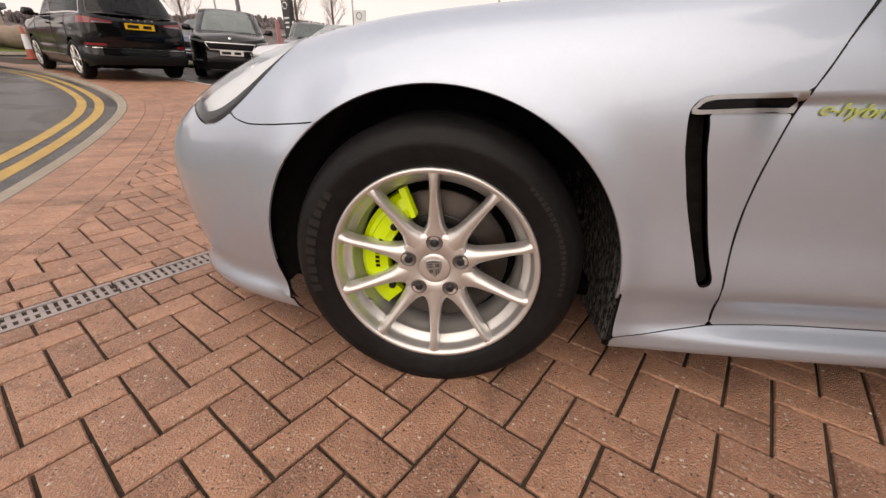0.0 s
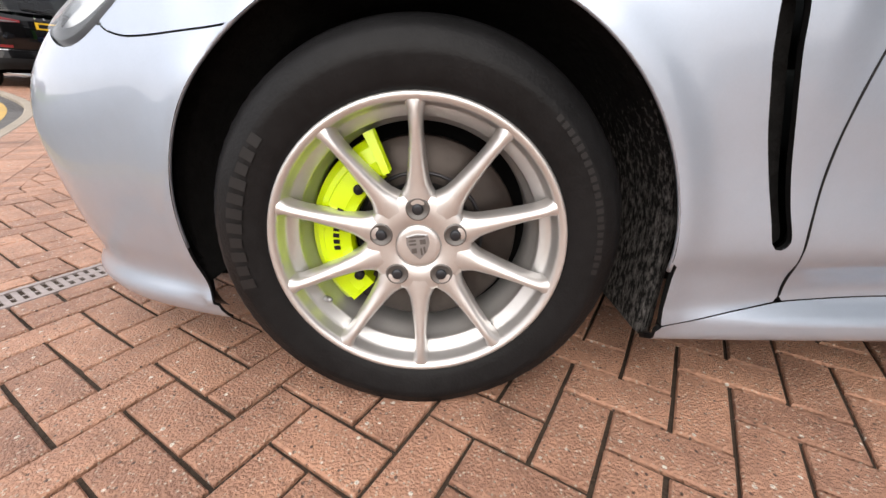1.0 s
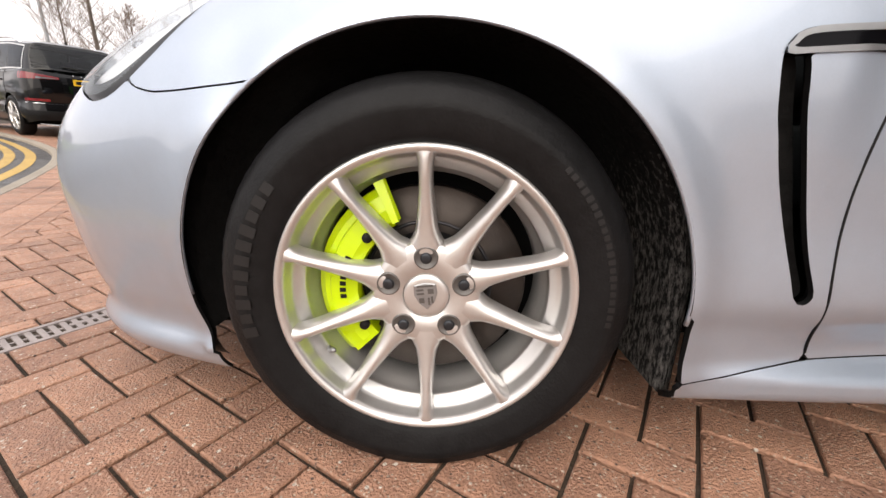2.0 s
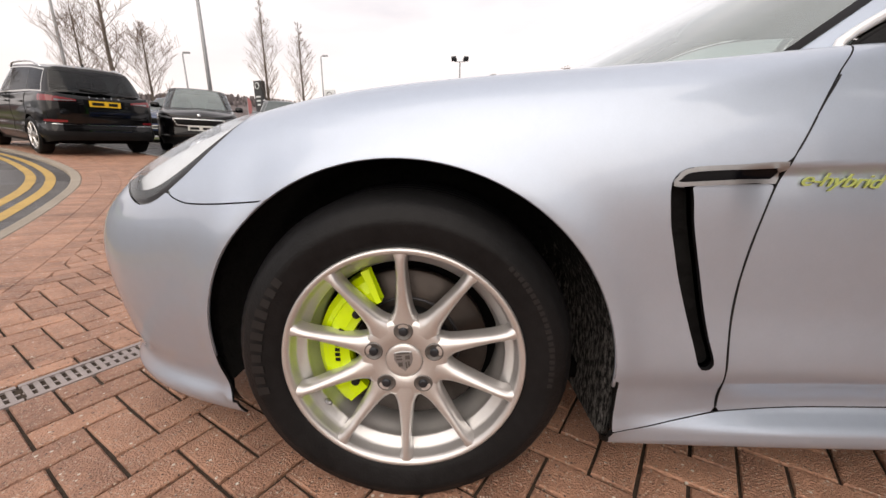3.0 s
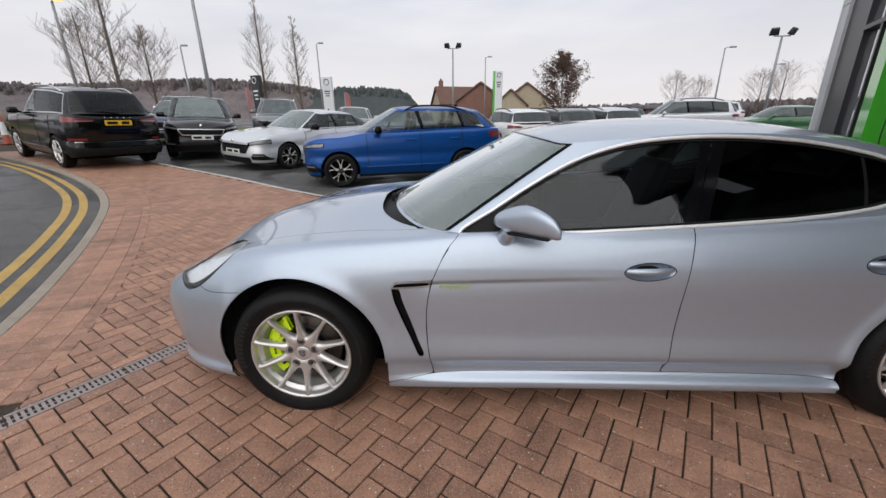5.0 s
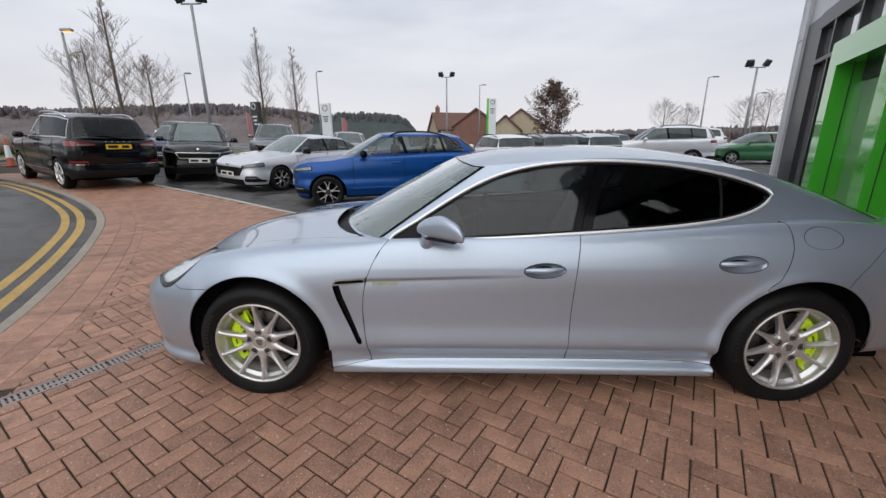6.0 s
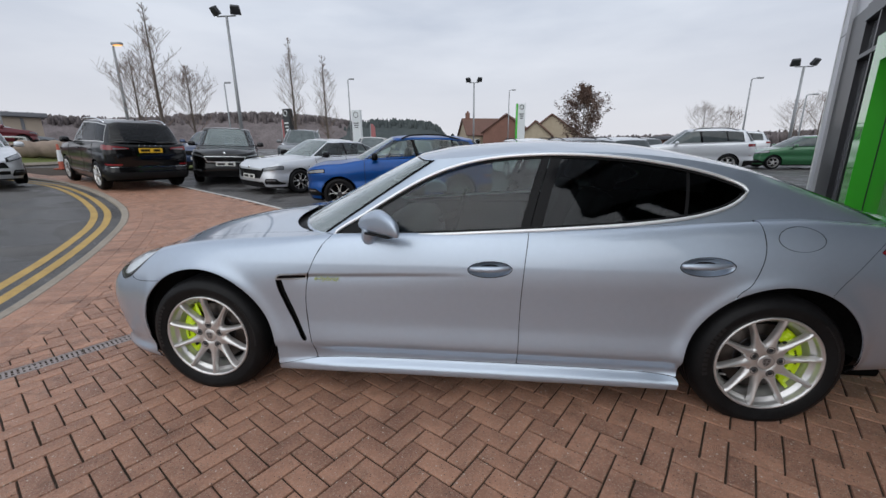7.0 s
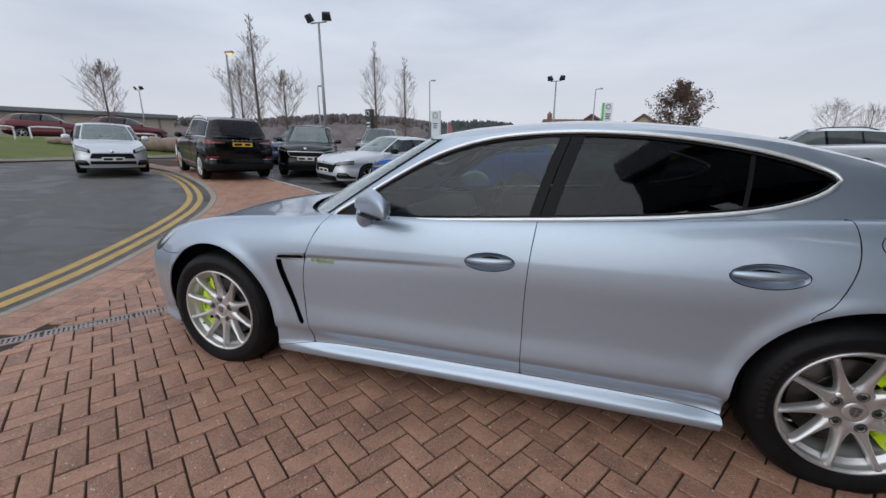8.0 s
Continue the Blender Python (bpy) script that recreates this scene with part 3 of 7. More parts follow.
def wheel(name, at, turn, caliper_from, radius=0.345, width=0.245):
    """An alloy wheel with its tyre, brake disc and caliper; the hub's face looks towards -y."""
    rim = [(0.2435, 0.012), (0.2445, 0.000), (0.2425, -0.006), (0.2385, -0.007), (0.2330, -0.0045), (0.2300, 0.000), (0.2285, 0.006), (0.2270, 0.022), (0.2225, 0.030), (0.2080, 0.037), (0.2060, 0.044), (0.2065, 0.060), (0.1985, 0.066), (0.197, 0.20), (0.225, 0.235)]
    w = link(name, lathe(rim, 96), "alloy", None, "silver ten-spoke alloy wheel with black tyre and lime caliper")
    R = radius
    body = [(0.236, 0.040), (0.240, 0.006), (0.246, -0.001), (0.262, -0.006), (0.288, -0.013), (0.300, -0.0135), (0.302, -0.012), (0.316, -0.008),
            (R - 0.016, 0.006), (R - 0.007, 0.020), (R - 0.002, 0.042)]
    for k in range(4):
        y = 0.060 + k * (width - 0.14) / 3
        body += [(R, y - 0.012), (R, y - 0.004), (R - 0.007, y - 0.003), (R - 0.007, y + 0.003), (R, y + 0.004)]
    body += [(R - 0.002, width - 0.045), (R - 0.016, width - 0.006), (0.300, width + 0.013), (0.236, width - 0.04)]
    V, F = lathe(body, 144)
    m = len(body)
    for i in range(144):
        if i % 2:
            for j in (8, 9):
                x, y, z = V[i * m + j]
                k = 1 - 0.0009 / math.hypot(x, z)
                V[i * m + j] = (x * k, y, z * k)
    # the foot of the tyre, flattened and bulging under the car's weight
    flat = 0.029 - R
    for i, (x, y, z) in enumerate(V):
        near = max(0.0, 1 - math.hypot(x, z + R) / 0.15)
        side = -1 if y < width / 2 else 1
        V[i] = (x, y + side * 0.007 * near * near * (math.hypot(x, z) > 0.25), max(z, flat))
    link("tyre", (V, F), "tyre", w, "black road tyre with worn sidewall lettering")
    letters = random.Random(5)
    for marks in ([ring_bar(192 - 4.9 * k, 0.290, -0.0134, 0.0165, letters.choice((0.017, 0.019, 0.024)), 0.0004) for k in range(11)],
                  [ring_bar(46 - 2.6 * k, 0.292, -0.0134, 0.0085, letters.choice((0.009, 0.011)), 0.0004) for k in range(21)]):
        link("sidewall_lettering", join(*marks), "tyre_mark", w, "raised maker's lettering on the tyre wall", False)
    link("valve", moved(tube([(0.205, 0.032, 0), (0.188, 0.012, 0)], [0.006, 0.004], 8), Matrix.Rotation(-radians(turn + 123), 4, "Y")), "steel", w)
    for k in range(10):
        link("spoke", spoke_geo(turn + 36 * k), "alloy", w)
    hub = [(0.0385, 0.030), (0.0385, 0.0178), (0.040, 0.0162), (0.066, 0.0168), (0.078, 0.0180), (0.087, 0.0200), (0.091, 0.028), (0.092, 0.05)]
    link("hub", lathe(hub, 64), "alloy", w)
    cap = link("centre_cap", lathe([(0.0001, 0.0142), (0.028, 0.0145), (0.0350, 0.0153), (0.0375, 0.0172), (0.0382, 0.027)], 48), "alloy", w, "round centre cap with a plain dark shield")
    crest = [(-0.017, 0.019), (0, 0.022), (0.017, 0.019), (0.018, 0.004), (0.012, -0.010), (0, -0.022), (-0.012, -0.010), (-0.018, 0.004)]
    rot = Matrix.Rotation(-radians(turn - 90 + 6), 4, "Y") @ Matrix.Diagonal((1.08, 1, 1.08, 1))
    link("shield", moved(([(x, 0.0142, z) for x, z in crest] + [(x * 0.92, 0.0132, z * 0.92) for x, z in crest],
                          [tuple(range(8, 16))] + [(i, (i + 1) % 8, 8 + (i + 1) % 8, 8 + i) for i in range(8)]), rot), "steel", w, "", False)
    bars = [moved(box(x, 0.0128, z, sx, 0.0015, sz), rot) for x, z, sx, sz in ((-0.008, 0.011, 0.011, 0.003), (-0.008, 0.005, 0.011, 0.003), (0.009, -0.006, 0.003, 0.011), (0.004, -0.008, 0.003, 0.012), (0.008, 0.008, 0.009, 0.008), (-0.007, -0.006, 0.008, 0.008), (0, 0.017, 0.024, 0.003))]
    link("shield_pattern", join(*bars), "hole_shade", w, "", False)
    for k in range(5):
        a = radians(turn + 72 * k)
        c = Matrix.Translation((0.065 * math.cos(a), 0, 0.065 * math.sin(a)))
        link("bolt_hole", moved(lathe([(0.0001, 0.0162), (0.0150, 0.0162), (0.0168, 0.0148), (0.0186, 0.0146), (0.0200, 0.0172)], 28), c), "hole_shade", w)
        link("wheel_bolt", moved(lathe([(0.0001, 0.0125), (0.0066, 0.0120), (0.0090, 0.0132), (0.0096, 0.0165)], 12), c), "bolt", w)
    link("brake_disc", lathe([(0.095, 0.080), (0.172, 0.080), (0.174, 0.083), (0.174, 0.105), (0.095, 0.105)], 72), "disc", w, "worn steel brake disc")
    link("disc_bell", lathe([(0.0001, 0.058), (0.088, 0.058), (0.094, 0.064), (0.096, 0.082)], 48), "black_trim", w)
    # near-black disc: the darkness behind the spokes is put into its colour
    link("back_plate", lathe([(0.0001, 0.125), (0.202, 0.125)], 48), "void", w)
    a0 = caliper_from
    prof = [(0.120, 0.078), (0.121, 0.056), (0.130, 0.046), (0.152, 0.042), (0.176, 0.047), (0.188, 0.060), (0.189, 0.11), (0.120, 0.11)]
    lobe = [(0.116, 0.058), (0.119, 0.041), (0.136, 0.034), (0.164, 0.038), (0.172, 0.058)]
    link("brake_caliper", join(lathe(prof, 36, (a0 + 3, a0 + 109), True), lathe(lobe, 14, (a0 + 14, a0 + 44), True), lathe(lobe, 16, (a0 + 60, a0 + 98), True),
                               lathe([(0.128, 0.040), (0.136, 0.033), (0.160, 0.036), (0.160, 0.06), (0.128, 0.06)], 10, (a0 + 42, a0 + 62), True),
                               lathe([(0.128, 0.035), (0.199, 0.043), (0.199, 0.064), (0.128, 0.064)], 8, (a0 - 2, a0 + 3), True),
                               lathe([(0.120, 0.044), (0.176, 0.048), (0.176, 0.066), (0.120, 0.066)], 8, (a0 + 102, a0 + 112), True)), "lime", w, "lime green brake caliper", False)
    link("caliper_lettering", join(*[ring_bar(a0 + 44 + 4.6 * k, 0.142, 0.0325, 0.0070, 0.010, 0.002) for k in range(7)]), "ink", w, "", False)
    for a, r in ((a0 + 24, 0.134), (a0 + 98, 0.126)):
        link("caliper_bolt", moved(lathe([(0.0001, 0.029), (0.0045, 0.029), (0.0060, 0.031), (0.0085, 0.031), (0.0090, 0.040)], 12), Matrix.Translation((r * math.cos(radians(a)), 0, r * math.sin(radians(a))))), "ink", w)
    pads = [(r * math.cos(radians(a)), 0.079, r * math.sin(radians(a))) for r in (0.112,) for a in range(0, 360, 12)]
    link("disc_wear_ring", tube(pads + pads[:1], 0.0035, 6, False), "alloy_dark", w)
    w.matrix_world = at
    return w


# ---------- the silver four-door coupe ----------
MID = 0.945
ARCHES = ((-0.004, 0.333, 0.416), (2.925, 0.345, 0.402))
flank_low = curve((0.12, 0.14), (0.160, 0.050), (0.185, 0.016), (0.212, 0.016), (0.250, 0.056), (0.268, 0.058), (0.300, 0.045), (0.334, 0.019), (0.362, 0.012), (0.48, 0.020), (0.62, 0.014), (0.74, 0.004), (0.80, 0))
flank_plain = curve((0.12, 0.14), (0.160, 0.050), (0.185, 0.020), (0.215, 0.020), (0.25, 0.026), (0.30, 0.026), (0.355, 0.018), (0.48, 0.021), (0.62, 0.014), (0.74, 0.004), (0.80, 0))
nose_low = curve((0.12, 0.10), (0.165, 0.035), (0.19, 0.026), (0.235, 0.040), (0.30, 0.026), (0.45, 0.006), (0.60, 0))
tail_low = curve((0.22, 0.16), (0.33, 0.07), (0.42, 0.045), (0.55, 0.02), (0.75, 0))


def coupe_tuck(x, z):
    f, r = 1 - step(x, -0.36, -0.26), step(x, 3.2, 3.4)
    k = step(x, 0.42, 0.85)
    ins = (flank_low(z) * k + flank_plain(z) * (1 - k)) * (1 - f) * (1 - r) + nose_low(z) * f + tail_low(z) * r
    under = 0.738 + 0.028 * (x - 0.64) - z
    ins = ins + 0.0125 * step(under, -0.004, 0.010) * np.exp(-np.maximum(under, 0) / 0.075) * step(x, 0.55, 0.62) * (1 - step(x, 0.85, 1.6))
    for ax, az, ar in ARCHES:
        d = np.hypot(x - ax, z - az) - ar
        ins = ins - 0.012 * np.exp(-(d / 0.045) ** 2) * (z > 0.2)
    return ins


COUPE = {
    "plan": [(-0.945, 0), (-0.94, 0.25), (-0.905, 0.48), (-0.83, 0.665), (-0.70, 0.79), (-0.52, 0.872), (-0.25, 0.936), (0.05, 0.963), (0.5, 0.973), (1.1, 0.966),
             (1.8, 0.964), (2.4, 0.967), (2.85, 0.974), (3.2, 0.962), (3.55, 0.925), (3.82, 0.83), (3.98, 0.66), (4.05, 0.40), (4.07, 0)],
    "bottom": curve((-0.95, 0.165), (-0.5, 0.155), (-0.3, 0.16), (0.35, 0.150), (0.6, 0.165), (2.3, 0.165), (2.5, 0.150), (3.2, 0.27), (4.1, 0.30)),
    "top": curve((-0.95, 0.585), (-0.80, 0.655), (-0.62, 0.735), (-0.40, 0.813), (-0.1, 0.872), (0.2, 0.900), (0.55, 0.922), (0.85, 0.945), (1.3, 0.955), (1.8, 0.972), (2.3, 0.995), (2.7, 1.02), (3.0, 1.025), (3.4, 0.995), (3.75, 0.945), (4.07, 0.90)),
    "middle": curve((-0.95, 0.590), (-0.86, 0.655), (-0.7, 0.757), (-0.45, 0.850), (-0.1, 0.915), (0.25, 0.952), (0.55, 0.962), (1.0, 0.96), (3.4, 1.0), (3.7, 0.985), (4.0, 0.955), (4.07, 0.93)),
    "shoulder": curve((-0.95, 0.05), (-0.7, 0.12), (-0.3, 0.14), (0.2, 0.14), (0.6, 0.11), (0.9, 0.095), (2.2, 0.10), (2.8, 0.13), (3.3, 0.16), (3.8, 0.12), (4.07, 0.05)),
    "tuck": coupe_tuck,
    "base": [(0.37, 0, 0.960), (0.405, 0.36, 0.953), (0.50, 0.62, 0.938), (0.615, 0.765, 0.926), (0.78, 0.852, 0.930), (1.3, 0.878, 0.945), (1.8, 0.880, 0.965), (2.3, 0.860, 0.991),
             (2.75, 0.812, 1.012), (3.1, 0.745, 1.012), (3.5, 0.62, 0.976), (3.74, 0.4, 0.956), (3.78, 0, 0.968)],
    "rail": [(1.130, 0, 1.345), (1.150, 0.34, 1.338), (1.190, 0.55, 1.326), (1.255, 0.660, 1.312), (1.42, 0.684, 1.320), (1.70, 0.690, 1.342), (1.95, 0.688, 1.348), (2.25, 0.672, 1.335),
             (2.60, 0.632, 1.296), (2.87, 0.572, 1.243), (3.07, 0.48, 1.20), (3.14, 0.28, 1.215), (3.15, 0, 1.23)],
    "bulge": 0.014,
    "roof": curve((1.130, 1.345), (1.4, 1.390), (1.9, 1.415), (2.3, 1.396), (2.7, 1.338), (3.15, 1.230)),
}
WINDOW = path_through([(0.762, 0.926), (0.925, 1.036), (1.096, 1.140), (1.251, 1.221), (1.405, 1.277), (1.589, 1.314), (1.831, 1.330), (2.076, 1.324), (2.324, 1.299), (2.579, 1.251), (2.755, 1.196),
                       (2.822, 1.148), (2.742, 1.090), (2.553, 1.038), (2.276, 1.006), (1.982, 0.985), (1.689, 0.968), (1.336, 0.948), (1.036, 0.935)], 160, True)


def coupe():
    car = thing("parked_coupe", "silver four-door sports coupe parked on brick forecourt", "car")
    P, D = car_skin(COUPE, 720, 104, 24)
    X, W, Z = P[..., 0], P[..., 1], P[..., 2]
    arch = []
    for ax, az, ar in ARCHES:
        upright = (Z < az) & ((X > ax) | (ax > 1))
        arch.append(np.where(upright, np.abs(X - ax) - ar - (0.010 if ax < 1 else 0.0), np.hypot(X - ax, Z - az) - ar) + 9 * (D > 0.05))
    arch = np.minimum.reduce(arch)
    foot = np.array(path_through(COUPE["base"], 120))[:, :2]
    foot = np.vstack([foot, foot[::-1] * (1, -1)])
    open_deck = np.where(D > -0.02, -inside(foot, X, W), 1.0)
    shell = np.minimum(arch, open_deck)
    g = 0.0015
    fender_gap = X - curve((0.15, 0.65), (0.25, 0.638), (0.42, 0.616), (0.56, 0.612), (0.70, 0.631), (0.82, 0.676), (0.89, 0.716), (0.93, 0.752), (0.99, 0.80))(Z)
    door_gap = X - curve((0.15, 1.73), (0.28, 1.731), (0.6, 1.735), (0.80, 1.747), (0.98, 1.768), (1.05, 1.78))(Z)
    rear_gap = X - curve((0.15, 2.62), (0.45, 2.62), (0.70, 2.71), (0.755, 2.762), (0.85, 2.80), (0.92, 2.812), (1.0, 2.812), (1.05, 2.815))(Z)
    sill_top = Z - curve((0.36, 0.205), (0.45, 0.214), (0.56, 0.236), (0.66, 0.248), (1.7, 0.256), (2.3, 0.252), (2.55, 0.238))(X)
    bumper_line = Z - curve((-0.62, 0.80), (-0.53, 0.735), (-0.495, 0.692), (-0.465, 0.664), (-0.42, 0.655), (-0.3, 0.663), (-0.2, 0.674), (-0.05, 0.68), (0.1, 0.0))(X)
    tail_line = X - curve((0.2, 3.06), (0.66, 3.07), (0.72, 3.11), (0.89, 3.26), (0.93, 3.31), (1.0, 3.40))(Z)
    hood_edge = D - curve((-0.95, 0.03), (-0.6, 0.10), (0.2, 0.14), (0.6, 0.12))(X)
    nose = X + 0.74 - 0.10 * (W / 0.7) ** 2
    lamp = inside(path_through([(-0.615, 0.795), (-0.530, 0.848), (-0.41, 0.862), (-0.325, 0.825), (-0.315, 0.72), (-0.380, 0.585), (-0.48, 0.525), (-0.58, 0.525), (-0.660, 0.57), (-0.675, 0.68)], 56, True), X, W)
    lamp = np.where(Z > 0.58, lamp, -1.0)
    cap = 0.098 - np.hypot(X - 2.965, (Z - 0.955) * 1.9)
    vent_bar = inside(path_through([(0.461, 0.708), (0.468, 0.729), (0.49, 0.739), (0.56, 0.744), (0.655, 0.748), (0.655, 0.716), (0.56, 0.712), (0.497, 0.709)], 60, True), X, Z)
    vent_bar = np.minimum(vent_bar, -fender_gap - 0.003)
    vent_slot = inside(path_through([(0.460, 0.715), (0.491, 0.712), (0.508, 0.646), (0.522, 0.601), (0.540, 0.546), (0.558, 0.488), (0.578, 0.426), (0.597, 0.374), (0.590, 0.358), (0.571, 0.362), (0.553, 0.409), (0.523, 0.488), (0.501, 0.546), (0.483, 0.601), (0.468, 0.65)], 90, True), X, Z)
    HANDLES = ((1.580, 0.789, 0.108, 0.040), (2.570, 0.828, 0.117, 0.044))
    scoop = np.minimum.reduce([np.hypot((X - cx) * hb / ha, Z - cz - 0.03 * (X - cx)) - hb for cx, cz, ha, hb in HANDLES])
    tail_lamp = inside(path_through([(3.295, 0.900), (3.40, 0.950), (3.6, 0.975), (4.2, 0.97), (4.2, 0.83), (3.6, 0.835), (3.42, 0.858)], 40, True), X, Z)
    near_hole = np.minimum(scoop, np.minimum(-vent_bar, -vent_slot))

    def panel(name, f, label="", two=False, hole=None):
        """One pressed panel a side, or one across both."""
        f = np.minimum(f, shell)
        if two:
            return thick(link(name, both(P, f, MID), "silver", car, label), 0.006, rim="black_trim")
        for side in (-1, 1):
            ff = f if hole is None else np.minimum(f, hole)
            geo = cut(to_world(P, side, MID), ff, 0, side > 0)
            ob = thick(link(name, geo, "silver", car, label), 0.010, rim="black_trim")
        return ob
    panel("fender", np.minimum.reduce([-fender_gap - g, bumper_line - g, sill_top - g, -hood_edge - 0.0016, -lamp - 0.003, X + 0.62]), "silver front wing with a black outlet behind the wheel", hole=near_hole)
    panel("front_door", np.minimum.reduce([fender_gap - g, -door_gap - g, sill_top - g, -D]), "silver front door", hole=near_hole)
    panel("rear_door", np.minimum.reduce([door_gap - g, -rear_gap - g, sill_top - g, -D]), "silver rear door", hole=near_hole)
    panel("quarter_panel", np.minimum.reduce([rear_gap - g, -tail_line - g, -cap - 0.0016, Z - 0.20, -tail_lamp - 0.002, 0.5 - D]), "silver rear wing with fuel flap")
    panel("fuel_flap", cap - 0.0016, "round silver fuel flap")
    panel("sill", np.minimum.reduce([-sill_top - 0.001, X - 0.30, 2.60 - X]), "silver sill")
    panel("front_bumper", np.minimum.reduce([np.maximum(-bumper_line - g, -0.62 - X), -lamp - 0.003, np.maximum(-nose, -D - 0.02) - 0.002, -X - 0.10]), "silver front bumper", True)
    panel("bonnet", np.minimum.reduce([hood_edge - 0.0012, nose - 0.002, 0.95 - X, -lamp - 0.003, -inside(foot, X + 0.085 * np.clip(1 - (W / 0.74) ** 4, 0, 1), W)]), "silver bonnet", True)
    panel("tailgate", np.minimum.reduce([D - 0.0, X - 3.3, tail_line * 0 + 1]), "silver tailgate", True)
    panel("rear_bumper", np.minimum.reduce([tail_line - g, -D, -tail_lamp - 0.002]), "silver rear bumper", True)
    for side in (-1, 1):
        Q = to_world(P, side, MID)
        fl = side > 0
        lens = link("headlamp", cut(Q, lamp, 0.004 * -side, fl), "lens", car, "clear headlamp lens with dark surround")
        link("lamp_bowl", cut(Q, lamp + 0.006, -0.011 * -side, fl), "bowl", lens, "bright reflector bowl")
        rim = np.maximum(0.009 - lamp, np.minimum(0.014 - lamp, -0.59 - X))
        link("lamp_surround", cut(Q, np.minimum(lamp + 0.002, rim), -0.003 * -side, fl), "frame_dark", lens, "dark lamp surround")
        for lx, lw, lr in ((-0.47, 0.75, 0.034), (-0.56, 0.72, 0.027)):
            near = np.argmin((X - lx) ** 2 + (W - lw) ** 2 + 9 * (Z < 0.58))
            c = Q.reshape(-1, 3)[near]
            link("projector", moved(lathe([(0.0001, -lr * 0.75), (lr * 0.6, -lr * 0.55), (lr * 0.9, -lr * 0.1), (lr, 0.01), (lr * 1.25, 0.015)], 28), Matrix.Translation((c[0] + 0.005, c[1], c[2] - 0.026)) @ Matrix.Rotation(radians(-50), 4, "X")), "chrome", lens)
        thick(link("tail_lamp", cut(Q, np.minimum(tail_lamp, -D), 0.004 * -side, fl), "red_lens", car, "red tail lamp"), 0.006)
        if side < 0:
            vent = link("side_vent", cut(Q, np.minimum(vent_slot, shell), -0.024, fl), "liner", car, "black L-shaped air outlet in the front wing")
            thick(link("vent_blade", cut(Q, np.minimum(vent_bar, shell), 0.003, fl), "gloss_black", vent, "glossy dark blade"), 0.02)
            thick(link("vent_chrome", cut(Q, np.minimum.reduce([vent_bar, 0.008 - vent_bar, Z - 0.7]), 0.0045, fl), "steel", vent), 0.004)
    # floor, arches and inner body
    link("inner_body", join(cut(to_world(P * (1, 0.975, 1), -1, MID), np.minimum.reduce([arch - 0.02, -D - 0.05, -(vent_slot + 0.02)]), -0.012),
                            cut(to_world(P * (1, 0.975, 1), 1, MID), np.minimum(arch - 0.02, -D - 0.05), 0.012, True)), "black_trim", car, "dark inner body")
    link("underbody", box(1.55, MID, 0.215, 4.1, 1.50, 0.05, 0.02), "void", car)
    for ax, az, ar in ARCHES:
        for side in (-1, 1):
            y0 = MID + side * 0.935
            prof = [(ar + 0.040, 0.045), (ar + 0.018, 0.0), (ar + 0.010, 0.06), (ar - 0.004, 0.30), (0.02, 0.32)]
            V, F = lathe([(r, -side * d) for r, d in prof], 48, (-25 if ax < 1 else 3, 194))
            deep = lambda x: 0.030 + (0.066 * float(step(-x, 0.1, 0.36)) if ax < 1 else 0.012 * float(step(x, 0.2, 0.4)))
            V = [(math.hypot(x, z) if z < 0 < x and ax < 1 else x, -side * max(-side * y, deep(x)), z) for x, y, z in V]
            geo = V, F
            link("wheel_arch_liner", moved(geo, Matrix.Translation((ax, y0, az))), "mud" if ax < 1 else "liner", car, "mud-splashed black arch liner")
    # cabin
    S, R = car_cabin(COUPE, 420, 56, 20)
    sx, sw, sz = S[..., 0], S[..., 1], S[..., 2]
    idx = np.linspace(0, 1, S.shape[0])[:, None] * np.ones(S.shape[1])
    vv = np.ones(S.shape[0])[:, None] * np.linspace(0, 1, S.shape[1])
    win = inside(WINDOW, sx, sz)
    # windscreen and rear window ends along the cabin's outline
    A = S[:, 0]
    i_screen = int(np.argmin(np.abs(A[:, 0] - 0.70) + 9 * (A[:, 0] > 2)))
    i_rear = int(np.argmin(np.abs(A[:, 0] - 3.60) + 9 * (A[:, 0] < 2)))
    n = 420.0
    screen = np.minimum.reduce([(i_screen / n - idx - 0.014 * vv) * 2.2, vv - 0.02, 0.985 - vv])
    rear = np.minimum.reduce([(idx - i_rear / n) * 2.2, vv - 0.06, 0.95 - vv])
    side_zone = np.minimum(idx - i_screen / n, i_rear / n - idx)
    pillars = np.minimum.reduce([np.where(side_zone > 0, -win, 1.0), -screen, -rear])
    link("pillar_frame", both(S, pillars, MID), "silver", car, "silver pillars")
    roof = link("roof", both(R, np.ones(R.shape[:2]), MID), "silver", car, "silver roof")
    thick(roof, 0.02)
    link("roof_lining", both(R * (1, 0.97, 1) - (0, 0, 0.035), np.ones(R.shape[:2]), MID), "seat", car)
    link("windscreen", both(S, screen, MID), "screen", car, "clear sloping windscreen")
    link("rear_window", both(S, rear, MID), "privacy", car, "dark rear window")
    flat_x, flat_w, flat_z = sx.ravel(), sw.ravel(), sz.ravel()

    def skin_y(x, z):
        d = (flat_x - x) ** 2 + (flat_z - z) ** 2
        near = np.argsort(d)[:6]
        wgt = 1 / (d[near] + 1e-6)
        return float((flat_w[near] * wgt).sum() / wgt.sum())
    split = sx - curve((0.90, 1.752), (0.98, 1.772), (1.15, 1.82), (1.33, 1.880))(sz)
    bar2 = sx - (2.50 + 0.22 * (sz - 1.0))
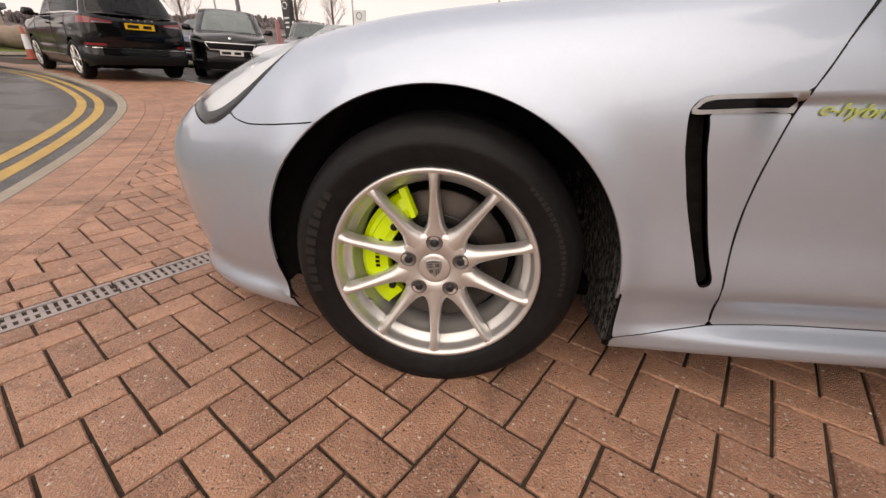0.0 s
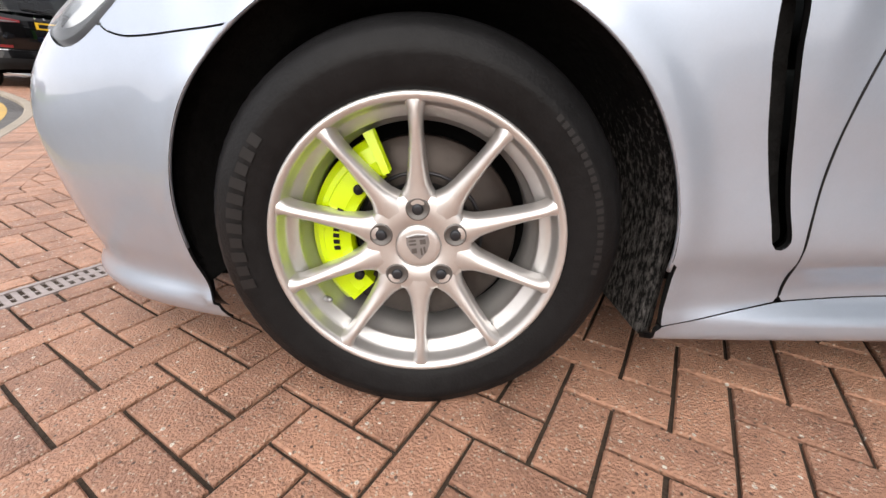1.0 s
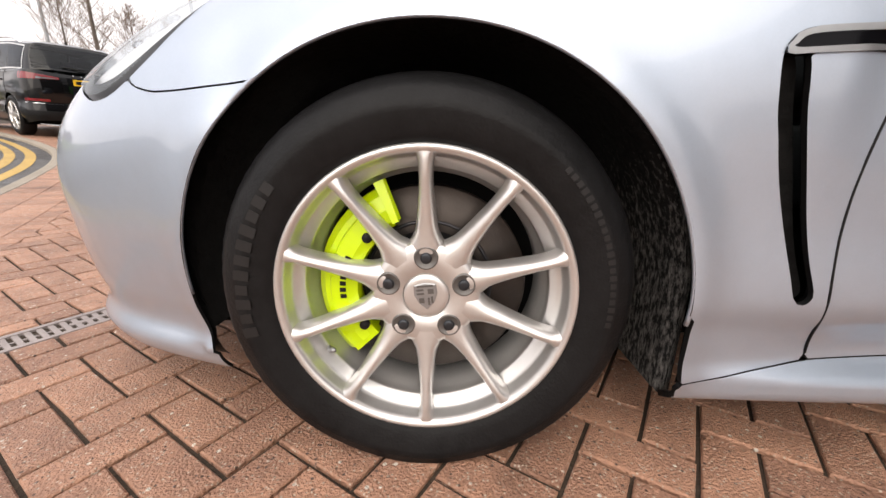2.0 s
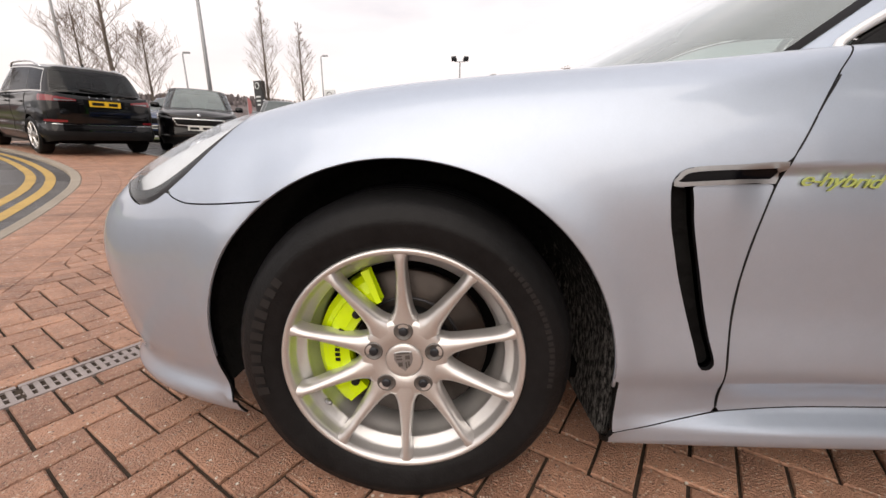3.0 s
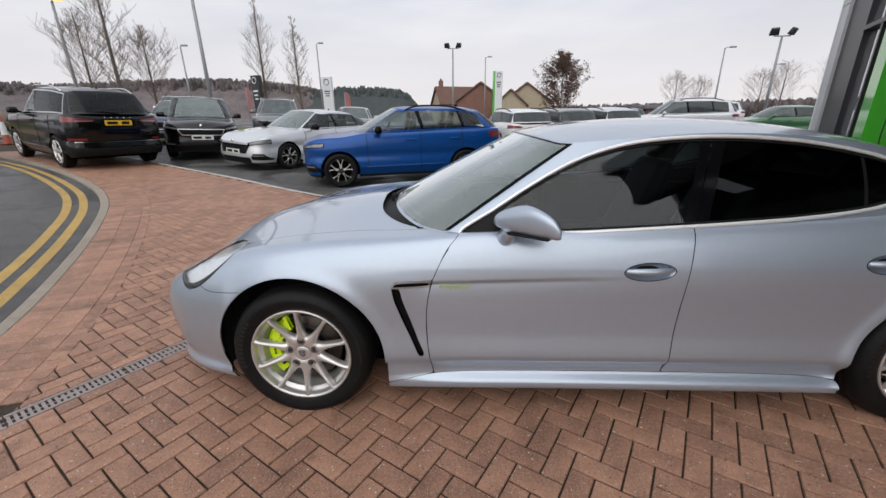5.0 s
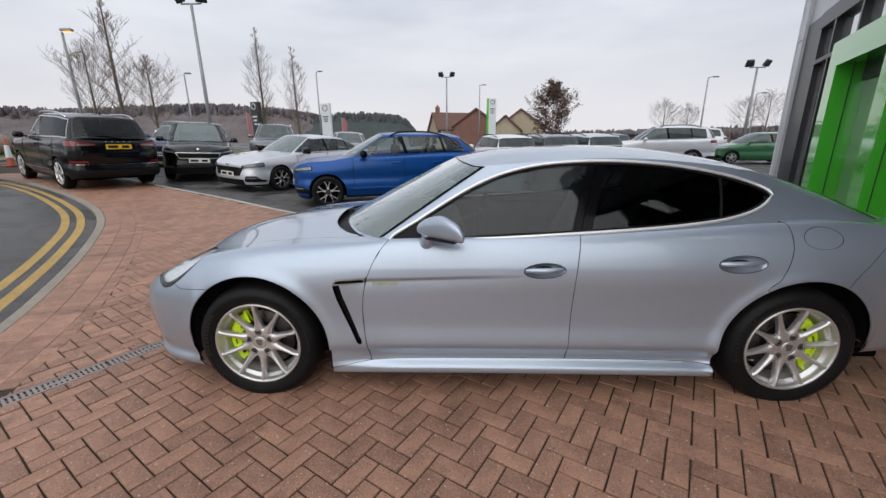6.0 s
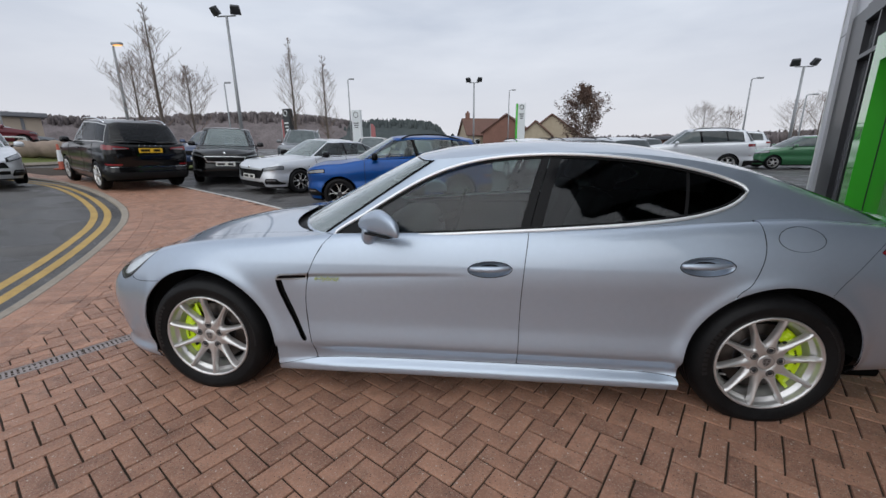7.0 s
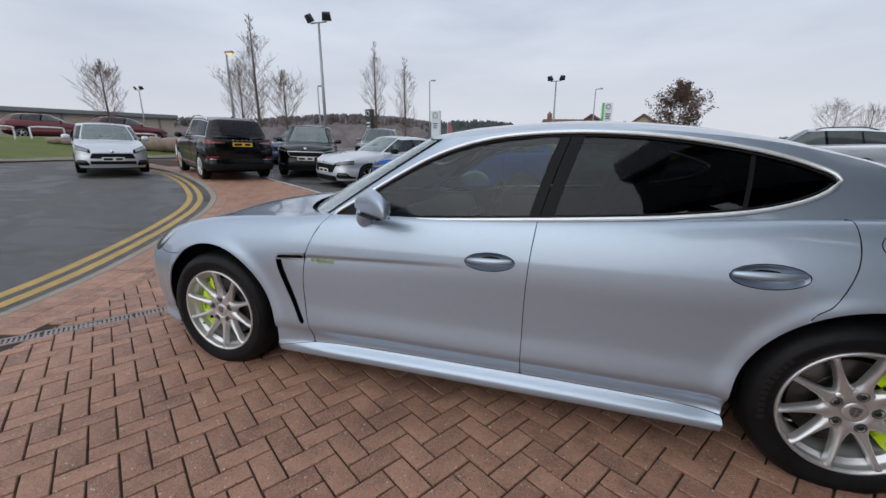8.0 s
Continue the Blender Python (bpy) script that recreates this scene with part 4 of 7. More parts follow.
    for side in (-1, 1):
        Q = to_world(S, side, MID)
        fl = side > 0
        inw = 0.004 * side
        pane = np.minimum(win - 0.009, side_zone)
        link("front_window", cut(Q, np.minimum(pane, -split - 0.045), inw, fl), "window", car, "clear front side window")
        link("rear_side_window", cut(Q, np.minimum.reduce([pane, split - 0.055, -bar2 - 0.008]), inw, fl), "privacy", car, "dark tinted rear side window")
        link("quarter_light", cut(Q, np.minimum(pane, bar2 - 0.008), inw, fl), "privacy", car, "dark tinted quarter light")
        link("window_bar", cut(Q, np.minimum(pane, 0.009 - np.abs(bar2)), inw, fl), "black_trim", car)
        for k, f in enumerate((np.minimum(-split - 0.002, split + 0.046), np.minimum(split - 0.002, 0.056 - split))):
            link("pillar_cover", cut(Q, np.minimum(pane, f), 0, fl), "gloss_black", car, "gloss black pillar cover")
        line = np.array([(x, skin_y(x, z), z) for x, z in WINDOW])
        line[:, 1] = sum(np.roll(line[:, 1], k) for k in range(-3, 4)) / 7
        mid = line.mean(axis=0)
        for name, mat_name, shrink, r, out in (("window_trim", "satin", -0.001, 0.0092, 0.005), ("window_seal", "black_trim", 0.013, 0.0045, 0.0)):
            run = []
            for k, p in enumerate(line):
                t = line[(k + 1) % len(line)] - line[k - 1]
                nrm = np.array((-t[2], 0, t[0])) / (np.hypot(t[0], t[2]) + 1e-9)
                if nrm @ (mid - p) < 0:
                    nrm = -nrm
                q = p + nrm * shrink
                lean = (skin_y(p[0], p[2] + 0.02) - skin_y(p[0], p[2] - 0.02)) / 0.04
                fall = out / math.hypot(1, lean)
                run.append((q[0], MID + side * (q[1] + lean * nrm[2] * shrink + fall), q[2] - lean * fall))
            run.append(run[0])
            link(name, tube(run, r, 7, False), mat_name, car, "polished window surround" if name == "window_trim" else "")
    edge = (i_screen / n - idx - 0.014 * vv) * 2.2
    for side in (-1, 1):
        link("screen_border", cut(to_world(S, side, MID), np.minimum.reduce([screen, np.maximum(0.011 - edge, vv - 0.968)]), 0.002 * -side, side > 0), "gloss_black", car, "black border of the windscreen")
    # rolled lips of the wheel arches
    sel = D < -0.01
    for ax, az, ar in ARCHES:
        for side in (-1, 1):
            lip = []
            for a in np.linspace(-2, 182, 90):
                x, z = ax + (ar + 0.002) * math.cos(radians(a)), az + (ar + 0.002) * math.sin(radians(a))
                d = (X[sel] - x) ** 2 + (Z[sel] - z) ** 2
                near = np.argsort(d)[:8]
                wgt = 1 / (d[near] + 1e-6)
                lip.append((x, float((W[sel][near] * wgt).sum() / wgt.sum()), z))
            lip = np.array(lip)
            for _ in range(3):
                lip[1:-1, 1] = (lip[:-2, 1] + lip[1:-1, 1] + lip[2:, 1]) / 3
            link("arch_lip", tube([(x, MID + side * (w - 0.004), z) for x, w, z in lip], 0.0042, 8), "silver", car)
    half = [(x, w, z) for x, w, z in path_through(COUPE["base"], 160) if w < 0.755 and x < 1]
    V, F = [], []
    for sg, run in ((1, half[:0:-1]), (-1, half)):
        for x, w, z in run:
            back = 0.10 * max(0.0, 1 - (w / 0.75) ** 4)
            for t, dz in ((-0.3, 0.004), (0.0, -0.012), (0.35, -0.036), (0.75, -0.044), (1.12, -0.036)):
                V.append((x - back * t, MID + sg * w, z + dz))
    for r in range(len(V) // 5 - 1):
        F += [(r * 5 + k, r * 5 + k + 1, r * 5 + k + 6, r * 5 + k + 5) for k in range(4)]
    link("scuttle", (V, F), "black_trim", car, "black scuttle tray below the windscreen")
    for y0, y1, k in ((0.30, 0.90, 0.0), (0.86, 1.46, -0.012)):
        bend = lambda y: 0.405 + 0.20 * (abs(y - MID) / 0.66) ** 2.2 + k
        arm = [(bend(y) - 0.045, y, 0.948 - 0.03 * (abs(y - MID) / 0.66) ** 2) for y in np.linspace(y0, y1, 14)]
        wiper = link("wiper", tube(arm, list(np.linspace(0.013, 0.007, 14)), 8), "black_trim", car, "black wiper arm")
        link("wiper_blade", tube([(p[0] + 0.055, p[1], p[2] + 0.022) for p in arm], 0.007, 6), "black_trim", wiper)
        link("wiper_pivot", moved(lathe([(0.0001, -0.03), (0.016, -0.028), (0.019, -0.01), (0.019, 0.02)], 16), Matrix.Translation((arm[0][0], arm[0][1], arm[0][2])) @ Matrix.Rotation(radians(-90), 4, "X")), "black_trim", wiper)
    # black cover of the mirror's corner of the window
    for side in (-1, 1):
        link("mirror_sail", cut(to_world(S, side, MID), np.minimum.reduce([win - 0.010, 0.965 - sx, side_zone]), 0.003 * -side, side > 0), "black_trim", car, "black sail panel ahead of the side window")
    # surface lookups for trim on the near side
    def flank_y(x, z):
        sel = D < 0
        d = (X[sel] - x) ** 2 + (Z[sel] - z) ** 2
        k = np.argsort(d)[:6]
        wgt = 1 / (d[k] + 1e-7)
        return MID - float((W[sel][k] * wgt).sum() / wgt.sum())
    for knots in ([(0.638, 0.26), (0.616, 0.42), (0.612, 0.56), (0.631, 0.70), (0.676, 0.82), (0.716, 0.885)], [(1.731, 0.27), (1.735, 0.6), (1.747, 0.80), (1.765, 0.95)], [(2.72, 0.715), (2.762, 0.755), (2.80, 0.85), (2.812, 0.92), (2.812, 0.99)]):
        seam = np.array([(x, flank_y(x, z), z) for x, z in path_through(knots, 60)])
        for _ in range(4):
            seam[1:-1, 1] = (seam[:-2, 1] + seam[1:-1, 1] + seam[2:, 1]) / 3
        link("shut_line", tube([tuple(p) for p in seam], 0.0019, 6), "ink", car, "dark shut line")
    for cx, cz, a, b in HANDLES:
        y = flank_y(cx, cz)
        rings = 9
        V, F = [], []
        for i in range(rings + 1):
            r = i / rings
            for k in range(40):
                t = 2 * math.pi * k / 40
                px, pz = a * r * math.cos(t), b * r * math.sin(t)
                edge_y = flank_y(cx + px, cz + pz + 0.03 * px) if i == rings else 0
                V.append([cx + px, y + 0.042 * (1 - r ** 2.6) if i < rings else edge_y + 0.001, cz + pz + 0.03 * px])
        for i in range(rings):
            for k in range(40):
                F.append((i * 40 + k, i * 40 + (k + 1) % 40, (i + 1) * 40 + (k + 1) % 40, (i + 1) * 40 + k))
        handle = link("door_handle", (V, F), "silver", car, "oval recessed silver door handle")
        bar = path_through([(cx - 0.93 * a, y + 0.010, cz + 0.002), (cx - 0.5 * a, y - 0.002, cz + 0.004), (cx + 0.25 * a, y - 0.005, cz + 0.006), (cx + 0.9 * a, y + 0.008, cz + 0.010)], 22)
        bar = tube(bar, list(0.004 + 0.0105 * np.sin(np.linspace(0.10, 0.96, 22) * math.pi) ** 0.5), 14)
        bar = [(px, py, cz + (pz - cz) * 1.1 - 0.003) for px, py, pz in bar[0]], bar[1]
        link("pull", bar, "silver", handle, "silver pull bar")
        rim = [(cx + a * 1.0 * math.cos(t), flank_y(cx + a * math.cos(t), cz + b * math.sin(t)) - 0.0005, cz + b * math.sin(t) + 0.03 * a * math.cos(t)) for t in np.linspace(0, 2 * math.pi, 60)]
        link("handle_gap", tube(rim, 0.0018, 5, False), "ink", handle)
    # mirror
    crown = curve((-1, 0.042), (-0.85, 0.066), (-0.53, 0.095), (0.06, 0.119), (0.6, 0.095), (0.92, 0.055), (1, 0.024))
    keel = curve((-1, 0.020), (-0.8, 0.010), (-0.35, 0.0), (0.5, -0.003), (0.92, -0.002), (1, 0.015))
    bulk = lambda a, p: math.copysign(abs(a) ** p, a)
    bm = bmesh.new()
    bmesh.ops.create_uvsphere(bm, u_segments=40, v_segments=32, radius=1, matrix=Matrix.Rotation(math.pi / 2, 4, "Y"))
    for v in bm.verts:
        x, y, z = v.co
        ring = max(1e-6, math.hypot(y, z))
        along = bulk(math.asin(max(-1, min(1, x))) / (math.pi / 2), 0.85)
        up, low = float(crown(along)), float(keel(along))
        end = math.sqrt(max(0.0, 1 - abs(along) ** 3.2))
        v.co = (1.035 + 0.126 * along, -0.030 - 0.088 * along + 0.046 * bulk(y / ring, 0.8) * (0.3 + 0.7 * end), 0.966 + (up + low) / 2 + (up - low) / 2 * bulk(z / ring, 0.72))
    shell_geo = from_bm(bm)
    mirror = link("door_mirror", shell_geo, "silver", car, "silver door mirror with black foot")
    link("mirror_line", moved(box(0, 0, 0, 0.20, 0.070, 0.010, 0.004), pose(1.045, -0.038, 0.9645, 0, 0, -34)), "black_trim", mirror)
    link("mirror_foot", tube(path_through([(0.975, 0.005, 0.985), (0.970, 0.010, 0.955), (0.965, 0.030, 0.933), (0.962, 0.075, 0.918)], 14), list(np.linspace(0.032, 0.040, 14)), 18), "silver", mirror)
    link("mirror_glass", box(1.135, -0.075, 1.012, 0.012, 0.07, 0.050, 0.005), "chrome", mirror)
    far = [(x, 2 * MID - y, z) for x, y, z in shell_geo[0]], [f[::-1] for f in shell_geo[1]]
    link("door_mirror", far, "silver", car, "silver door mirror with black foot")
    # lettering on the front door
    cu = bpy.data.curves.new("script", "FONT")
    cu.body, cu.size, cu.shear, cu.extrude = "e-hybrid", 0.036, 0.35, 0.0015
    cu.space_character = 0.92
    tmp = new("script_source", cu)
    bpy.context.view_layer.update()
    me = bpy.data.meshes.new_from_object(tmp.evaluated_get(bpy.context.evaluated_depsgraph_get()))
    bpy.data.objects.remove(tmp)
    me.materials.clear()
    me.materials.append(M["badge_green"])
    badge = new("script_badge", me)
    badge.parent = car
    badge.matrix_local = pose(0.668, flank_y(0.72, 0.71) - 0.003, 0.711, 90, 1.5, 0) @ Matrix.Diagonal((1.18, 0.9, 1, 1))
    tagged(badge, "lime green script badge")
    # seats and dashboard
    for x, low in ((1.72, 0.0), (2.38, 0.10)):
        for y in (0.53, 1.36):
            seat = link("seat", box(x, y, 0.50 - low, 0.52, 0.52, 0.20, 0.07), "seat", car, "dark leather seat")
            back = moved(box(0, 0, 0.32, 0.15, 0.50, 0.66, 0.06, (0.8, 0.82)), Matrix.Translation((x + 0.26, y, 0.52 - low)) @ Matrix.Rotation(radians(20), 4, "Y"))
            link("seat_back", back, "seat", seat)
            link("headrest", moved(box(0, 0, 0.74, 0.10, 0.27, 0.17, 0.04), Matrix.Translation((x + 0.26, y, 0.52 - low)) @ Matrix.Rotation(radians(20), 4, "Y")), "seat", seat)
    link("dashboard", box(0.98, MID, 0.78, 0.46, 1.46, 0.26, 0.09, (0.6, 0.97)), "seat", car, "dark dashboard")
    link("console", box(1.65, MID, 0.52, 1.3, 0.22, 0.30, 0.04), "seat", car)
    ringv = [(1.33 + 0.05 * math.sin(t), 1.36 + 0.185 * math.cos(t), 0.86 + 0.18 * math.sin(t)) for t in np.linspace(0, 2 * math.pi, 40)]
    link("steering_wheel", join(tube(ringv, 0.015, 8, False), tube([(1.34, 1.19, 0.86), (1.33, 1.36, 0.86), (1.34, 1.53, 0.86)], 0.018, 8), tube([(1.32, 1.36, 0.86), (1.15, 1.36, 0.78)], 0.03, 8)), "black_trim", car, "dark steering wheel")
    for side in (-1, 1):
        link("door_lining", box(1.75, MID + side * 0.83, 0.62, 1.9, 0.06, 0.56, 0.02), "seat", car)
    return car


the_coupe = coupe()
for name, x, turn, cal in (("front", 0.0, 90.5, 113), ("rear", 2.92, 80, -47)):
    wheel("road_wheel", pose(x, 0.0, 0.345), turn, cal).parent = the_coupe
    wheel("road_wheel", pose(x, 2 * MID, 0.345, 0, 0, 180), turn, cal).parent = the_coupe


# ---------- other vehicles ----------
def car_spec(wb, fo, ro, hw, h, nose, hood, belt, tail, ws0, ws1, rf1, rf0, clear=0.2, rad=0.33, roofw=0.70, square=0.0):
    """Feature lines of an everyday car; x runs back from the front axle, heights in metres."""
    R = wb + ro
    k = 0.03 * square
    return {
        "wb": wb, "fo": fo, "ro": ro, "hw": hw, "h": h, "nose": nose, "hood": hood, "belt": belt, "tail": tail, "rad": rad, "rf0": rf0, "rf1": rf1, "ws0": ws0, "ws1": ws1, "clear": clear,
        "plan": [(-fo, 0), (-fo + 0.015, 0.45 * hw), (-fo + 0.09, 0.74 * hw), (-fo + 0.24, 0.90 * hw), (-fo + 0.5, 0.975 * hw), (0.15, hw), (wb * 0.5, 0.985 * hw), (wb, hw),
                 (R - 0.42, 0.985 * hw), (R - 0.16, 0.92 * hw), (R - 0.05, 0.78 * hw), (R - 0.005, 0.45 * hw), (R, 0)],
        "bottom": curve((-fo, clear + 0.02), (-0.4, clear), (wb, clear), (R, clear + 0.10)),
        "top": curve((-fo, nose), (-fo + 0.12, nose + 0.05), (-fo + 0.4, (nose + hood) / 2 + 0.03), (0.05, hood - 0.02), (ws0 + 0.25, belt - 0.02), (wb * 0.6, belt), (wb, belt + 0.03), (R - 0.1, tail), (R, tail - 0.03)),
        "middle": curve((-fo, nose + 0.01), (-fo + 0.12, nose + 0.08), (-fo + 0.4, (nose + hood) / 2 + 0.07), (0.05, hood + 0.02), (ws0 + 0.1, hood + 0.06), (R - 0.1, tail + 0.02), (R, tail - 0.02)),
        "shoulder": curve((-fo, 0.05), (-fo + 0.3, 0.10), (0, 0.10), (wb * 0.6, 0.07), (wb, 0.09), (R, 0.05)),
        "tuck": lambda x, z: 0.07 * step(z, clear + 0.22, clear) + 0.02 * np.exp(-((z - (clear + 0.42)) / 0.09) ** 2),
        "base": [(ws0, 0, hood + 0.05), (ws0 + 0.06, 0.42 * hw, hood + 0.045), (ws0 + 0.20, 0.75 * hw, hood + 0.03), (ws0 + 0.42, 0.90 * hw, belt - 0.02), (max(wb * 0.45, ws0 + 0.60), 0.925 * hw, belt), (wb * 0.8, 0.92 * hw, belt + 0.02),
                 (wb + 0.1, 0.90 * hw, belt + 0.035), (rf0 - 0.28, 0.83 * hw, belt + 0.03), (rf0 - 0.05, 0.62 * hw, tail + 0.02), (rf0, 0.35 * hw, tail + 0.02), (rf0 + 0.005, 0, tail + 0.02)],
        "rail": [(ws1, 0, h - 0.035), (ws1 + 0.02, 0.4 * roofw * hw, h - 0.04), (ws1 + 0.07, 0.78 * roofw * hw, h - 0.055), (ws1 + 0.18, 0.97 * roofw * hw, h - 0.075), (max(wb * 0.45 + 0.1, ws1 + 0.42), 1.03 * roofw * hw, h - 0.055), (max(wb * 0.7, ws1 + 0.78), 1.03 * roofw * hw, h - 0.06),
                 (max(min(wb * 0.95, rf1 - 0.25), ws1 + 0.95), 1.0 * roofw * hw, h - 0.075), (rf1 - 0.13, 0.95 * roofw * hw, h - 0.10 - k), (rf1 - 0.03, 0.75 * roofw * hw, h - 0.10), (rf1, 0.4 * roofw * hw, h - 0.095), (rf1, 0, h - 0.09)],
        "bulge": 0.02,
        "roof": curve((ws1, h - 0.035), (ws1 + 0.35, h - 0.005), ((ws1 + rf1) / 2, h), (rf1 - 0.3, h - 0.03), (rf1, h - 0.09)),
    }


SUV = car_spec(2.79, 0.93, 0.97, 0.95, 1.79, 0.94, 1.10, 1.16, 1.20, 0.40, 1.26, 3.36, 3.72, 0.22, 0.365, 0.72, 1)
SUV_LOW = car_spec(2.79, 0.93, 0.97, 0.93, 1.70, 0.92, 1.06, 1.11, 1.13, 0.40, 1.26, 3.36, 3.72, 0.22, 0.365, 0.73, 1)
CROSS = car_spec(2.64, 0.74, 0.87, 0.92, 1.56, 0.86, 1.00, 1.07, 1.09, 0.32, 1.20, 3.00, 3.46, 0.20, 0.338, 0.71, 1)
SALOON = car_spec(2.69, 0.93, 1.12, 0.915, 1.46, 0.68, 0.92, 0.97, 1.02, 0.36, 1.26, 2.66, 3.68, 0.15, 0.322, 0.74)
HATCH = car_spec(2.49, 0.80, 0.65, 0.86, 1.46, 0.66, 0.91, 0.97, 1.00, 0.22, 1.10, 2.72, 3.09, 0.16, 0.30, 0.76, 1)
ESTATE = car_spec(2.70, 0.88, 1.10, 0.915, 1.48, 0.70, 0.92, 0.97, 0.99, 0.60, 1.45, 3.45, 3.77, 0.15, 0.33, 0.76, 1)


def far_wheel(parent, x, y, side, r, dark):
    m = Matrix.Translation((x, y, r)) @ (Matrix.Identity(4) if side < 0 else Matrix.Rotation(math.pi, 4, "Z"))
    w = link("car_wheel", moved(lathe([(r * 0.70, 0.03), (r * 0.735, -0.004), (r * 0.9, -0.014), (r * 0.985, 0.01), (r, 0.04), (r, 0.19), (r * 0.9, 0.22), (0.01, 0.22)], 40), m), "tyre", parent, "black tyre on a spoked alloy rim")
    bars = []
    for k in range(5):
        for d, far_d in ((-7, -15), (7, 15)):
            a, b = radians(90 + 72 * k + d), radians(90 + 72 * k + far_d)
            bars.append(tube([(r * 0.16 * math.cos(a), -0.006, r * 0.16 * math.sin(a)), (r * 0.40 * math.cos(a), -0.004, r * 0.40 * math.sin(a)), (r * 0.69 * math.cos(b), 0.002, r * 0.69 * math.sin(b))], [r * 0.062, r * 0.036, r * 0.046] if not dark else [r * 0.040, r * 0.022, r * 0.030], 6))
    rim = join(lathe([(r * 0.62, 0.05), (r * 0.67, 0.004), (r * 0.70, -0.010), (r * 0.735, 0.004)], 40), lathe([(0.001, -0.016), (r * 0.16, -0.014), (r * 0.22, 0.02)], 20))
    link("rim", moved(rim, m), "alloy_dark" if dark else "alloy", w, "", False)
    link("rim_spokes", moved(join(*bars), m), "alloy", w, "polished spokes", False)
    # flat near-black disc paints the shade behind the spokes
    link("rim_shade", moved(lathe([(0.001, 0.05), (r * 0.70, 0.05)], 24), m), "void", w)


def plate(parent, name, m, mat):
    p = link(name, moved(box(0, 0, 0, 0.52, 0.012, 0.111, 0.003), m), mat, parent, "number plate with dark unreadable marks", False)
    for x, w in ((-0.12, 0.20), (0.13, 0.15)):
        link("plate_mark", moved(box(x, -0.0075, 0, w, 0.003, 0.060), m), "ink", p, "", False)


def far_car(name, spec, paint, label, m, group="", fine=1, cladding=None, rails=False, chrome=False, dark_rims=False, grille=True, privacy=True):
    """A parked car built from its feature lines: skin, glass, lamps, wheels and trim; its front axle stands at m."""
    s = spec
    car = thing(name, label, "car", group)
    P, D = car_skin(s, 90 if fine == 1 else 300, 22 if fine == 1 else 60, 8 if fine == 1 else 16)
    X, W, Z = P[..., 0], P[..., 1], P[..., 2]
    wb, fo, R, rad, hw = s["wb"], s["fo"], s["wb"] + s["ro"], s["rad"], s["hw"]
    arch = np.minimum(np.hypot(X, Z - rad) - rad - 0.045, np.hypot(X - wb, Z - rad) - rad - 0.045) + 9 * (D > 0)
    foot = np.array(path_through(s["base"], 60))[:, :2]
    foot = np.vstack([foot, foot[::-1] * (1, -1)])
    deck = np.where(D > -0.03, -inside(foot, X, W), 1.0)
    body = np.minimum(arch, deck)
    link("body", both(P, body, 0), paint, car)
    if cladding:
        low = Z - (s["clear"] + 0.17)
        near = np.minimum(np.hypot(X, Z - rad), np.hypot(X - wb, Z - rad)) - rad - 0.055
        f = np.minimum.reduce([np.maximum(-low, np.minimum(0.07 - near, 0.85 - Z)), arch, -D])
        link("cladding", both(P, f, 0, 0.006), cladding, car, "dark lower cladding")
    else:
        link("sill_trim", both(P, np.minimum.reduce([s["clear"] + 0.05 - Z, arch, -D]), 0, 0.004), "black_trim", car)
    S, Rf = car_cabin(s, 110 * fine, 18 * fine, 8)
    sx, sw, sz = S[..., 0], S[..., 1], S[..., 2]
    nI = S.shape[0]
    A = S[:, 0]
    fr = np.linspace(0, 1, nI)[:, None] * np.ones(S.shape[1])
    vv = np.ones(nI)[:, None] * np.linspace(0, 1, S.shape[1])
    i0 = int(np.argmin(np.abs(A[:, 1] - 0.73 * hw) + 9 * (A[:, 0] > wb * 0.5))) / nI
    i1 = int(np.argmin(np.abs(A[:, 1] - 0.72 * hw) + 9 * (A[:, 0] < wb * 0.5))) / nI
    screen = np.minimum.reduce([(i0 - fr) * 3, vv - 0.03, 0.97 - vv])
    rear = np.minimum.reduce([(fr - i1) * 3 + 0.05, vv - 0.07, 0.90 - vv])
    side = np.minimum.reduce([(fr - i0) * 4.5 - 0.05, (i1 - fr) * 4.5 - (0.30 if s["h"] > 1.55 else 0.18) + 0.10 * vv, (vv - 0.06) * 0.5, (0.90 - vv) * 0.5])
    panes = []
    b1, b2 = wb * 0.63, wb * 0.96
    lean = sx + 0.12 * (vv - 0.5)
    for f in (b1 - 0.045 - lean, np.minimum(lean - b1 - 0.035, b2 - 0.03 - lean), lean - b2 - 0.025):
        panes.append(np.minimum(side - 0.012, f))
    link("pillar_frame", both(S, np.minimum.reduce([-screen, -rear, -side]), 0), paint, car)
    link("roof", both(Rf, np.ones(Rf.shape[:2]), 0), paint, car)
    link("windscreen", both(S, screen, 0), "far_screen" if fine == 1 else "clear_screen", car, "windscreen with pale sky reflection in its colour")
    link("rear_window", both(S, rear, 0), "side_glass" if fine == 1 else "rear_glass", car, "dark rear window")
    if fine > 1:
        link("cabin_tub", box((s["ws0"] + s["rf0"]) / 2 + 0.25, 0, s["belt"] - 0.20, s["rf0"] - s["ws0"] - 0.75, 1.66 * hw, 0.16, 0.03), "seat", car, "dark cabin trim")
        link("dashboard", box(s["ws0"] + 0.52, 0, s["belt"] - 0.10, 0.40, 1.55 * hw, 0.18, 0.06), "seat", car)
        wheel_ring = [(s["ws0"] + 0.80 + 0.06 * math.sin(t), 0.37 + 0.18 * math.cos(t), s["belt"] - 0.02 + 0.17 * math.sin(t)) for t in np.linspace(0, 2 * math.pi, 28)]
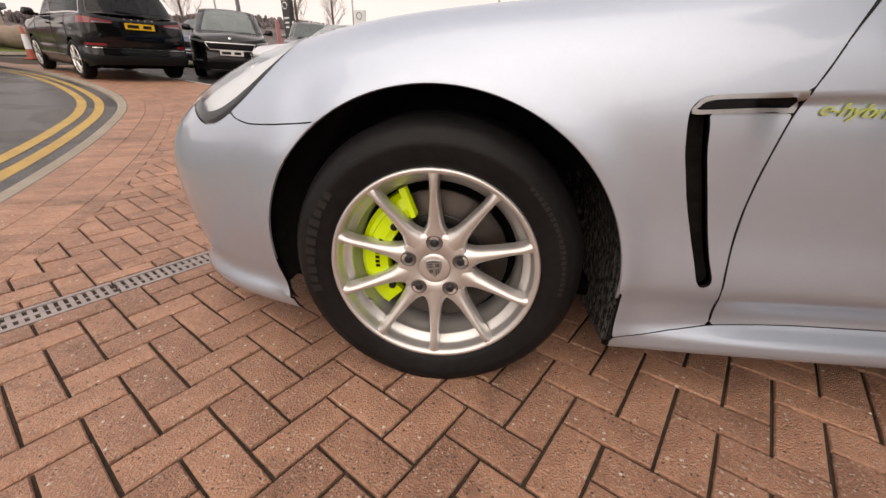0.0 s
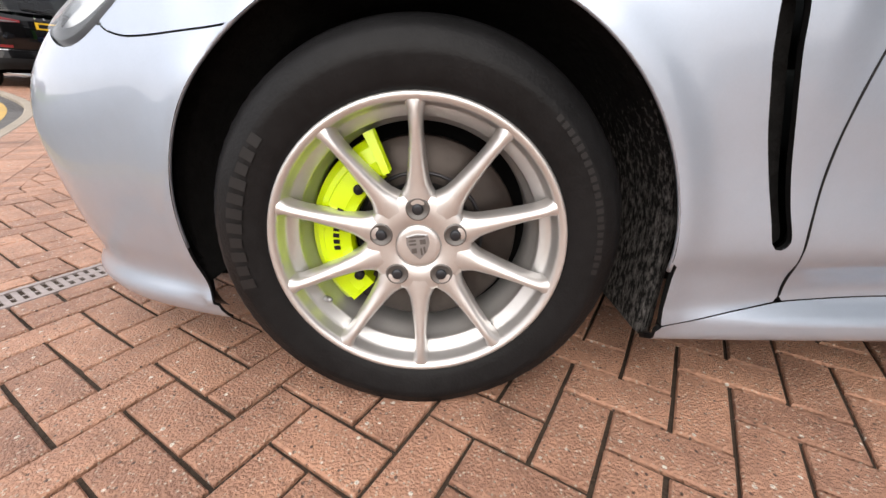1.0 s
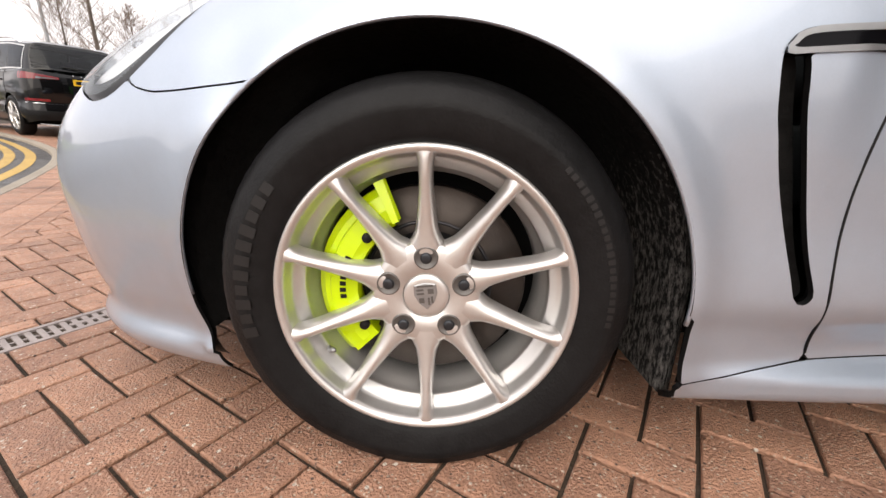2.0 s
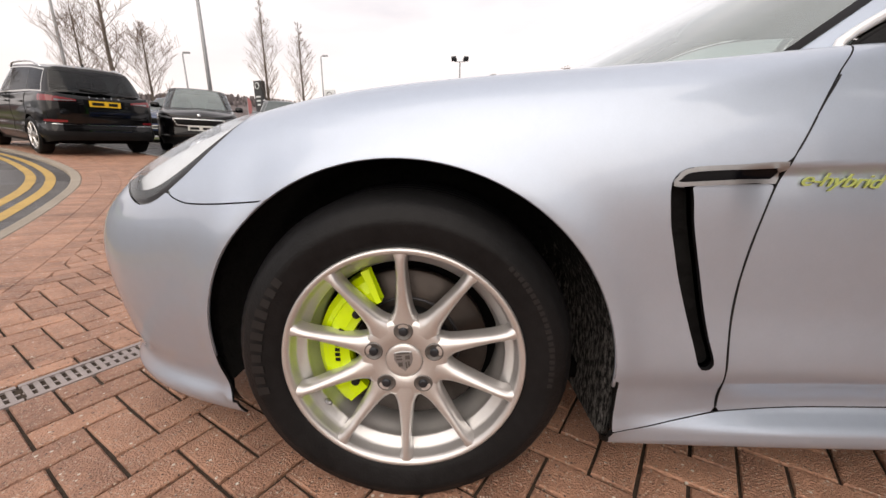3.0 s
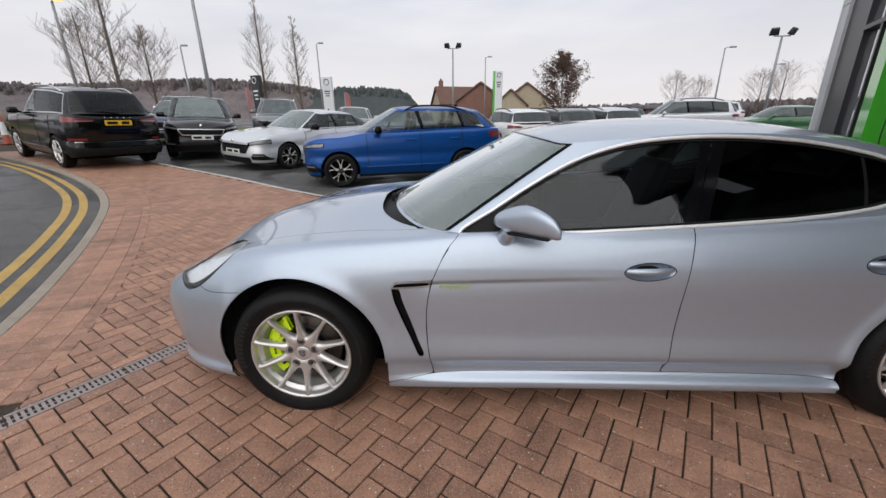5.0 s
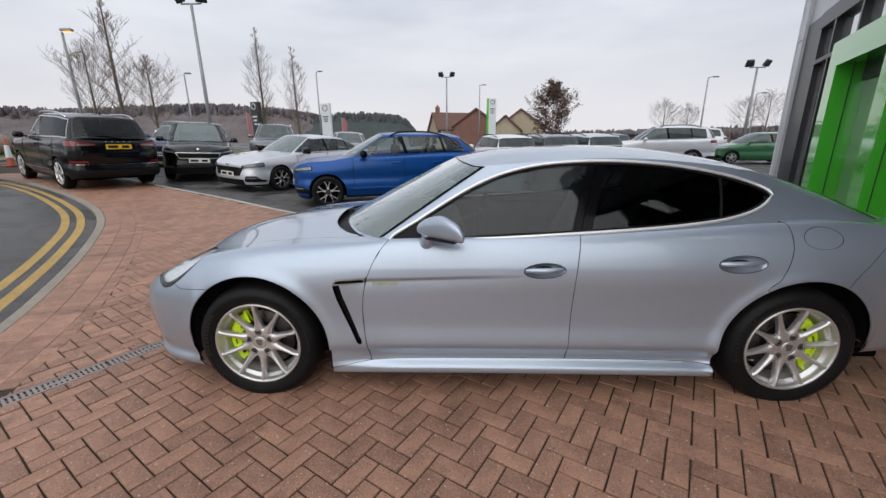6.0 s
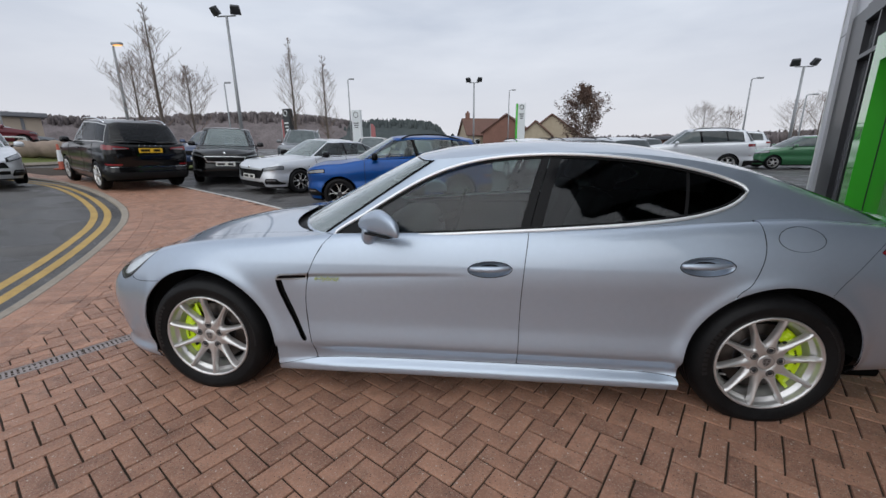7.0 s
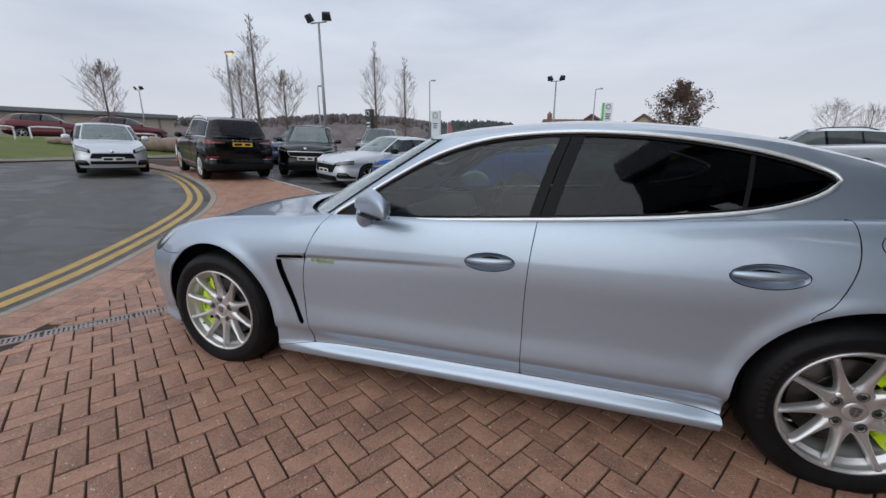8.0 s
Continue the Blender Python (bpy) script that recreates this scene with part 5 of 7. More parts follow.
        link("steering_wheel", tube(wheel_ring, 0.016, 6, False), "seat", car)
        for x in (b1 - 0.12, b2 - 0.18):
            for y in (-0.37, 0.37):
                seat = link("seat", moved(box(0, 0, 0, 0.13, 0.46, 0.46, 0.05, (0.8, 0.8)), Matrix.Translation((x, y, s["belt"] - 0.02)) @ Matrix.Rotation(radians(14), 4, "Y")), "seat", car, "dark seat back")
                link("headrest", box(x + 0.08, y, s["belt"] + 0.29, 0.09, 0.25, 0.15, 0.035), "seat", seat)
    for sd in (-1, 1):
        Q = to_world(S, sd)
        for k, p in enumerate(panes):
            if (p > 0).any():
                link("side_window", cut(Q, p, 0, sd > 0), ("far_screen" if k == 0 else "side_glass") if fine == 1 else ("clear_glass" if k == 0 or not privacy else "rear_glass"), car, "dark side window")
        link("window_surround", cut(Q, np.minimum(side, -np.maximum.reduce(panes)), 0, sd > 0), "gloss_black", car, "black window surround")
        if chrome is True:
            link("window_chrome", cut(Q, np.minimum(side + 0.016, 0.008 - side), 0.006 * -sd, sd > 0), "alloy", car)
        PW = to_world(P, sd)
        drop, tall, climb = (0.0, 0.062, 0.13) if s is HATCH else (0.09, 0.040, 0.075) if s["nose"] > 0.8 else (0.055, 0.050, 0.085)
        sweep = (W / hw - 0.55) / 0.45
        hl = np.minimum.reduce([tall * (0.75 + 0.35 * sweep) - np.abs(Z - (s["nose"] - drop) - climb * sweep), W - 0.56 * hw, -fo + (0.62 if s is HATCH else 0.46) - X])
        lamp = link("headlamp", cut(PW, hl, -0.007 * sd, sd > 0), "gloss_black", car, "swept-back headlamp")
        link("lamp_glass", cut(PW, np.minimum(hl - 0.014, W - 0.62 * hw), -0.011 * sd, sd > 0), "far_lamp", lamp, "bright lamp reflector")
        zt = s["tail"] - 0.125
        inner = (W / hw - 0.45) / 0.5
        tl = np.minimum.reduce([0.016 + 0.044 * np.clip(inner, 0, 1) - np.abs(Z - zt - 0.02 * inner), W - 0.47 * hw, X - R + 0.36])
        tail = link("tail_lamp", cut(PW, tl, -0.007 * sd, sd > 0), "red_lens", car, "red tail lamp")
        link("clear_strip", cut(PW, np.minimum.reduce([tl - 0.006, zt - 0.004 - Z + 0.02 * inner, 0.80 * hw - W]), -0.010 * sd, sd > 0), "far_lamp", tail, "clear lens strip")
        rf = np.minimum.reduce([0.022 - np.abs(Z - s["clear"] - 0.46), W - 0.66 * hw, X - R + 0.30])
        link("reflector", cut(PW, rf, -0.007 * sd, sd > 0), "red_lens", car, "red reflector strip")
        for x in (0.0, wb):
            far_wheel(car, x, sd * (hw - 0.015), sd, rad, dark_rims)
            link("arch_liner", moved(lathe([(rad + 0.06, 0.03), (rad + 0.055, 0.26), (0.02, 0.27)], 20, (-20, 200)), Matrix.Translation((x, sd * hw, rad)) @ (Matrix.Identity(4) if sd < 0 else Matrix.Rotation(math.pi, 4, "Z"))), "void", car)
        mx = s["ws0"] + 0.46
        mir = link("door_mirror", moved(box(0, 0, 0, 0.15, 0.22, 0.15, 0.055, (0.8, 0.9)), Matrix.Translation((mx, sd * (hw + 0.09), s["belt"] + 0.05))), "gloss_black" if dark_rims else paint, car)
        link("mirror_arm", tube([(mx, sd * (hw + 0.02), s["belt"] + 0.03), (mx, sd * (hw - 0.07), s["belt"] - 0.01)], 0.025, 6), "black_trim", mir)
        if fine > 1:
            for x in (0.56, b1, b2 + 0.02):
                col = int(np.argmin(np.abs(X[:, P.shape[1] // 3] - x)))
                pts = [tuple(PW[col, r]) for r in range(P.shape[1]) if D[col, r] < -0.01 and Z[col, r] > s["clear"] + 0.12 and arch[col, r] > 0.01]
                if len(pts) > 2:
                    link("shut_line", tube(pts, 0.006, 5), "ink", car)
            row = int(np.argmin(np.abs(Z[P.shape[0] // 2] - s["clear"] - 0.20)))
            crease = [tuple(PW[k, row]) for k in range(P.shape[0]) if 0.5 < X[k, row] < wb - 0.5]
            link("side_moulding", tube(crease, 0.014, 6), paint if not cladding else "black_trim", car)
        for x in (b1 - 0.20, b2 - 0.16):
            link("door_handle", box(x, sd * (hw - 0.004), s["belt"] - 0.15, 0.18, 0.035, 0.032, 0.012), paint, car)
        if rails:
            rail = path_through([(s["ws1"] + 0.18, sd * 0.735 * hw, s["h"] - 0.085), (s["ws1"] + 0.42, sd * 0.745 * hw, s["h"] - 0.008), (s["rf1"] - 0.75, sd * 0.735 * hw, s["h"] - 0.012), (s["rf1"] - 0.30, sd * 0.70 * hw, s["h"] - 0.115)], 24)
            link("roof_rail", tube(rail, 0.018, 6), rails, car, "roof rail")
    if fine > 1:
        link("roof_aerial", moved(box(0, 0, 0, 0.12, 0.04, 0.07, 0.015, (0.3, 0.4)), Matrix.Translation((s["rf1"] - 0.35, 0, s["h"] - 0.01))), "gloss_black", car)
        for y in np.linspace(-0.24, 0.24, 5):
            link("tailgate_letter", box(R - 0.01, y, s["tail"] - 0.055, 0.03, 0.028, 0.028, 0.006), "chrome", car, "small bright letter", False)
        link("rear_wiper", tube([(s["rf0"] + 0.02, 0.05, s["tail"] + 0.05), (s["rf0"] - 0.01, -0.35, s["tail"] + 0.09)], 0.012, 5), "black_trim", car)
    if grille:
        tall, wide, drop = {id(SALOON): (0.105, 0.56, 0.165), id(SUV_LOW): (0.085, 0.56, 0.16), id(HATCH): (0.070, 0.56, 0.115)}.get(id(s), (0.085, 0.54, 0.16))
        slope = -0.55 if s is HATCH else 0.55
        gf = np.minimum.reduce([tall - np.abs(Z - s["nose"] + drop), (wide + slope * (Z - s["nose"] + drop)) * hw - W, -fo + 0.3 - X])
        gr = link("grille", both(P, gf, 0, 0.005), "black_trim", car, "black grille with bright frame")
        link("grille_frame", both(P, np.minimum(gf, 0.018 - gf), 0, 0.012), "satin" if chrome else "gloss_black", gr, "grille frame")
        if fine > 1:
            ribs = np.minimum(gf - 0.016, 0.008 - np.abs(np.mod(W + 0.02, 0.064) - 0.032) if s is not HATCH else 0.006 - np.abs(np.mod(Z, 0.036) - 0.018))
            tagged(link("grille_slats", both(P, ribs, 0, 0.011), "gloss_black", gr, "", False), kind="stuff")
            link("bonnet_badge", moved(lathe([(0.0001, -0.012), (0.030, -0.010), (0.038, 0.0)], 20), pose(-fo + 0.012, 0, s["nose"] + 0.012, 0, 0, -90)), "chrome", car, "round bright badge")
        for sd in (-1, 1):
            wedge = np.minimum.reduce([0.075 - np.abs(Z - s["clear"] - 0.19), 0.15 - np.abs(W - 0.80 * hw) - 0.5 * np.abs(Z - s["clear"] - 0.15), -fo + 0.5 - X])
            ci = link("corner_intake", cut(to_world(P, sd), wedge, -0.006 * sd, sd > 0), "black_trim", car, "black corner intake")
            link("fog_lamp", cut(to_world(P, sd), np.minimum(wedge - 0.02, 0.012 - np.abs(Z - s["clear"] - 0.22)), -0.010 * sd, sd > 0), "far_lamp", ci)
        link("lower_intake", both(P, np.minimum.reduce([0.045 - np.abs(Z - s["clear"] - 0.20) if s is HATCH else 0.062 - np.abs(Z - s["clear"] - 0.11), 0.60 * hw - W, -fo + 0.35 - X]), 0, 0.004), "black_trim", car, "black lower intake")
    plate(car, "front_plate", pose(-fo - 0.012, 0, s["clear"] + (0.40 if s is SUV_LOW else 0.30), 0, 0, -90), "white_plate")
    plate(car, "rear_plate", pose(R + 0.012, 0, s["tail"] - 0.17, 0, 0, 90), "yellow_plate")
    bump = np.minimum.reduce([s["clear"] + 0.27 - Z, X - R + 0.45, -D])
    link("rear_valance", both(P, bump, 0, 0.005), "black_trim", car, "black lower rear bumper")
    if fine > 1:
        link("bumper_strip", both(P, np.minimum.reduce([0.008 - np.abs(Z - s["clear"] - 0.405), X - R + 0.30, -D]), 0, 0.009), "chrome" if chrome is True else "black_trim", car, "thin bumper strip")
        link("number_recess", both(P, np.minimum.reduce([0.075 - np.abs(Z - s["tail"] + 0.17), 0.34 - W, X - R + 0.2]), 0, 0.004), "gloss_black", car)
    link("underbody", box((R - fo) / 2, 0, s["clear"] + 0.10, R + fo - 0.5, 1.5 * hw, 0.16, 0.03), "void", car)
    car.matrix_world = m
    return car


def parked(x, y, heading):
    """Where a car's front axle stands, and the way it faces, in degrees from +x."""
    a = radians(heading)
    dx, dy = math.cos(a), math.sin(a)
    rise = (float(land(x - dx * 2.6, y - dy * 2.6)) - float(land(x, y))) / 2.6
    side = (float(land(x - dy, y + dx)) - float(land(x + dy, y - dx))) / 2
    return pose(x, y, float(land(x, y)) + 0.005) @ Matrix.Rotation(a + math.pi, 4, "Z") @ Matrix.Rotation(-math.atan(rise), 4, "Y") @ Matrix.Rotation(-math.atan(side), 4, "X")


far_car("suv", SUV, "black_paint", "black family SUV with chrome window line, seen from behind", parked(-10.45, 9.35, 151), fine=2, rails="chrome", chrome=True)
far_car("suv", SUV_LOW, "black_paint", "black SUV with chrome-framed grille parked nose out", parked(-6.85, 10.05, -58), fine=2, cladding="black_trim", chrome="grille")
far_car("saloon", SALOON, "white_silver", "pale silver saloon with black grille and dark alloys", parked(-4.40, 8.85, -118), fine=2, dark_rims=True, privacy=False)
far_car("crossover", CROSS, "blue", "bright blue crossover with black roof rails", parked(-1.87, 7.10, -164), fine=2, rails="black_trim", dark_rims=True, privacy=False)
far_car("hatchback", HATCH, "white_silver", "pale silver small hatchback standing on the road", parked(-11.5, 6.8, -30), fine=2, privacy=False)
row = "cars in the car park"
far_car("crossover", CROSS, "dark_blue", "dark blue car parked behind a black SUV", parked(-10.2, 13.4, -70), row)
far_car("suv", SUV, "grey", "dark grey SUV parked nose out", parked(-7.2, 15.8, -70), row, rails="chrome")
far_car("crossover", CROSS, "beige", "champagne car parked in a row", parked(-4.1, 17.0, -75), row)
far_car("saloon", SALOON, "dark_blue", "dark blue saloon parked in a row", parked(-2.0, 17.4, -80), row)
for x, y, p in ((2.4, 16.2, "white"), (4.2, 16.9, "grey"), (6.0, 17.3, "white_silver"), (7.8, 24.8, "white_silver"), (9.8, 25.6, "grey")):
    far_car("estate_car", ESTATE, p, "parked estate car in pale or grey paint", parked(x, y, 105), row, rails="black_trim", grille=False)
far_car("suv", SUV, "white_silver", "pale silver SUV with dark glass parked by the building", parked(8.9, 17.4, 165), row, rails="black_trim")
far_car("hatchback", HATCH, "green", "dark green car parked by the building", parked(14.4, 18.4, 170), row)
for x, y, h, sp, p, lab in ((-27.4, 10.7, 60, CROSS, "red", "dark red crossover parked behind the verge"), (-30.4, 16.9, 60, CROSS, "red", "dark red crossover parked behind the verge"), (-27.0, 19.6, 60, CROSS, "red", "dark red crossover seen from behind"),
                             (-33.1, 12.8, 60, HATCH, "white_silver", "pale hatchback parked behind the verge"), (-29.7, 22.9, 60, ESTATE, "grey", "grey estate parked behind the verge"),
                             (-17.5, 24.0, -60, SUV, "grey", "grey SUV far across the car park"), (-13.0, 28.0, -60, CROSS, "white", "white car far across the car park"), (-20.0, 27.0, -60, HATCH, "white", "white hatchback far across the car park"),
                             (-7.5, 30.0, -70, HATCH, "white_silver", "pale car far across the car park"), (12.0, 24.5, 170, ESTATE, "white", "white car far across the car park"), (15.0, 26.0, 170, SUV, "white_silver", "pale car far across the car park")):
    far_car("parked_car", sp, p, lab, parked(x, y, h), row)


# ---------- ground ----------
KERB = path_through([(-0.9, -9.0), (-1.15, -5.0), (-1.45, -2.4), (-1.78, -0.9), (-2.34, 0.56), (-3.06, 1.82), (-3.93, 3.12), (-4.88, 4.34), (-6.1, 5.48), (-8.2, 6.93), (-10.35, 8.07), (-12.6, 8.75), (-15.5, 9.6), (-19.5, 10.8)], 240)


def beside(path, d):
    """The path shifted to its left by d."""
    t = np.gradient(path, axis=0)
    t /= np.linalg.norm(t, axis=1, keepdims=True)
    return path + np.stack([-t[:, 1], t[:, 0]], 1) * d


def ribbon(path, a, b, lift, crown=0.0):
    """A strip along a path from offset a to b, on the land."""
    A, B = beside(path, a), beside(path, b)
    V, F = [], []
    for p, q in zip(A, B):
        V += [(p[0], p[1], float(land(*p)) + lift), (q[0], q[1], float(land(*q)) + lift)]
    for i in range(len(A) - 1):
        F.append((2 * i, 2 * i + 1, 2 * i + 3, 2 * i + 2))
    return V, F


def sheet(poly, lift, cell=0.5):
    poly = np.array(poly)
    lo, hi = poly.min(0) - cell, poly.max(0) + cell
    xs, ys = np.arange(lo[0], hi[0] + cell, cell), np.arange(lo[1], hi[1] + cell, cell)
    X, Y = np.meshgrid(xs, ys, indexing="ij")
    P = np.stack([X, Y, land(X, Y) + lift], 2)
    return cut(P, inside(poly, X, Y))


far = [0, 2, 4, 6, 8, 10, 13, 16, 20, 24, 28, 32, 40, 60, 100, 200, 500, 1500]
gx = np.array(sorted([-v for v in far[:0:-1]] + far + [-17.3, -21.0]), float)
GX, GY = np.meshgrid(gx, gx, indexing="ij")
tagged(link("ground", cut(np.stack([GX, GY, land(GX, GY) - 0.050], 2), np.ones(GX.shape)), "asphalt"), "dark worn asphalt road and land reaching the horizon", "ground", kind="structure")
LINE = [(-14.5, 12.4), (-11.0, 10.6), (-7.15, 8.42), (-4.3, 6.88), (-1.9, 5.47), (0.8, 4.3), (5.0, 4.6), (11.5, 9.5)]
FORECOURT = [tuple(p) for p in beside(KERB, -0.01)[40:215]] + LINE[0:] + [(9.5, 3.0), (4.8, -6.0), (1.0, -9.0)]
tagged(link("paving_bed", sheet(FORECOURT, -0.0095, 0.4), "joint"), "dark sandy joints between the pavers", "paving", kind="structure")
tagged(link("car_park", sheet(LINE + [(40, 30), (40, 60), (-30, 60), (-26, 24), (-16, 14)], -0.012, 1.0), "asphalt"), "dark damp car park asphalt", "car park", kind="structure")
tagged(link("white_edge_line", ribbon(path_through(LINE[:6], 60), -0.045, 0.045, 0.004), "white_line"), "worn white edge line of the car park", "road marking", kind="structure")
for name, a in (("outer", 0.265), ("inner", 0.460)):
    tagged(link("yellow_line", ribbon(KERB[20:], a, a + 0.105, -0.045), "yellow_line"), "worn double yellow line on asphalt", "road marking", kind="structure")

# kerb stones, 0.9 m long
along = np.concatenate([[0], np.cumsum(np.linalg.norm(np.diff(KERB, axis=0), axis=1))])
kerb = tagged(thing("kerb", "weathered concrete kerb round the forecourt", "kerb"), kind="structure")
for k in range(int(along[-1] / 0.915)):
    t = np.linspace(k * 0.915 + 0.004, k * 0.915 + 0.911, 5)
    p = np.stack([np.interp(t, along, KERB[:, 0]), np.interp(t, along, KERB[:, 1])], 1)
    V, F = [], []
    for q, o in zip(p, beside(p, 1.0) - p):
        z = float(land(*q))
        for d, h in ((0.0, -0.12), (0.0, -0.006), (0.006, 0.0), (0.090, -0.002), (0.108, -0.010), (0.115, -0.07), (0.115, -0.12)):
            V.append((q[0] + o[0] * d, q[1] + o[1] * d, z + h))
    for i in range(4):
        for j in range(6):
            F.append((i * 7 + j, (i + 1) * 7 + j, (i + 1) * 7 + j + 1, i * 7 + j + 1))
    F += [tuple(range(7)), tuple(range(28, 35))[::-1]]
    link("kerb_stone", (V, F), "kerbstone", kerb, "", False)

# drain with slotted grates
U, Vv = np.array((0.8510, -0.5252)), np.array((0.5252, 0.8510))
DRAIN = np.array((-1.295, 0.195))
drain = tagged(thing("drain_channel", "slotted steel drain channel set into brick paving", "drain"), kind="structure")


def on_drain(a, b, z):
    p = DRAIN + Vv * a + U * b
    return (p[0], p[1], float(land(*p)) + z)


def drain_block(a0, a1, b0, b1, z0, z1):
    V = [on_drain(a, b, z) for z in (z0, z1) for a, b in ((a0, b0), (a1, b0), (a1, b1), (a0, b1))]
    return V, [(0, 1, 2, 3), (4, 7, 6, 5), (0, 4, 5, 1), (1, 5, 6, 2), (2, 6, 7, 3), (3, 7, 4, 0)]


for k in range(-2, 9):
    a = k * 0.5 + 0.13
    g = link("grate", join(drain_block(a, a + 0.494, -0.062, -0.044, -0.03, -0.001), drain_block(a, a + 0.494, 0.044, 0.062, -0.03, -0.001)), "cast_iron", drain, "", False)
    bars = [drain_block(a + 0.004 + i * 0.0258, a + 0.018 + i * 0.0258, -0.044, 0.044, -0.025, -0.003) for i in range(19)]
    bars += [drain_block(a + 0.20, a + 0.29, -0.010, 0.010, -0.02, -0.0025), drain_block(a, a + 0.494, -0.004, 0.004, -0.025, -0.006)]
    link("slats", join(*bars), "cast_iron", g, "", False)
    link("channel_floor", drain_block(a, a + 0.5, -0.058, 0.058, -0.10, -0.032), "void", drain)

# ---------- lamp posts ----------
def floodlight_post(x, y, h, heads, label, base=None):
    z = float(land(x, y))
    p = thing("lamp_post", label, "lamp post", "lamp posts")
    link("pole", tube([(x, y, z - 0.1), (x, y, z + h * 0.5), (x, y, z + h)], [0.085, 0.07, 0.05], 10), "post", p)
    link("base_plate", box(x, y, z + 0.02, 0.34, 0.34, 0.04, 0.006), "post", p)
    if heads == 2:
        link("cross_arm", tube([(x - 0.42, y, z + h), (x + 0.42, y, z + h)], 0.03, 8), "post", p)
        for s in (-1, 1):
            link("floodlight", moved(box(0, 0, 0, 0.42, 0.16, 0.34, 0.03, (0.8, 1)), Matrix.Translation((x + s * 0.45, y - 0.05, z + h + 0.2)) @ Matrix.Rotation(radians(s * 25), 4, "Z") @ Matrix.Rotation(radians(35), 4, "X")), "sign_dark", p)
    else:
        link("lamp_arm", tube([(x, y, z + h), (x + 0.15, y - 0.1, z + h + 0.05), (x + 0.45, y - 0.25, z + h + 0.06)], 0.03, 6), "post", p)
        link("lamp_head", box(x + 0.5, y - 0.28, z + h + 0.05, 0.5, 0.2, 0.12, 0.03), "post", p)
        if heads == "lit":
            link("lamp_lens", box(x + 0.52, y - 0.28, z + h - 0.02, 0.36, 0.15, 0.03, 0.01), "lamp_on", p, "glowing orange lamp")


floodlight_post(-9.42, 15.0, 6.2, 2, "galvanised post with two floodlights")
floodlight_post(-16.75, 16.85, 5.35, "lit", "galvanised street lamp glowing orange")
floodlight_post(0.26, 31.1, 5.9, 2, "galvanised post with two floodlights")
floodlight_post(17.2, 21.2, 4.8, 2, "galvanised post with two floodlights")
floodlight_post(-13.1, 39.7, 7.3, 1, "slim galvanised street lamp")
floodlight_post(3.8, 48.1, 7.5, 1, "slim galvanised street lamp")
floodlight_post(24.0, 37.0, 6.4, 1, "slim galvanised street lamp")
floodlight_post(-21.1, 31.3, 5.5, 1, "slim galvanised street lamp")
floodlight_post(-42.9, 30.4, 5.9, 2, "galvanised post with two floodlights")
floodlight_post(-27.5, 9.4, 5.6, 1, "leaning slim galvanised street lamp")
floodlight_post(30.0, 39.0, 5.2, 1, "slim galvanised street lamp")


# ---------- trees ----------
def branch(rng, base, d, length, r, depth, out, leaves, spread):
    pts, rad = [base], [r]
    p, steps = Vector(base), 4
    d = Vector(d).normalized()
    for i in range(steps):
        d = (d + Vector((rng.uniform(-1, 1), rng.uniform(-1, 1), rng.uniform(-0.3, 0.8))) * 0.13).normalized()
        p = p + d * length / steps
        pts.append(p.copy())
        rad.append(max(0.004, r * (1 - 0.62 * (i + 1) / steps)))
    out.append((pts, rad, depth))
    if depth == 0:
        leaves.append((pts[-1], d))
        return
    n = 5 if depth > 1 else 4
    for k in range(n):
        t = 0.3 + 0.7 * (k + rng.random()) / n
        i = min(steps - 1, int(t * steps))
        q = pts[i].lerp(pts[i + 1], t * steps - i)
        a = rng.uniform(0, 2 * math.pi)
        side = Vector((math.cos(a), math.sin(a), 0.25))
        nd = (d * (1 - spread) + side * spread + Vector((0, 0, 0.12))).normalized()
        branch(rng, q, nd, length * rng.uniform(0.45, 0.7), r * 0.42, depth - 1, out, leaves, spread)
        leaves.append((q, nd))


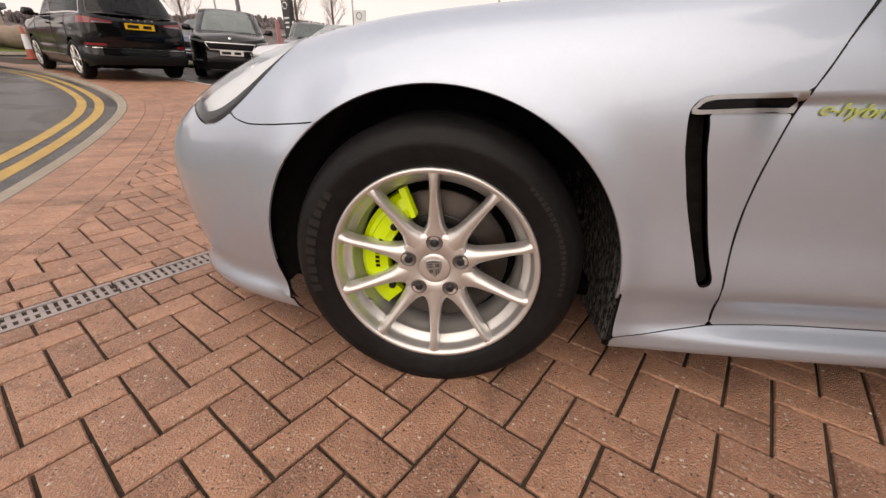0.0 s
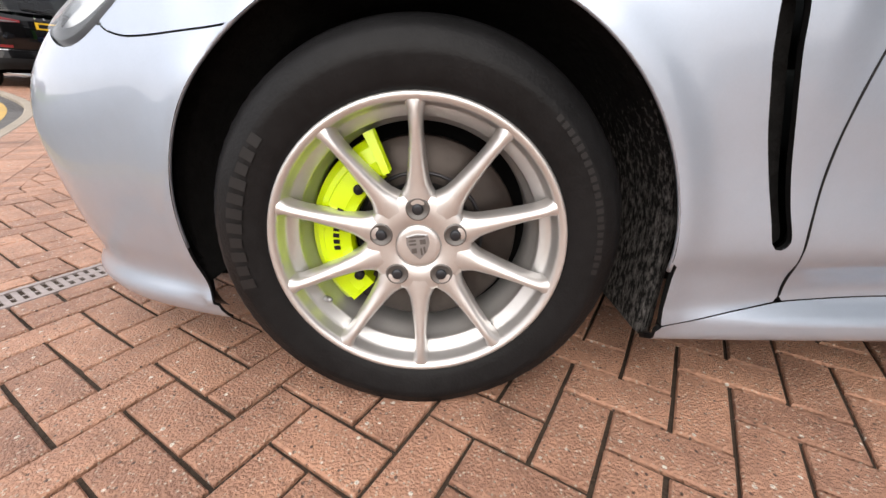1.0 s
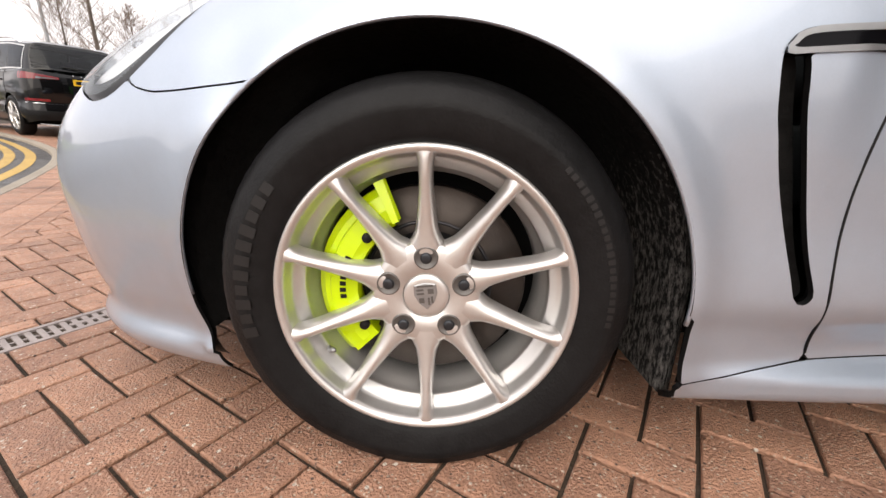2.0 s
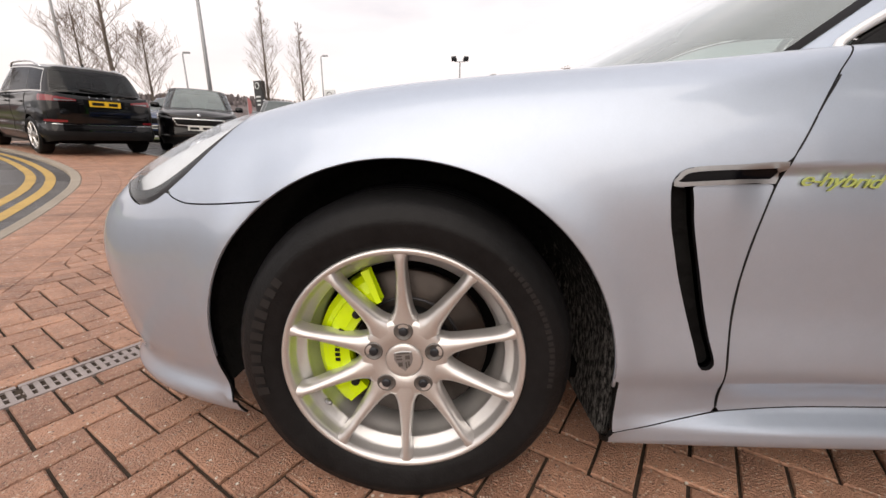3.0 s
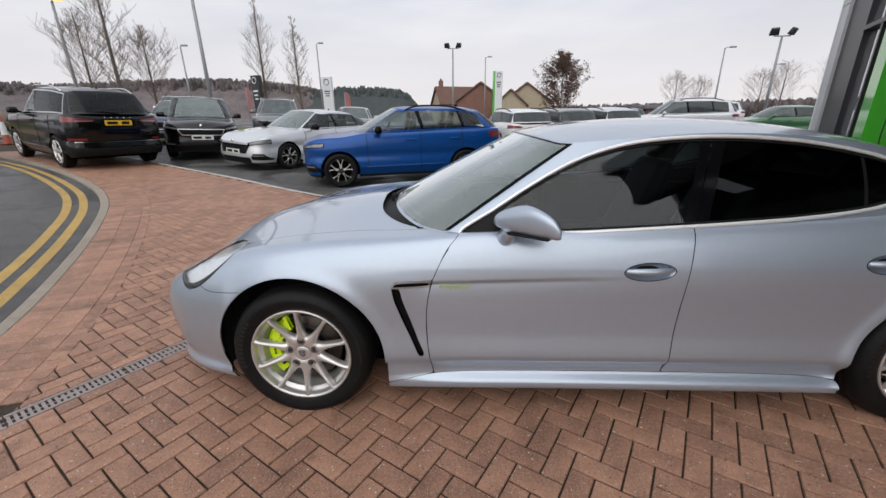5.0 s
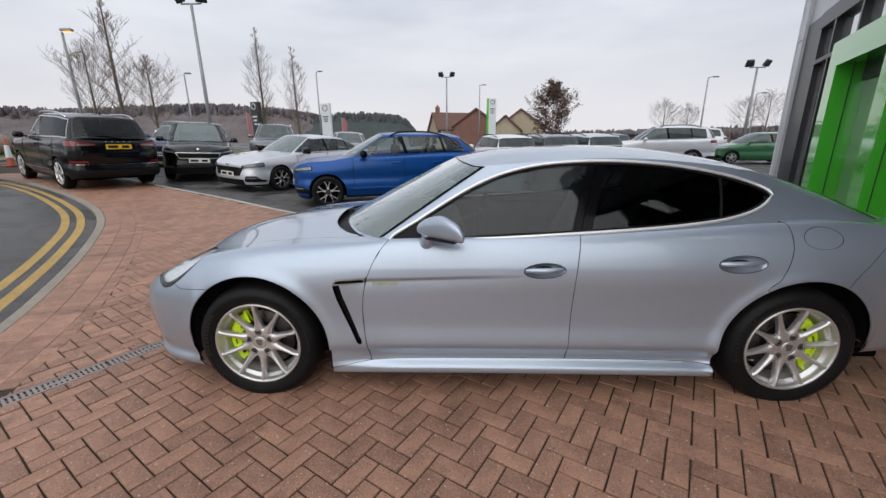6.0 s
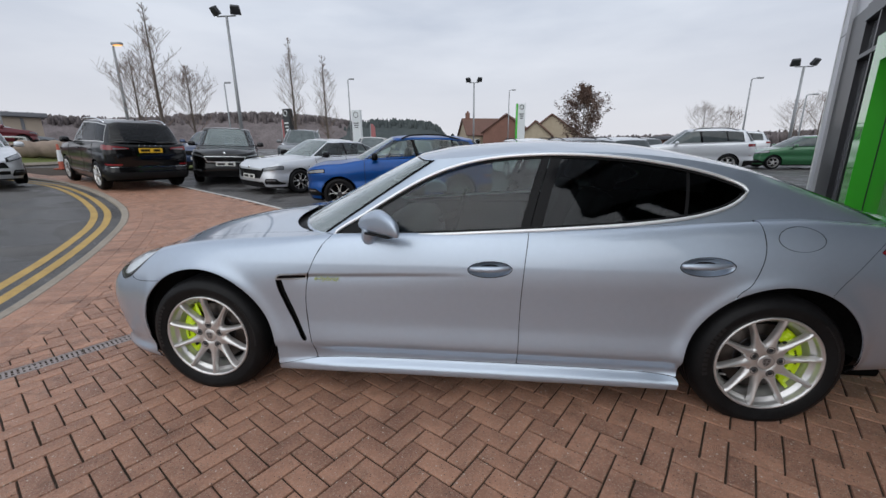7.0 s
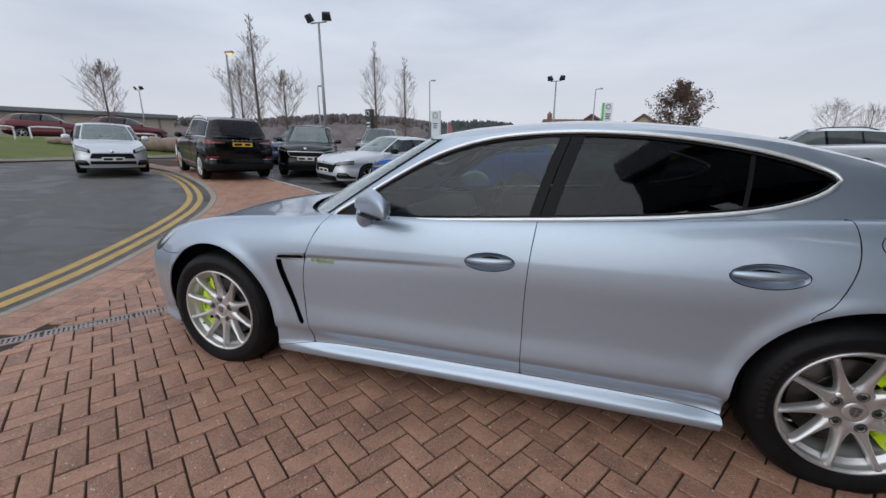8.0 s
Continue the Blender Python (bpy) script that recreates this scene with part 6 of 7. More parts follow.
def tree(x, y, h, label, seed, spread=0.55, clear=0.25, leafy=False, width=0.5):
    rng = random.Random(seed)
    z = float(land(x, y)) - 0.1
    t = thing("tree", label, "tree", "trees")
    trunk, limbs, leaves = [], [], []
    n = 14
    p, pts = Vector((x, y, z)), []
    for i in range(n + 1):
        pts.append(p.copy())
        p = p + Vector((rng.uniform(-0.02, 0.02), rng.uniform(-0.02, 0.02), 1)) * h / n
    r0 = 0.0135 * h
    link("trunk", tube(pts, [r0 * (1 - 0.93 * i / n) + 0.008 for i in range(n + 1)], 8), "bark", t)
    count = 36
    for k in range(count):
        f = clear + (0.97 - clear) * k / count
        i = min(n - 1, int(f * n))
        q = pts[i].lerp(pts[i + 1], f * n - i)
        a = k * 2.4 + rng.uniform(-0.4, 0.4)
        shape = math.sin(min(1.0, (f - clear) / (1 - clear) * 1.15 + 0.12) * math.pi) ** 0.7
        ln = h * width * 0.5 * (0.25 + 0.75 * shape) * rng.uniform(0.75, 1.1)
        d = Vector((math.cos(a) * spread * 1.4, math.sin(a) * spread * 1.4, 1.05 if width < 0.45 else 0.85))
        branch(rng, q, d, ln, r0 * 0.26 * (1.1 - f), 2, limbs, leaves, 0.5)
    thickb = [tube(a, b, 5, False) for a, b, d in limbs if d == 2]
    thinb = [tube(a, [max(v, 0.0050) for v in b], 3, False) for a, b, d in limbs if d < 2]
    link("limb_frame", join(*thickb), "bark", t)
    tagged(link("fine_twig_mass", join(*thinb), "twig", t), kind="stuff")
    if leafy:
        V, F = [], []
        for q, d in leaves:
            for k in range(7):
                c = Vector(q) + Vector((rng.gauss(0, 0.13), rng.gauss(0, 0.13), rng.gauss(0, 0.12)))
                s = rng.uniform(0.045, 0.095)
                a, b = Vector((rng.gauss(0, 1), rng.gauss(0, 1), rng.gauss(0, 1))).normalized() * s, Vector((rng.gauss(0, 1), rng.gauss(0, 1), rng.gauss(0, 1))).normalized() * s * 0.7
                o = len(V)
                V += [c - a, c + b, c + a, c - b]
                F.append((o, o + 1, o + 2, o + 3))
        tagged(link("crown", (V, F), "leaf_brown", t, "clinging brown leaves", False), kind="stuff")
    return t


tree(-15.0, 15.75, 4.9, "bare young tree with fine upswept twigs", 3, 0.5, 0.28, width=0.55)
tree(-11.7, 13.3, 6.3, "tall slender bare tree with short limbs", 4, 0.6, 0.25, width=0.30)
tree(-13.35, 17.1, 4.7, "bare young tree with a round crown", 5, 0.5, 0.28, width=0.55)
tree(-11.0, 23.25, 7.4, "tall slender bare tree with short limbs", 6, 0.6, 0.2, width=0.34)
tree(-9.2, 24.1, 6.6, "tall slender bare tree with short limbs", 7, 0.6, 0.2, width=0.32)
tree(-18.4, 11.35, 4.0, "bare round-crowned tree on the verge", 8, 0.52, 0.30, width=0.56)
tree(10.2, 37.15, 6.3, "young oak still holding brown leaves", 9, 1.05, 0.16, True, width=0.60)
for k, (x, y, h) in enumerate(((27.0, 50.0, 6.0), (31.0, 52.0, 5.5), (37.0, 50.0, 6.0), (52.0, 58.0, 8.0), (58.0, 55.0, 9.0), (64.0, 52.0, 9.0), (47.0, 60.0, 8.0))):
    tree(x, y, h, "bare tree far behind the car park", 20 + k, 0.7, 0.2, width=0.7)


def clump(rng, c, r, tall, sides=6):
    """One ragged far tree top."""
    V, F = [], []
    rings = ((0.55, 0.0), (0.95, 0.35), (0.85, 0.65), (0.45, 0.9))
    for k, h in rings:
        for i in range(sides):
            a = 2 * math.pi * (i + rng.random() * 0.7) / sides
            rr = r * k * rng.uniform(0.75, 1.2)
            V.append((c[0] + rr * math.cos(a), c[1] + rr * math.sin(a), c[2] + tall * h * rng.uniform(0.92, 1.08)))
    V.append((c[0] + rng.uniform(-0.2, 0.2) * r, c[1], c[2] + tall * rng.uniform(0.92, 1.0)))
    for j in range(3):
        for i in range(sides):
            F.append((j * sides + i, j * sides + (i + 1) % sides, (j + 1) * sides + (i + 1) % sides, (j + 1) * sides + i))
    F += [(3 * sides + i, 3 * sides + (i + 1) % sides, 4 * sides) for i in range(sides)]
    return V, F


def woodland(name, label, mat, azimuths, heights, dist, count, r, seed, pine=False):
    rng = random.Random(seed)
    geos = []
    hf = curve(*zip(azimuths, heights))
    for _ in range(count):
        a = rng.uniform(azimuths[0], azimuths[-1])
        d = dist * rng.uniform(0.93, 1.12)
        top = float(hf(a)) * d / dist
        x, y = 1.3 + d * math.sin(radians(a)), -1.9 + d * math.cos(radians(a))
        tall = min(top, rng.uniform(1.6, 4.0)) if not pine else rng.uniform(2.5, 4.5)
        z = (top - tall) * rng.uniform(0.45, 1.0)
        geos.append(clump(rng, (x, y, max(0.0, z)), r * rng.uniform(0.4, 0.9), tall * rng.uniform(0.9, 1.08), 5))
    tagged(link(name, join(*geos), mat, None, "", True), label, "woodland", kind="stuff")


def ridge(name, label, mat, azimuths, heights, dist):
    """The solid slope behind a wood's ragged front."""
    hf = curve(*zip(azimuths, heights))
    V, F = [], []
    n = 90
    for i in range(n + 1):
        a = azimuths[0] + (azimuths[-1] - azimuths[0]) * i / n
        for d, h in ((dist * 0.86, 0.0), (dist * 0.90, 0.55), (dist * 0.95, 0.86), (dist * 1.3, 0.80)):
            V.append((1.3 + d * math.sin(radians(a)), -1.9 + d * math.cos(radians(a)), float(hf(a)) * h * d / dist))
    for i in range(n):
        for k in range(3):
            F.append((i * 4 + k, (i + 1) * 4 + k, (i + 1) * 4 + k + 1, i * 4 + k + 1))
    tagged(link(name, (V, F), mat), label, "hill", kind="structure")


RIDGE = (-75, -55, -46, -38, -30, -21, -15), (9.5, 12.0, 11.5, 13.5, 14.6, 13.0, 8.0)
PINES = (-21, -18, -13, -8, -6), (10.0, 12.2, 12.6, 11.4, 7.0)
ridge("wooded_hill", "low far hill under bare brown woodland", "wood_far", *RIDGE, 150)
ridge("pine_hill", "low far hill under dark conifers", "pine_far", *PINES, 148)
woodland("wooded_ridge", "bare brown winter woodland on a far low ridge", "wood_far", *RIDGE, 150, 9000, 0.85, 31)
woodland("pine_wood", "dark conifer wood on a far low ridge", "pine_far", *PINES, 148, 1500, 1.0, 32, True)
woodland("hedge_line", "dark hedge and scrub far behind the car park", "wood_far", (-8, 0, 15, 30, 50), (3.6, 3.2, 4.5, 4.6, 5.0), 110, 1500, 0.9, 33)


# ---------- houses and halls ----------
def house(x, y, w, d, eaves, ridge, wall, label, turn=0, chimney=False, gable=False):
    z = float(land(x, y)) - 0.2
    hs = thing("house", label, "house", "houses")
    pr = [(-w / 2, -d / 2), (w / 2, -d / 2), (w / 2, d / 2), (-w / 2, d / 2)]
    V = [(a, b, 0) for a, b in pr] + [(a, b, eaves) for a, b in pr] + [(-w / 2, 0, ridge), (w / 2, 0, ridge)]
    link("wall", (V, [(0, 1, 5, 4), (1, 2, 6, 9, 5), (2, 3, 7, 6), (3, 0, 4, 8, 7)]), wall, hs, "", False)
    o = 0.3
    sl = (ridge - eaves) / (d / 2)
    for s in (-1, 1):
        q = [(-w / 2 - o, s * (d / 2 + o), eaves - o * sl), (w / 2 + o, s * (d / 2 + o), eaves - o * sl), (w / 2 + o, 0, ridge + 0.05), (-w / 2 - o, 0, ridge + 0.05)]
        ob = link("roof", (q, [(0, 1, 2, 3) if s < 0 else (3, 2, 1, 0)]), "roof_tile", hs, "", False)
        thick(ob, 0.14, 1)
        link("fascia", tube([(w / 2 + o, s * (d / 2 + o), eaves - o * sl), (w / 2 + o, 0, ridge)], 0.09, 4), "roof_tile", hs)
        link("fascia", tube([(-w / 2 - o, s * (d / 2 + o), eaves - o * sl), (-w / 2 - o, 0, ridge)], 0.09, 4), "roof_tile", hs)
    if chimney:
        link("chimney", join(box(-w / 2 + 0.8, 0, ridge + 0.3, 0.7, 0.6, 1.6, 0.03), box(-w / 2 + 0.8, 0, ridge + 1.2, 0.3, 0.3, 0.4, 0.05)), "brick_wall", hs)
    for k in range(2):
        wi = link("window", box(-w / 4 + k * w / 2, -d / 2 - 0.03, eaves * 0.62, 1.0, 0.08, 1.2, 0.02), "sign_white", hs)
        link("pane", box(-w / 4 + k * w / 2, -d / 2 - 0.08, eaves * 0.62, 0.8, 0.02, 1.0), "dark_glass", wi)
    hs.matrix_world = pose(x, y, z, 0, 0, turn)


house(0.0, 74.0, 7.0, 6.0, 3.6, 6.4, "render_wall", "cream cottage with brown tiled roof and chimney", 20, True)
house(5.0, 72.0, 7.5, 8.0, 3.9, 6.7, "brick_wall", "red brick house with brown tiled roof", 80)
house(12.5, 69.0, 7.0, 7.5, 3.6, 6.3, "render_wall", "cream rendered house with steep brown gable", 75)
house(9.0, 66.0, 5.0, 5.0, 3.0, 5.2, "render_wall", "low cream wing of a house", 85)


def hall(x, y, w, d, h, label, wall, turn):
    z = float(land(x, y)) - 0.3
    b = thing("hall", label, "building")
    link("wall", box(0, 0, h / 2, w, d, h, 0.05), wall, b, "", False)
    link("roof_edge", box(0, 0, h + 0.22, w + 1.0, d + 1.0, 0.45, 0.1), "far_roof", b, "", False)
    for k in range(9):
        link("cladding_joint", box(-w / 2 + w * (k + 0.5) / 9, -d / 2 - 0.02, h / 2, 0.25, 0.06, h * 0.96), "far_roof", b, "", False)
    b.matrix_world = pose(x, y, z, 0, 0, turn)


hall(-56.2, 27.2, 25.3, 12.0, 3.7, "long low hall with pale stone cladding and flat grey roof", "far_wall", 60)
hall(27.5, 53.0, 8.0, 4.0, 2.0, "low red brick boundary building", "brick_wall", 10)


# ---------- signs ----------
def totem(x, y, w, h, z0, mat, label, edge=None, turn=0):
    t = thing("totem_sign", label, "sign", "totem signs")
    z = float(land(x, y))
    link("panel", box(0, 0, (h + z0) / 2, w, 0.3, h + z0, 0.02), mat, t, "", False)
    if edge:
        link("edge", box(-w / 2 - 0.09, -0.01, (h + z0) / 2, 0.2, 0.34, h + z0, 0.02), edge, t, "", False)
    ring = [(0.26 * w * math.cos(a), -0.17, z0 + h - 0.45 * w + 0.26 * w * math.sin(a)) for a in np.linspace(0, 2 * math.pi, 30)]
    link("emblem", tube(ring, 0.03, 5, False), "sign_dark" if mat == "sign_white" else "sign_white", t)
    link("writing", join(*[box(0, -0.16, z0 + h - w - 0.25 - 0.22 * k, w * (0.62, 0.5, 0.4)[k], 0.02, 0.09) for k in range(3)]), "ink" if mat == "sign_white" else "sign_white", t, "", False)
    t.matrix_world = pose(x, y, z, 0, 0, turn)


totem(5.0, 44.0, 0.85, 3.6, 2.0, "sign_white", "white totem sign with a bright green edge", "sign_green", 8)
totem(-12.8, 40.9, 1.1, 2.6, 1.9, "sign_white", "white totem sign with dark emblem", None, -15)
totem(-11.4, 23.1, 0.62, 1.7, 1.4, "sign_dark", "anthracite totem sign with a white ring emblem", None, -25)
for x, y, h in ((-21.0, 40.0, 3.2), (-18.0, 36.0, 3.0), (-8.2, 30.5, 2.6)):
    z = float(land(x, y))
    fl = thing("flag_banner", "faded feather flag on a thin pole", "flag", "flag banners")
    link("pole", tube([(x, y, z), (x, y, z + h)], 0.03, 6), "post", fl)
    thick(link("cloth", ([(x + 0.04, y, z + 1.0), (x + 0.4, y + 0.05, z + 1.1), (x + 0.42, y - 0.04, z + h - 0.3), (x + 0.2, y + 0.03, z + h), (x + 0.04, y, z + h)], [(0, 1, 2, 3, 4)]), "flag", fl, "", False), 0.02)

# ---------- verge, log, hoops and cone ----------
tagged(link("verge", sheet([(-18.4, 0.0), (-17.5, 5.0), (-17.1, 9.8), (-16.6, 12.4), (-16.9, 15.5), (-21.4, 16.5), (-22.6, 10), (-23.5, 0)], 0.09, 0.4), "grass"), "rough winter grass verge", "grass", kind="structure")
verge_edge = path_through([(-18.4, 0.0), (-17.5, 5.0), (-17.1, 9.8), (-16.6, 12.4), (-16.9, 15.5)], 60)
tagged(link("verge_kerb", tube([(x, y, float(land(x, y)) + 0.01) for x, y in verge_edge], 0.09, 4), "kerbstone", None, "", False), "pale concrete kerb along the grass verge", "kerb", kind="structure")
tagged(link("grass_island", sheet([(-12.5, 13.2), (-8.6, 13.0), (-8.2, 14.2), (-12.5, 15.4)], 0.02, 0.4), "grass"), "strip of rough grass between parking bays", "grass", kind="structure")
tagged(link("grass_island", sheet([(-9.5, 19.5), (-5.0, 20.5), (-5.5, 23), (-13.5, 24.5), (-16, 21)], 0.02, 0.5), "grass"), "grass island under bare trees", "grass", kind="structure")


def fallen_log(x, y, length, r, turn, label):
    z = float(land(x, y)) + 0.1 + r * 0.85
    rng = random.Random(int(x * 10))
    n = 12
    pts = [(-length / 2 + length * i / n, rng.uniform(-0.06, 0.06), rng.uniform(-0.04, 0.04)) for i in range(n + 1)]
    geo = tube(pts, [r * rng.uniform(0.82, 1.08) * (1 if 0 < i < n else 0.8) for i in range(n + 1)], 12)
    ob = tagged(link("fallen_log", moved(geo, pose(x, y, z, 0, 0, turn)), "log"), label, "log")
    return ob


fallen_log(-18.1, 12.9, 2.6, 0.36, 62, "thick weathered log lying on the verge")
fallen_log(-17.3, 14.9, 2.2, 0.36, 50, "thick weathered log lying on the verge")
fallen_log(-19.6, 10.2, 1.3, 0.15, 70, "thin weathered log lying on the verge")
for x, y in ((-20.6, 8.35), (-20.6, 10.1), (-19.6, 13.6)):
    z = float(land(x, y)) + 0.08
    hp = path_through([(0, -0.55, 0), (0, -0.55, 0.42), (0, -0.45, 0.52), (0, 0.45, 0.52), (0, 0.55, 0.42), (0, 0.55, 0)], 40)
    tagged(link("hoop_barrier", moved(tube(hp, 0.035, 8), pose(x, y, z, 0, 0, -18)), "hoop"), "white painted steel hoop barrier", "barrier", "hoop barriers")


def cone_at(x, y):
    z = float(land(x, y))
    c = thing("traffic_cone", "faded orange traffic cone with white sleeve", "traffic cone")
    link("base", box(x, y, z + 0.02, 0.36, 0.36, 0.04, 0.01), "cone", c)
    link("cone_body", moved(lathe([(0.115, 0.0), (0.10, 0.06), (0.035, 0.86), (0.0, 0.87)], 24), pose(x, y, z + 0.04, 90, 0, 0)), "cone", c)
    link("sleeve", moved(lathe([(0.0915, 0.25), (0.0595, 0.66)], 24), pose(x, y, z + 0.04, 90, 0, 0)), "sign_white", c)


cone_at(-14.2, 11.1)

# ---------- showroom ----------
FD, FN = Vector((0.45, 0.893, 0)).normalized(), Vector((-0.893, 0.45, 0)).normalized()
CORNER = Vector((10.97, 10.71, 0)) + FN * 0.5
showroom = tagged(thing("showroom", "modern showroom with dark glazing, grey column and bright green portal", "building"), kind="structure")


def at_front(s, n, z):
    """A place on the showroom: s back from its far corner, n out from the glass."""
    p = CORNER - FD * s + FN * n
    return (p.x, p.y, z)


def slab(s0, s1, n0, n1, z0, z1):
    V = [at_front(s, n, z) for z in (z0, z1) for s, n in ((s0, n0), (s1, n0), (s1, n1), (s0, n1))]
    return V, [(0, 1, 2, 3), (4, 7, 6, 5), (0, 4, 5, 1), (1, 5, 6, 2), (2, 6, 7, 3), (3, 7, 4, 0)]


H = 6.8
BACK, DEEP = -0.38, -1.2
P0, P1 = 5.3, 8.0
link("glass_wall", slab(4.1, P0, -0.15, -0.10, 0.0, 3.65), "shop_glass", showroom, "reflective glazing", False)
link("glass_wall", slab(P0 + 0.4, P1 - 0.4, BACK - 0.05, BACK, 0.0, 2.45), "shop_glass", showroom, "reflective glass door", False)
link("glass_wall", slab(P0, 9.2, -0.15, -0.10, 3.15, 3.65), "shop_glass", showroom, "reflective glazing", False)
# wing past 9.2 is out of view; its length sets shading and reflections
link("glass_wall", slab(9.2, 16.2, DEEP - 0.05, DEEP, 0.0, 3.64), "hall_glass", showroom, "dark showroom glazing", False)
link("upper_glazing", slab(9.3, 16.2, -0.25, -0.02, 3.96, H - 1.21), "hall_glass", showroom, "dark upper glazing", False)
link("door_head", slab(P0 + 0.4, P1 - 0.4, BACK - 0.05, BACK + 0.05, 2.45, 2.72), "frame_dark", showroom, "", False)
link("column", slab(2.6, 3.05, -0.7, 0.06, -0.2, H), "cladding", showroom, "pale grey corner column", False)
link("column_edge", slab(2.6, 2.66, 0.06, 0.075, -0.2, H), "hoop", showroom, "", False)
link("panel_seam", slab(2.6, 3.05, 0.06, 0.064, 3.66, 3.68), "frame_dark", showroom, "", False)
link("corner_frame", slab(3.05, 4.1, -0.5, 0.0, -0.2, 3.95), "frame_dark", showroom, "", False)
link("fascia", slab(2.55, 16.4, DEEP - 0.3, 0.14, H - 1.2, H), "cladding", showroom, "", False)
link("back_wall", slab(2.6, 16.2, -12.0, -11.8, -0.2, H), "cladding", showroom, "", False)
link("end_wall", slab(2.6, 2.7, -12.0, -0.7, -0.2, H), "cladding", showroom, "", False)
link("end_wall", slab(16.1, 16.2, -12.0, DEEP - 0.06, -0.2, H - 1.25), "cladding", showroom, "", False)
link("flat_roof", slab(2.8, 16.0, -11.7, -1.6, H - 0.15, H - 0.05), "far_roof", showroom, "", False)
link("beam", slab(4.1, 16.2, -0.25, 0.03, 3.65, 3.95), "frame_dark", showroom, "", False)
link("upper_cladding", slab(3.06, 9.29, -0.25, -0.02, 3.96, H - 1.21), "cladding", showroom, "pale grey cladding panels", False)
for x in (5.9, 8.2):
    link("panel_seam", slab(x, x + 0.02, -0.02, -0.015, 3.96, H - 1.21), "frame_dark", showroom, "", False)
link("transom", slab(4.1, P0, -0.12, 0.03, 2.96, 3.04), "frame_dark", showroom, "", False)
for x in (4.93, 6.15, 7.4, 8.7):
    link("mullion", slab(x, x + 0.07, -0.12, 0.02, 0 if x < P0 else 3.15, 3.65), "frame_dark", showroom, "", False)
for k in range(5):
    link("mullion", slab(9.6 + 1.5 * k, 9.68 + 1.5 * k, DEEP, DEEP + 0.14, 0, 3.6), "frame_dark", showroom, "", False)
link("portal_jamb", slab(P0, P0 + 0.4, BACK, 0.05, -0.2, 2.72), "sign_green", showroom, "glossy bright green portal", False)
link("portal_jamb", slab(P1 - 0.4, P1, DEEP, 0.05, -0.2, 2.72), "sign_green", showroom, "glossy bright green portal", False)
link("portal_head", slab(P0, P1, BACK, 0.05, 2.72, 3.15), "sign_green", showroom, "glossy bright green portal", False)
link("portal_return", slab(P1 - 0.4, P1, DEEP, BACK, 2.72, 3.15), "sign_green", showroom, "glossy bright green portal", False)
link("panel_seam", slab(P0 + 0.4, P0 + 0.404, -0.20, -0.185, 0.0, 2.72), "frame_dark", showroom, "", False)
for n0 in (-0.06, -0.36):
    link("panel_seam", slab(P1, P1 + 0.004, n0 - 0.012, n0, 0.0, 3.15), "frame_dark", showroom, "", False)
notice = link("notice", slab(P1 + 0.004, P1 + 0.012, -0.45, -0.05, 1.52, 1.72), "sign_blue", showroom, "blue and white notice with unreadable writing", False)
link("notice_head", slab(P1 + 0.004, P1 + 0.012, -0.45, -0.05, 1.72, 1.90), "sign_white", notice, "", False)
link("notice_writing", join(*[slab(P1 + 0.012, P1 + 0.016, -0.40, -0.09 - 0.03 * (k % 2), 1.545 + 0.055 * k, 1.575 + 0.055 * k) for k in range(3)]), "sign_white", notice, "", False)

# ---------- pavers: herringbone, 200 by 100 mm ----------
MODULE = 0.0985
ORIGIN = np.array((0.1003, -0.0893))
BU, BV = np.array((0.8554, -0.5180)), np.array((0.5180, 0.8554))
court = np.array(FORECOURT)
edge_path = KERB[40:215]


def paver_mesh(size, seed):
    rng = random.Random(seed)
    a, b = size[0] / 2, size[1] / 2
    V = []
    for inset, z in ((0.0032, 0.0), (0.0, -0.0032), (0.0, -0.05)):
        for sx, sy in ((-1, -1), (1, -1), (1, 1), (-1, 1)):
            V.append((sx * (a - inset) + rng.uniform(-0.0008, 0.0008), sy * (b - inset) + rng.uniform(-0.0008, 0.0008), z))
    F = [(0, 1, 2, 3)] + [(4 * r + i, 4 * (r + 1) + i, 4 * (r + 1) + (i + 1) % 4, 4 * r + (i + 1) % 4) for r in (0, 1) for i in range(4)]
    return V, F


def trimmed(geo, m, lines):
    """A cut paver: the piece of it on the kept side of each line (point, normal)."""
    top = [m @ Vector(p) for p in geo[0][4:8]]
    for q, nrm in lines:
        out = []
        for a, b in zip(top, top[1:] + top[:1]):
            da, db = (a.x - q[0]) * nrm[0] + (a.y - q[1]) * nrm[1], (b.x - q[0]) * nrm[0] + (b.y - q[1]) * nrm[1]
            if da >= 0:
                out.append(a)
            if (da >= 0) != (db >= 0):
                out.append(a.lerp(b, da / (da - db)))
        top = out
        if len(top) < 3:
            return None
    c = sum(top, Vector()) / len(top)
    n = len(top)
    V = [p.lerp(c, 0.05) + Vector((0, 0, 0.0045)) for p in top] + top + [p - Vector((0, 0, 0.045)) for p in top]
    return V, [tuple(range(n))] + [(n * r + i, n * (r + 1) + i, n * (r + 1) + (i + 1) % n, n * r + (i + 1) % n) for r in (0, 1) for i in range(n)]


